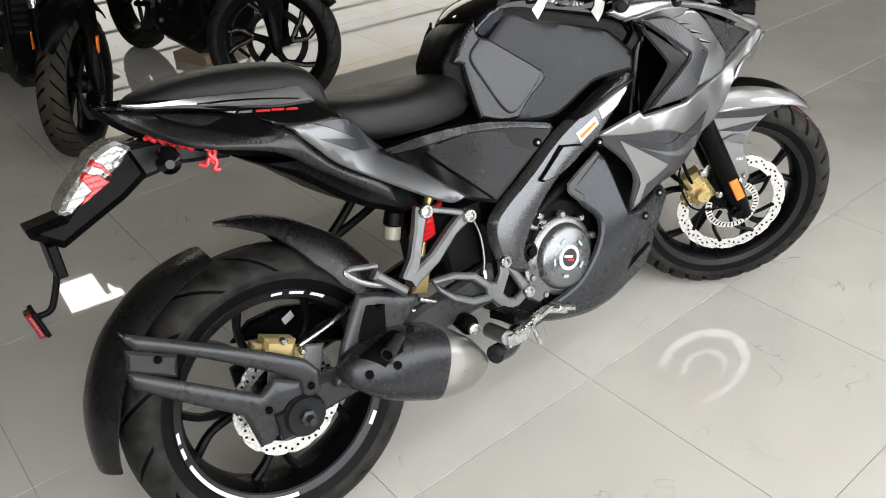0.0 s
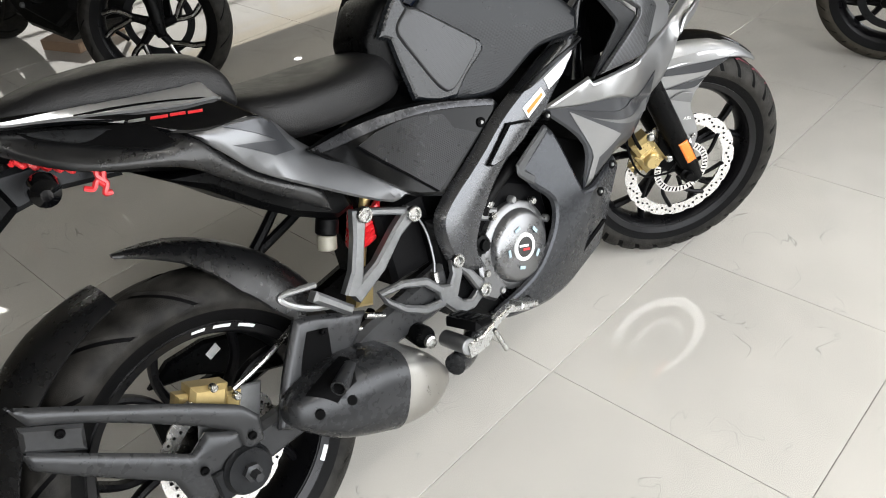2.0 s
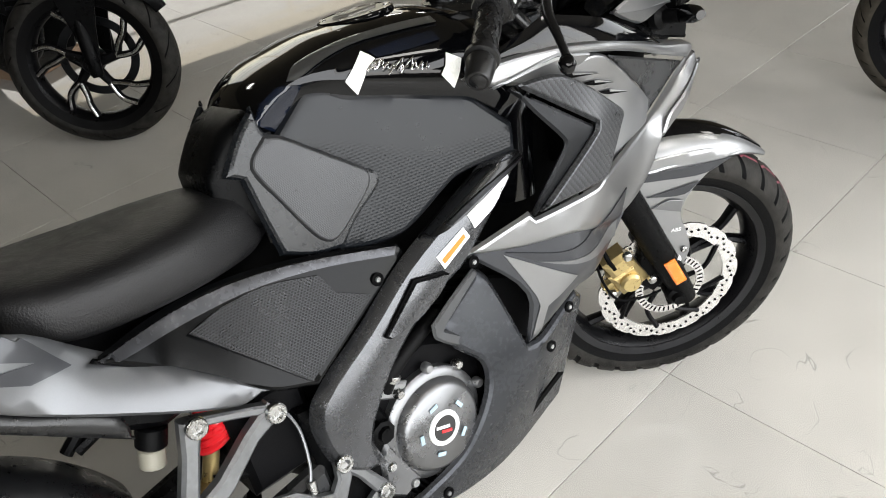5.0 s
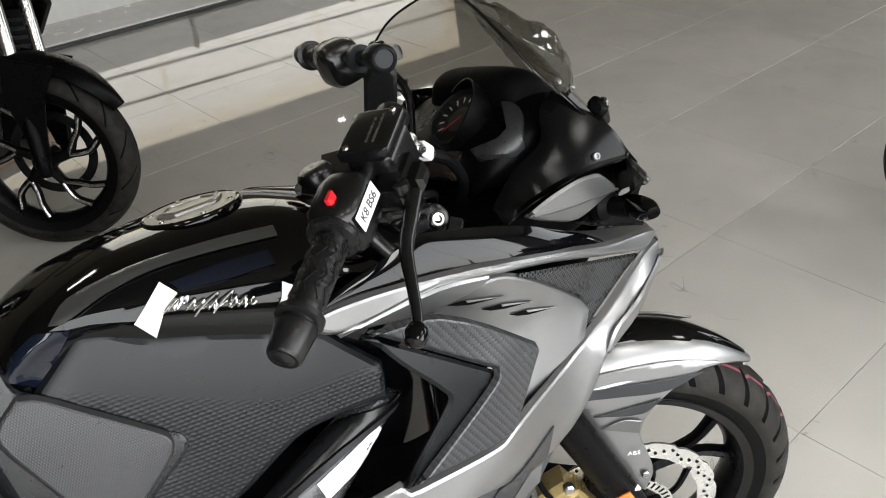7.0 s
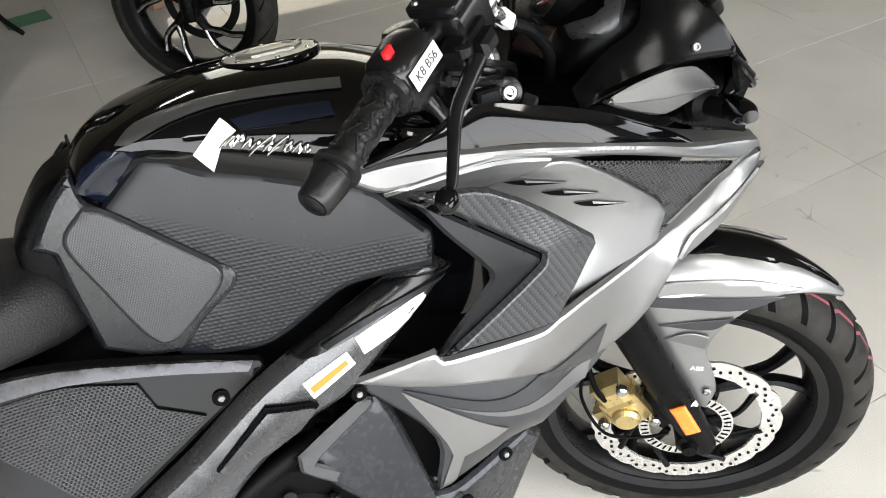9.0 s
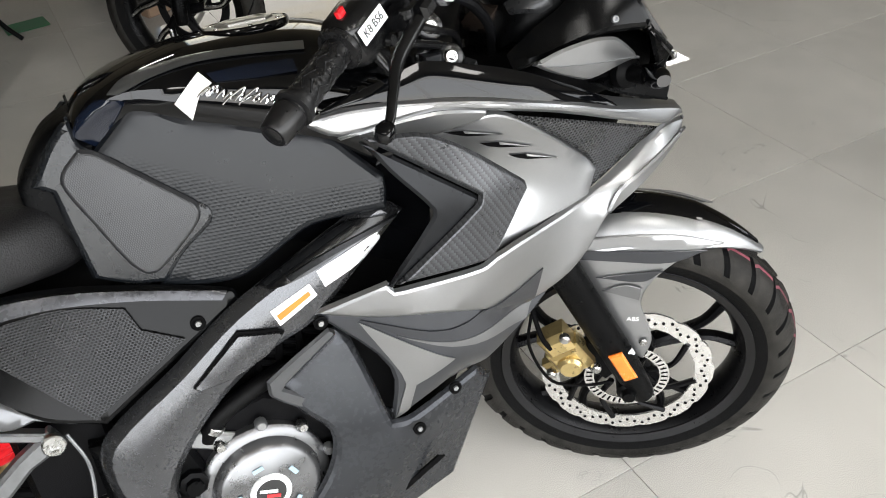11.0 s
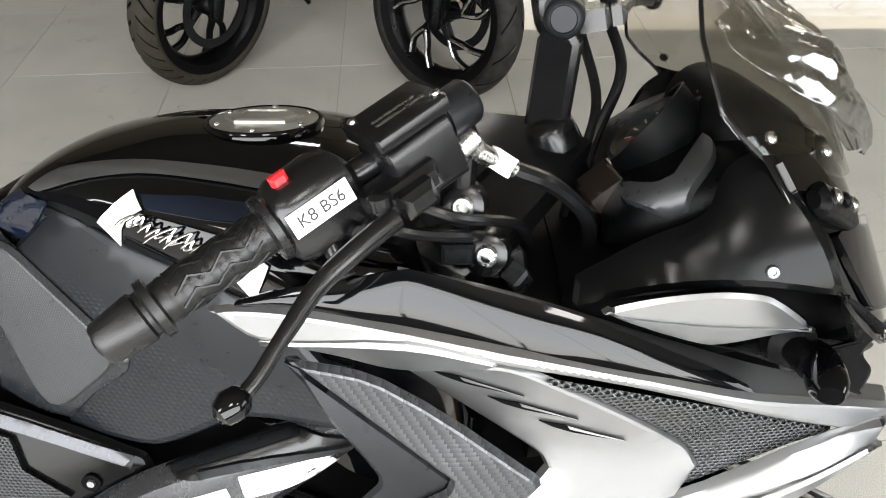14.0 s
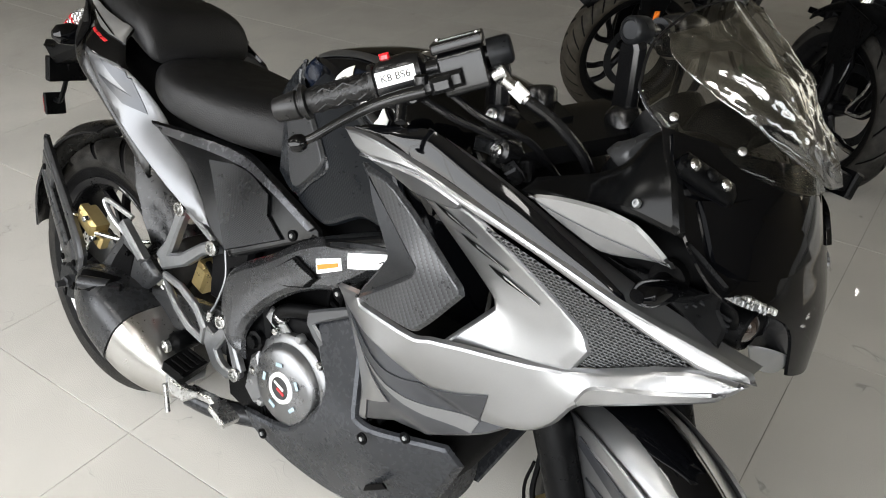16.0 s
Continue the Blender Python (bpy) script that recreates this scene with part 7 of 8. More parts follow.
P("cowl_fill", loft(dense([(1.12, 0.885, 0.80, 0.17, 3.5, 0.6), (1.2, 0.89, 0.79, 0.165, 3.5, 0.6), (1.28, 0.90, 0.79, 0.165, 3.5, 0.6), (1.345, 0.89, 0.80, 0.15, 3.5, 0.6), (1.40, 0.875, 0.80, 0.12, 3.5, 0.6)], 4)), M_DARK, "black tray inside the cowl")
bolt(bike, (1.273, -0.218, 0.921), (-0.2, -1, 0.3), 0.0055, M_ALUD)
for s in (-1, 1):
    ma, mb = Vector((1.300, s * 0.200, 0.972)), Vector((1.350, s * 0.152, 0.940))
    out = Vector((0.45, s * 0.62, 0.64)).normalized()
    mx = (mb - ma).normalized()
    mm = Matrix.Translation((ma + mb) / 2 + out * 0.004) @ Matrix((mx, out.cross(mx), out)).transposed().to_4x4()
    pad = P("mirror_base", moved(loft([(-0.040, 0.006, -0.006, 0.008, 2.6, 0.5), (-0.034, 0.013, -0.008, 0.015, 2.8, 0.5), (0.034, 0.013, -0.008, 0.015, 2.8, 0.5), (0.042, 0.006, -0.006, 0.008, 2.6, 0.5)], 24), mm), M_PLAST, "black oval mirror mount with bright studs")
    for k in (-0.022, 0.002, 0.023):
        P("mount_stud", moved(turned((k, 0.002 * (k > 0), 0.012), (k, 0.002 * (k > 0), 0.019), [(0, 0.0075), (0.004, 0.0075), (0.006, 0.0055), (0.007, 0.003)], 14), mm), M_STEEL if abs(k) > 0.01 else M_PLAST, parent=pad)
    on_surface("mirror_panel", smooth_outline([(1.276, s * 0.183, 0.996), (1.300, s * 0.150, 0.990), (1.315, s * 0.143, 0.989), (1.345, s * 0.137, 0.959), (1.365, s * 0.126, 0.941), (1.343, s * 0.166, 0.935), (1.316, s * 0.193, 0.940), (1.298, s * 0.200, 0.966)], 40, 3), [nose], M_GLOSS, 0.003, 0.003, 0.008, "raised black panel round the mirror mount")
    on_surface("brow_panel", smooth_outline([(1.325, s * 0.186, 0.935), (1.355, s * 0.147, 0.934), (1.375, s * 0.125, 0.918), (1.407, s * 0.060, 0.905), (1.425, s * 0.045, 0.872), (1.415, s * 0.10, 0.858), (1.392, s * 0.165, 0.862), (1.365, s * 0.196, 0.880)], 40, 3), [nose], M_GLOSS, 0.004, 0.003, 0.008, "stepped black panel over the headlamp")
    ia, ib = Vector((1.315, s * 0.17, 0.836)), Vector((1.322, s * 0.275, 0.833))
    ind = P("front_indicator", turned(ia, ia.lerp(ib, 0.45), [(0, 0.024), (0.012, 0.022), (0.02, 0.013), (0.047, 0.012)], 18), M_RUBBER, "black front indicator with a smoked lens")
    P("indicator_body", moved(loft(dense([(-0.026, 0.009, -0.006, 0.010, 2.3, 0.5), (-0.010, 0.016, -0.012, 0.016, 2.4, 0.5), (0.022, 0.016, -0.012, 0.015, 2.4, 0.5), (0.050, 0.009, -0.008, 0.008, 2.2, 0.5), (0.060, 0.004, -0.004, 0.004, 2, 0.5)], 3), 22), Matrix.Translation((1.322, s * 0.235, 0.834)) @ Matrix.Rotation(radians(s * -75), 4, "Z")), M_GLOSS, parent=ind)
P("mirror_stub", moved(join(block(-0.012, 0.05, -0.018, 0.018, -0.012, 0.014, 0.003), block(0.042, 0.058, -0.024, 0.024, -0.018, 0.020, 0.003)), pose(1.375, 0.135, 0.945, 0, 15, 62)), M_PLAST, "black square mirror bracket")
shell_ob = P("dash_shell", loft(dense([(1.165, 0.915, 0.885, 0.10, 3, 0.5), (1.19, 0.955, 0.885, 0.13, 3, 0.6), (1.24, 0.985, 0.885, 0.15, 3, 0.6), (1.29, 1.0, 0.89, 0.15, 3, 0.6), (1.34, 0.985, 0.90, 0.13, 3, 0.5), (1.385, 0.95, 0.90, 0.08, 3, 0.5)], 4)), M_PLAST, "matte black dash shell")
P("dash_hood", loft(dense([(1.245, 0.985, 0.93, 0.075, 4, 0.5), (1.262, 1.022, 0.93, 0.095, 4, 0.5), (1.295, 1.032, 0.93, 0.105, 4, 0.5), (1.335, 1.010, 0.93, 0.095, 4, 0.5)], 3)), M_DARK, "black hood behind the gauges")
gz = Vector((-0.62, -0.05, 0.78)).normalized()
gm = Matrix.Translation((1.222, -0.028, 0.972)) @ gz.to_track_quat("Z", "Y").to_matrix().to_4x4()
dash = P("tachometer", moved(turned((0, 0, -0.02), (0, 0, 0.018), [(0, 0.046), (0.030, 0.047), (0.038, 0.045), (0.038, 0.041), (0.030, 0.040), (0.029, 0)], 40), gm), M_PLASTG, "round analogue tachometer")
visor = []
for k in range(25):
    a = radians(-70 + 200 * k / 24)
    hgt = 0.020 + 0.022 * math.sin(math.pi * k / 24)
    c, d = math.cos(a), math.sin(a)
    visor.append([gm @ Vector((r * c, r * d, z)) for r, z in ((0.047, 0.0), (0.0475, hgt), (0.0500, hgt), (0.0510, 0.0))])
P("gauge_visor", rings(visor), M_PLAST, "deep black visor round the gauge", parent=dash)
M_DIAL = material("dark_dial_face", (0.05, 0.047, 0.038), 0.4)
P("dial_face", moved(turned((0, 0, 0.0085), (0, 0, 0.0095), [(0, 0.0395), (0.001, 0.0395)], 36), gm), M_DIAL, parent=dash)
for k in range(13):
    a = radians(215 - 22 * k)
    P("dial_tick", moved(moved(block(-0.0045, 0.0045, -0.001, 0.001, 0, 0.0006, 0.0002), Matrix.Rotation(a, 4, "Z") @ Matrix.Translation((0.032, 0, 0.0098))), gm), M_REDPRINT if k > 9 else M_PAPER, parent=dash)
P("needle", moved(moved(block(-0.006, 0.03, -0.0012, 0.0012, 0.011, 0.0118, 0.0003), Matrix.Rotation(radians(228), 4, "Z")), gm), M_REDPRINT, parent=dash)
gl = P("dial_glass", moved(turned((0, 0, 0.016), (0, 0, 0.0175), [(0, 0.041), (0.0015, 0.041)], 36), gm), M_CLEAR, parent=dash)
gl.visible_shadow = False
P("lcd_panel", moved(block(-0.03, 0.035, -0.088, -0.044, -0.01, 0.006, 0.004), gm), M_SMOKED, "dark digital display", parent=dash)
trim = on_surface("dash_trim", smooth_outline([(1.252, -0.083, 0.988), (1.255, -0.101, 0.987), (1.247, -0.128, 0.977), (1.223, -0.147, 0.945), (1.205, -0.140, 0.937), (1.181, -0.107, 0.936), (1.184, -0.088, 0.944), (1.205, -0.120, 0.952), (1.220, -0.125, 0.963), (1.236, -0.105, 0.978)], 50, 3), [shell_ob], M_ARM, 0.006, 0.005, 0.006, "grey bracket round the display")
for k in (0, 1):
    P("dash_knob", moved(turned((0.006 - 0.014 * k, 0.052 + 0.008 * k, 0.0), (0.006 - 0.014 * k, 0.052 + 0.008 * k, 0.012), [(0, 0.006), (0.010, 0.006), (0.012, 0.004)], 12), gm), M_PLASTG, parent=dash)

SC_E = curve([(0, 1.274, -0.178, 0.994), (0.2, 1.245, -0.187, 1.020), (0.35, 1.229, -0.186, 1.038), (0.6, 1.220, -0.166, 1.072), (0.75, 1.218, -0.147, 1.090), (0.9, 1.226, -0.100, 1.122), (1, 1.242, -0.045, 1.140)])
SC_C = curve([(0, 1.412, 0, 0.945), (0.25, 1.385, 0, 1.0), (0.5, 1.345, 0, 1.052), (0.75, 1.298, 0, 1.10), (1, 1.246, 0, 1.144)])


def screen_at(u, v, lift=0.0):
    e, c, s = SC_E(v), SC_C(v), 2 * u - 1
    k = abs(s) ** 2.0
    return Vector((c.x + (e.x - c.x) * k + lift, -e.y * s, c.z + (e.z - c.z) * k + lift))


screen = P("windscreen", grid_sheet(lambda u, v: screen_at(u, v), 36, 28, 0.003, (-0.7, 0, -0.7)), M_SCREEN, "smoked clear windscreen", smooth=60)
screen.visible_shadow = False
edge = [screen_at(0, v / 14) for v in range(15)] + [screen_at(u / 8, 1) for u in range(1, 8)] + [screen_at(1, 1 - v / 14) for v in range(15)]
P("screen_edge", tube(edge, 0.0019, 6, 2), M_SATIN, "dark polished rim of the windscreen", parent=screen)
for u, v in ((0.03, 0.16), (0.16, 0.10), (0.97, 0.16), (0.84, 0.10)):
    q = screen_at(u, v, 0.004)
    P("screen_bolt", turned(q, q + Vector((0.004, (-1 if u < 0.5 else 1) * 0.006, 0.004)), [(0, 0.0052), (0.003, 0.0052), (0.0045, 0.003)], 12), M_STEEL, parent=screen)
random.seed(5)


def film_at(u, v):
    """A loose sheet hung from the upper corner of the screen, bunched towards the nose."""
    k = [0, 0.3, 0.6, 0.85, 1]
    lu, lv = np.interp(v, k, [0.01, 0.06, 0.16, 0.26, 0.46]), np.interp(v, k, [0.76, 0.50, 0.28, 0.14, -0.04])
    ru, rv = np.interp(v, k, [0.50, 0.56, 0.60, 0.60, 0.50]), np.interp(v, k, [1.0, 0.72, 0.44, 0.20, -0.02])
    p = screen_at(lu + (ru - lu) * u, max(-0.05, min(1, lv + (rv - lv) * u)), 0.005)
    fold = abs(noise.noise(Vector((u * 6 - v * 2, v * 2.2, 4.1))))
    w = 0.008 * noise.noise(Vector((u * 4, v * 4, 1.3))) + 0.010 * fold + 0.003 * abs(noise.noise(Vector((u * 16 + v * 9, v * 10, 7.7))))
    lift = 0.022 * math.sin(math.pi * min(1, v * 0.8)) * math.sin(math.pi * min(1, 0.15 + u * 0.85))
    return p + Vector((0.8, -0.2, 0.6)) * (w + lift)


film = P("protective_film", grid_sheet(film_at, 60, 70, 0.0006, (0.7, 0, 0.7)), M_FILM, "crumpled clear protective plastic film", parent=screen, smooth=180)
film.visible_shadow = False

# ---- the other motorcycles in the showroom ----
M_FORK = material("bright_fork_tube", (0.62, 0.62, 0.61), 0.22, 1.0, 0.0, 0.05, 100)
M_BAG = material("milky_plastic_bag", (0.62, 0.62, 0.62), 0.3, 0.0, 0.0, 0.08, 30, 0.8, 60)
M_BOX = material("brown_cardboard", (0.30, 0.20, 0.13), 0.75, 0.0, 0.0, 0.1, 30, 0.2, 300)


def y_wheel(parent, m, label, bright, half=0.055, outer=0.297):
    """A cast wheel with split, swept spokes whose edges are machined bright."""
    hub = solid("front_wheel", *turned((0, -0.05, 0), (0, 0.05, 0), [(0, 0.026), (0.012, 0.036), (0.05, 0.04), (0.088, 0.036), (0.1, 0.026)], 24), M_RIM, parent, m, label)
    tyre(hub, None, outer, 0.213, half, "black rubber tyre with swept tread cuts", False, not bright)
    ring_profile(hub, "rim", [(0.226, -0.036), (0.229, -0.042), (0.222, -0.045), (0.206, -0.036), (0.196, -0.016), (0.193, 0), (0.196, 0.016), (0.206, 0.036), (0.222, 0.045), (0.229, 0.042), (0.226, 0.036), (0.212, 0)], M_RIM, None)
    for i in range(5):
        a = 72 * i + 10
        for s, e in ((0, 34), (1, 8)):
            pts = [(r * math.cos(radians(a + d)), -0.018, r * math.sin(radians(a + d))) for r, d in ((0.03, 0), (0.09, 6 if s else 10), (0.125, 4 if s else 26), (0.16, 6 if s else 32), (0.2, e + 6))]
            sp = solid("spoke", *[[(q.x, q.y * 1.0, q.z) for q in v] if k == 0 else v for k, v in enumerate(tube(pts, [0.020, 0.014, 0.012, 0.012, 0.013], 8, 4))], M_RIM, hub)
            if bright:
                solid("machined_edge", *tube([(x, y - 0.010, z) for x, y, z in pts[1:]], 0.0058, 6, 4), M_STEEL, sp)
    disc_rotor_plain(hub, 0.055)
    return hub


def disc_rotor_plain(parent, y):
    ring_profile(parent, "brake_disc", [(0.142, y), (0.112, y), (0.112, y + 0.004), (0.142, y + 0.004)], M_PLASTG, None, "", 64)


def street_bike(at, heading, steer, lean, label, bright, orange=False):
    ob = thing("street_motorcycle", Matrix.Translation(at) @ Matrix.Rotation(radians(heading), 4, "Z") @ Matrix.Rotation(radians(lean), 4, "X"), label, "motorcycle", "other motorcycles in the showroom")
    ob_axle = Vector((0, 0, 0.297))
    turn = Matrix.Rotation(radians(steer), 4, "Z")
    y_wheel(ob, turn @ Matrix.Translation(ob_axle), "black cast front wheel", bright)
    up = Vector((-0.34, 0, 0.940))
    for s in (-1, 1):
        foot = turn @ (ob_axle + Vector((0.03, s * 0.095, 0))) - up * 0.03
        sl = solid("fork_slider", *turned(foot, foot + up * 0.32, [(0, 0.016), (0.01, 0.022), (0.1, 0.026), (0.3, 0.028), (0.32, 0.026)], 16), M_PLAST, ob)
        solid("fork_tube", *rod(foot + up * 0.3, foot + up * 0.62, 0.021 if bright else 0.018, 16), M_FORK, sl)
        if orange:
            solid("side_reflector", *moved(moved(block(-0.012, 0.012, -0.004, 0.004, -0.035, 0.035, 0.003), Matrix.Translation(foot + up * 0.20) @ turn @ Matrix.Translation((0, s * 0.03, 0))), Matrix()), M_ORANGE, sl)
    # mudguard
    secs = []
    for a in np.linspace(radians(36), radians(132), 26):
        t = (a - radians(36)) / radians(96)
        w, r = 0.02 + 0.05 * min(1, t * 4), 0.338 + 0.012 * math.sin(t * math.pi)
        row = [(s * w, r - 0.035 * abs(s) ** 3) for s in np.linspace(-1, 1, 9)]
        secs.append([turn @ Vector((q * math.cos(a), y, 0.297 + q * math.sin(a))) for y, q in row] + [turn @ Vector(((q - 0.004) * math.cos(a), y * 0.95, 0.297 + (q - 0.004) * math.sin(a))) for y, q in row[::-1]])
    guard = solid("front_mudguard", *rings(secs), M_PLAST, ob, None, "matte black front mudguard")
    for s in (-1, 1):
        solid("mudguard_stay", *moved(prism([(0.10, 0.62), (-0.06, 0.64), (-0.07, 0.52), (0.005, 0.32), (0.045, 0.31), (0.05, 0.44), (0.06, 0.53)], s * 0.075 - 0.006, s * 0.075 + 0.006, 0.003), turn), M_PLAST, guard)
    # frame, engine, tank and rear
    solid("radiator", *block(-0.36, -0.30, -0.15, 0.15, 0.42, 0.72, 0.01), M_ENGINE, ob)
    for i in range(9):
        solid("radiator_fin", *block(-0.302, -0.297, -0.14, 0.14, 0.44 + i * 0.03, 0.452 + i * 0.03, 0.001), M_PLASTG, ob)
    solid("engine", *prism([(-0.34, 0.30), (-0.36, 0.55), (-0.5, 0.66), (-0.8, 0.62), (-0.88, 0.42), (-0.8, 0.24), (-0.5, 0.2)], -0.15, 0.15, 0.03), M_ENGINE, ob)
    for s in (-1, 1):
        solid("engine_cover", *turned((-0.62, s * 0.14, 0.40), (-0.62, s * 0.19, 0.40), [(0, 0.10), (0.025, 0.095), (0.035, 0.085), (0.037, 0.05), (0.030, 0.046), (0.034, 0)], 26), M_ENGINE, ob)
    rnd = random.Random(int(abs(heading) * 7 + 3))
    for i in range(16):
        s = -1 if i % 2 else 1
        x, z = rnd.uniform(-0.84, -0.38), rnd.uniform(0.26, 0.66)
        solid("case_bolt", *turned((x, s * 0.148, z), (x, s * 0.168, z), [(0, 0.013), (0.012, 0.013), (0.018, 0.008)], 10), M_STEEL if i % 3 == 0 else M_ALUD, ob)
    for i in range(9):
        s = -1 if i % 2 else 1
        x, z = rnd.uniform(-0.75, -0.42), rnd.uniform(0.45, 0.72)
        solid("hose", *tube([(x, s * 0.13, z), (x + rnd.uniform(-0.08, 0.08), s * 0.165, z - 0.07), (x + rnd.uniform(-0.14, 0.14), s * 0.15, z - rnd.uniform(0.12, 0.22))], rnd.uniform(0.005, 0.012), 8, 5), M_PLAST if i % 3 else M_ALUD, ob)
    for i in range(8):
        solid("cooling_fin", *block(-0.56, -0.40, -0.155, 0.155, 0.50 + i * 0.02, 0.508 + i * 0.02, 0.002), M_PLASTG, ob)
    for s in (-1, 1):
        solid("footrest_plate", *strip([(-0.95, 0.52), (-0.88, 0.42), (-0.80, 0.34)], [0.05, 0.035, 0.04], s * 0.17 - 0.008, s * 0.17 + 0.008, 0.003), M_ALU, ob)
        solid("footrest", *rod((-0.82, s * 0.17, 0.34), (-0.80, s * 0.26, 0.35), 0.013, 12), M_PLAST, ob)
        solid("tank_shroud", *prism([(-0.30, 0.86), (-0.22, 0.74), (-0.34, 0.62), (-0.52, 0.70), (-0.50, 0.84)], s * 0.17 - 0.012, s * 0.17 + 0.012, 0.006), M_SATIN, ob)
    solid("exhaust_header", *tube([(-0.36, -0.04, 0.55), (-0.28, -0.05, 0.45), (-0.32, -0.05, 0.28), (-0.5, -0.06, 0.2), (-0.9, -0.1, 0.22)], 0.022, 10, 6), M_HEAT, ob)
    solid("under_cover", *prism([(-0.30, 0.62), (-0.34, 0.26), (-0.48, 0.16), (-0.80, 0.17), (-1.02, 0.30), (-1.05, 0.62), (-0.80, 0.78), (-0.40, 0.78)], -0.135, 0.135, 0.03), M_PLAST, ob)
    solid("rear_cowl", *prism([(-0.95, 0.60), (-1.10, 0.42), (-1.30, 0.62), (-1.62, 0.84), (-1.40, 0.88), (-1.0, 0.78)], -0.10, 0.10, 0.02), M_PLAST, ob)
    solid("fuel_tank", *loft(dense([(-0.36, 0.90, 0.80, 0.08, 2.4, 0.4), (-0.45, 0.99, 0.76, 0.14, 2.4, 0.4), (-0.62, 1.02, 0.74, 0.15, 2.4, 0.4), (-0.78, 0.93, 0.74, 0.12, 2.4, 0.4), (-0.86, 0.85, 0.76, 0.08, 2.4, 0.4)], 4)), M_GLOSS, ob)
    solid("seat", *loft(dense([(-0.82, 0.84, 0.76, 0.09, 2.6, 0.4), (-1.0, 0.82, 0.75, 0.14, 2.6, 0.4), (-1.2, 0.86, 0.79, 0.13, 2.6, 0.4), (-1.5, 0.92, 0.86, 0.06, 2.6, 0.4)], 4)), M_SEAT, ob)
    hd = solid("headlamp", *moved(loft(dense([(-0.05, 0.06, -0.05, 0.04, 2.4, 0.5), (0.0, 0.085, -0.085, 0.085, 2.5, 0.5), (0.06, 0.08, -0.09, 0.08, 2.5, 0.5), (0.09, 0.05, -0.06, 0.05, 2.4, 0.5)], 3)), turn @ pose(-0.20, 0, 0.88, 0, 15, 0)), M_PLAST, ob, None, "dark headlamp unit")
    lens = solid("headlamp_lens", *moved(turned((0.085, 0, -0.01), (0.105, 0, -0.012), [(0, 0.055), (0.012, 0.045), (0.02, 0.0)], 22), turn @ pose(-0.20, 0, 0.88, 0, 15, 0)), M_CHROME, hd)
    solid("handlebar", *moved(tube([(-0.36, -0.36, 0.98), (-0.30, -0.2, 1.02), (-0.27, 0, 1.0), (-0.30, 0.2, 1.02), (-0.36, 0.36, 0.98)], 0.012, 9, 5), turn), M_PLAST, ob)
    solid("steering_head", *moved(rod((-0.20, 0, 0.70), (-0.27, 0, 0.98), 0.035, 14), turn), M_PLAST, ob)
    rear = solid("rear_wheel", *turned((-1.35, -0.05, 0.31), (-1.35, 0.05, 0.31), [(0, 0.03), (0.1, 0.03)], 18), M_RIM, ob)
    tyre(rear, Matrix.Translation((-1.35, 0, 0.305)), 0.305, 0.213, 0.065, "", False)
    ring_profile(rear, "rim", [(0.226, -0.05), (0.206, -0.05), (0.196, 0), (0.206, 0.05), (0.226, 0.05), (0.212, 0)], M_RIM, Matrix.Translation((-1.35, 0, 0.305)), "", 64)
    for i in range(5):
        a = math.radians(72 * i)
        solid("spoke", *tube([(-1.35, 0, 0.305), (-1.35 + 0.2 * math.cos(a), 0, 0.305 + 0.2 * math.sin(a))], 0.012, 8), M_RIM, rear)
    for s in (-1, 1):
        solid("swingarm", *prism([(-1.40, 0.28), (-0.82, 0.36), (-0.82, 0.44), (-1.40, 0.34)], s * 0.115 - 0.015, s * 0.115 + 0.015, 0.008), M_PLAST, ob)
    solid("side_stand", *tube([(-0.75, 0.12, 0.28), (-0.72, 0.22, 0.13), (-0.70, 0.30, 0.30 * math.tan(radians(-lean)) + 0.006)], [0.012, 0.011, 0.010], 9, 5), M_PLAST, ob)
    return ob


street_bike((0.95, 2.06, 0), -82, 45, -9, "black street motorcycle with bright fork tubes on its side stand", True)
street_bike((0.12, 2.16, 0), -88, -36, -9, "black street motorcycle with orange fork reflectors on its side stand", False, True)
covered = street_bike((3.05, 0.0, 0), 96, 12, -9, "black motorcycle with a milky plastic bag over its wheel", False)


def bag_at(u, v):
    w = 0.012 * noise.noise(Vector((u * 6, v * 6, 2.0))) + 0.006 * noise.noise(Vector((u * 15, v * 15, 7.0)))
    return Vector((-0.34 + (0.44 - 0.10 * v) * u, 0.10 + w + 0.03 * v, 0.35 + 0.40 * v + 0.02 * u))


solid("plastic_bag", *grid_sheet(bag_at, 26, 20, 0.002, (0, 1, 0)), M_BAG, covered, None, "milky crumpled plastic bag", smooth=180)
mat_ob = tagged(solid("floor_mat", *moved(block(-0.09, 0.09, -0.06, 0.06, 0.001, 0.005, 0.001), pose(0.42, 3.03, 0, 0, 0, 12)), M_GREEN), "small green mat under a side stand on the floor", "mat")
tagged(solid("cardboard_box", *moved(block(-0.16, 0.16, -0.12, 0.12, 0.001, 0.05, 0.006), pose(1.02, 3.0, 0, 0, 0, 25)), M_BOX), "plain brown cardboard box lying on the floor", "box")

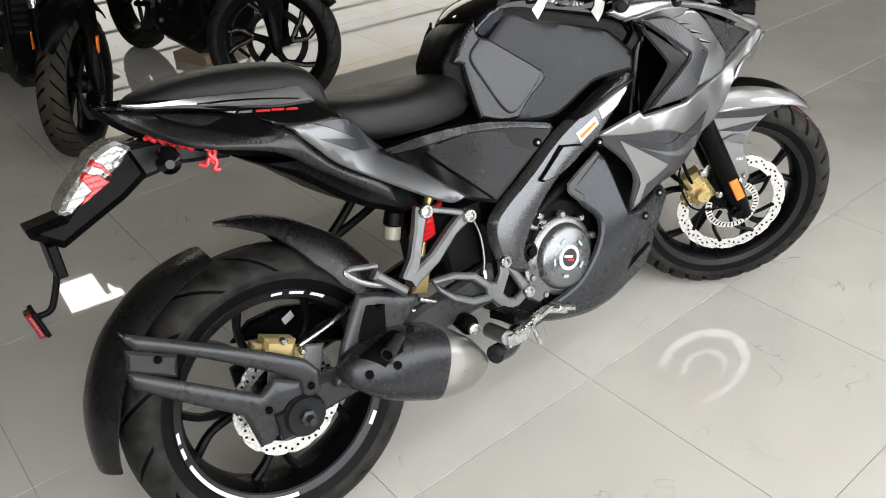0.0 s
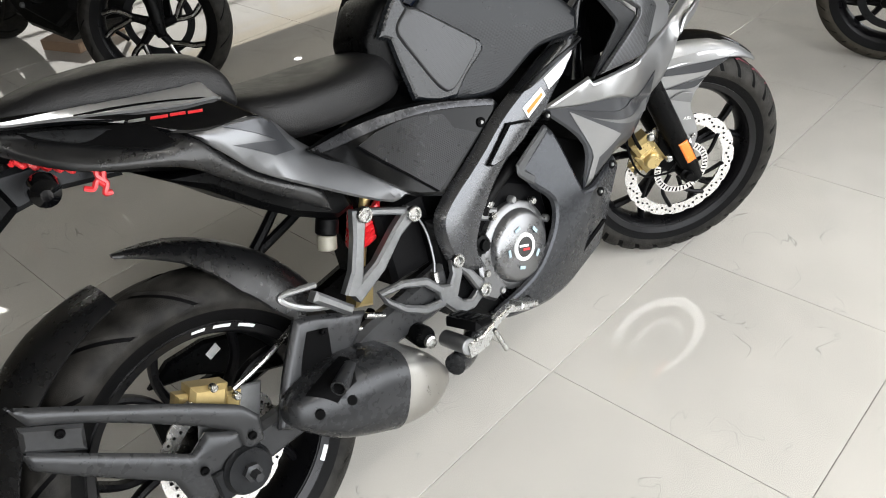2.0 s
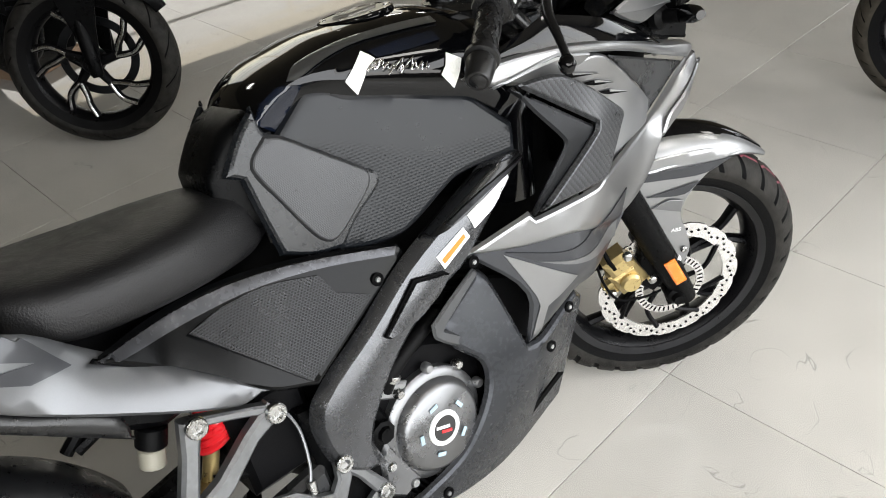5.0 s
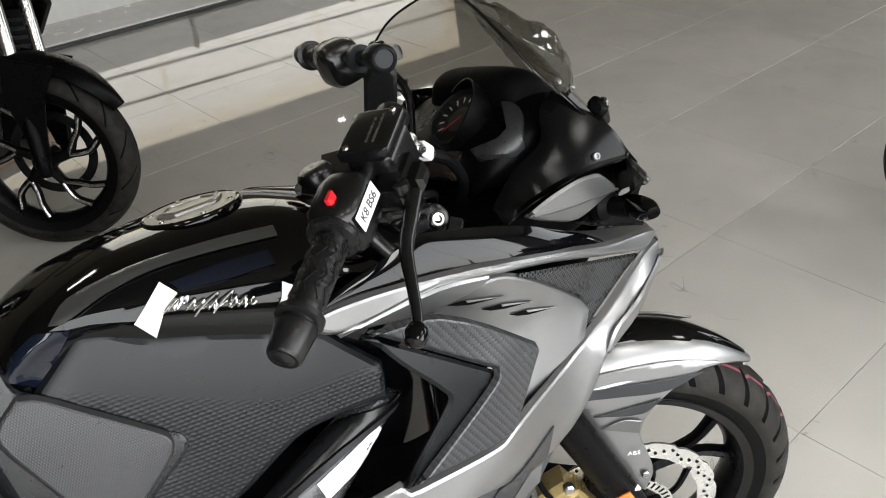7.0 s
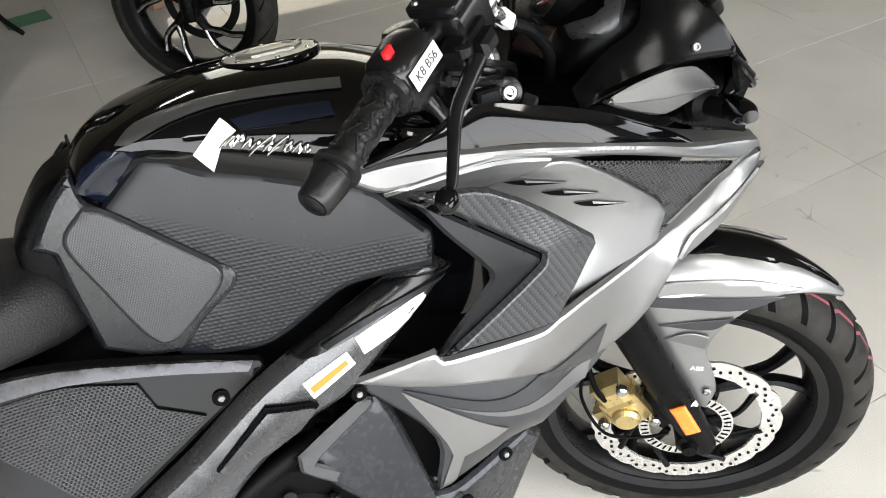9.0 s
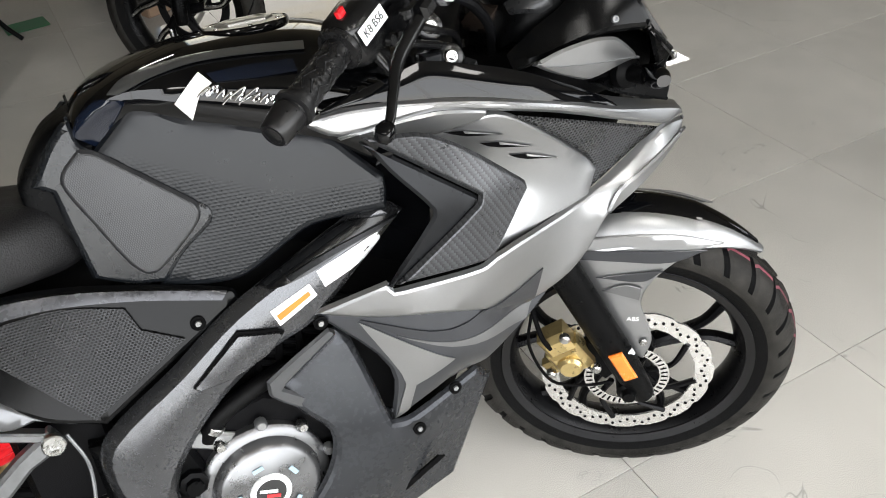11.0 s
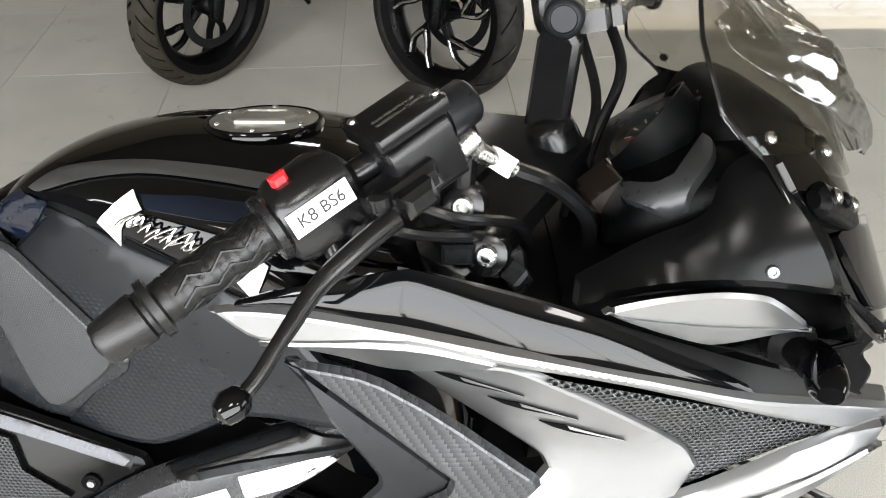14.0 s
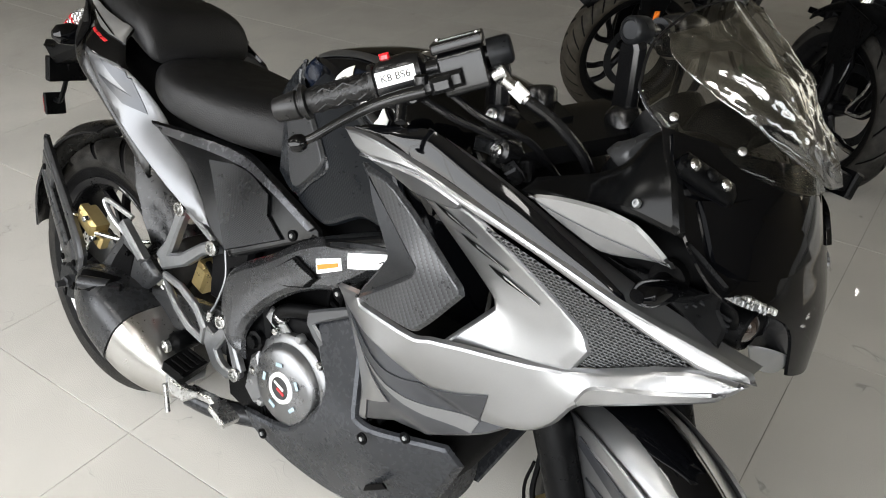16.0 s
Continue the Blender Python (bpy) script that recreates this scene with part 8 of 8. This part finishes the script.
# glazed partition with a white marble threshold along the back of the bay
wall_m = pose(2.0, 4.32, 0, 0, 0, 4)
M_MARBLE = material("white_marble", (0.70, 0.69, 0.66), 0.25, 0.0, 0.0, 0.06, 12, 0.0, 100, 0.05)
part_ob = thing("partition", wall_m, "glazed partition on a white marble threshold", "partition")
part_ob["kind"] = "structure"
solid("threshold", *block(-0.75, 6.0, 0.0, 0.42, 0.0015, 0.03, 0.004), M_MARBLE, part_ob, smooth=0)
solid("track", *block(-0.75, 6.0, -0.035, -0.002, 0.001, 0.02, 0.003), M_FRAME, part_ob, smooth=0)
for i in range(5):
    x = -0.08 + i * 1.35
    solid("kick_panel", *block(x - 0.66, x + 0.66, 0.42, 0.46, 0.03, 0.34, 0.004), M_MARBLE, part_ob, smooth=0)
    solid("pull_handle", *block(x + 0.45, x + 0.62, -0.05, -0.036, 0.006, 0.022, 0.004), M_FRAME, part_ob, smooth=0)
    solid("stile", *block(x - 0.685, x - 0.665, 0.41, 0.47, 0.03, 0.36, 0.003), M_FRAME, part_ob, smooth=0)

# ---- floor tiles ----
TILE, TURN = 0.61, 4.0
tile_verts, tile_faces = block(-TILE / 2 + 0.0009, TILE / 2 - 0.0009, -TILE / 2 + 0.0009, TILE / 2 - 0.0009, -0.012, 0.0, 0.0006)
tile_mesh = None
rows_in, rows_out = [], []
for i in range(-14, 15):
    for j in range(-12, 17):
        c = pose(0.77, -0.16, 0, 0, 0, TURN) @ Vector(((i + 0.5) * TILE, (j + 0.5) * TILE, 0))
        if not (X0 - 0.2 < c.x < X1 + 0.2 and Y0 - 0.2 < c.y < Y1 + 0.2):
            continue
        (rows_in if -1.6 < c.x < 5.2 and -2.0 < c.y < 5.4 else rows_out).append(c)
for c in rows_in:
    if tile_mesh is None:
        ob = solid("tile", tile_verts, tile_faces, M_TILE, floor, smooth=0)
        tile_mesh = ob.data
    else:
        ob = new("tile", tile_mesh)
        ob.parent = floor
    ob.matrix_basis = pose(c.x, c.y, 0, 0, 0, TURN)
far = join(*[moved((tile_verts, tile_faces), pose(c.x, c.y, 0, 0, 0, TURN)) for c in rows_out])
tagged(solid("far_tiles", *far, M_TILE, floor, smooth=0), kind="stuff")
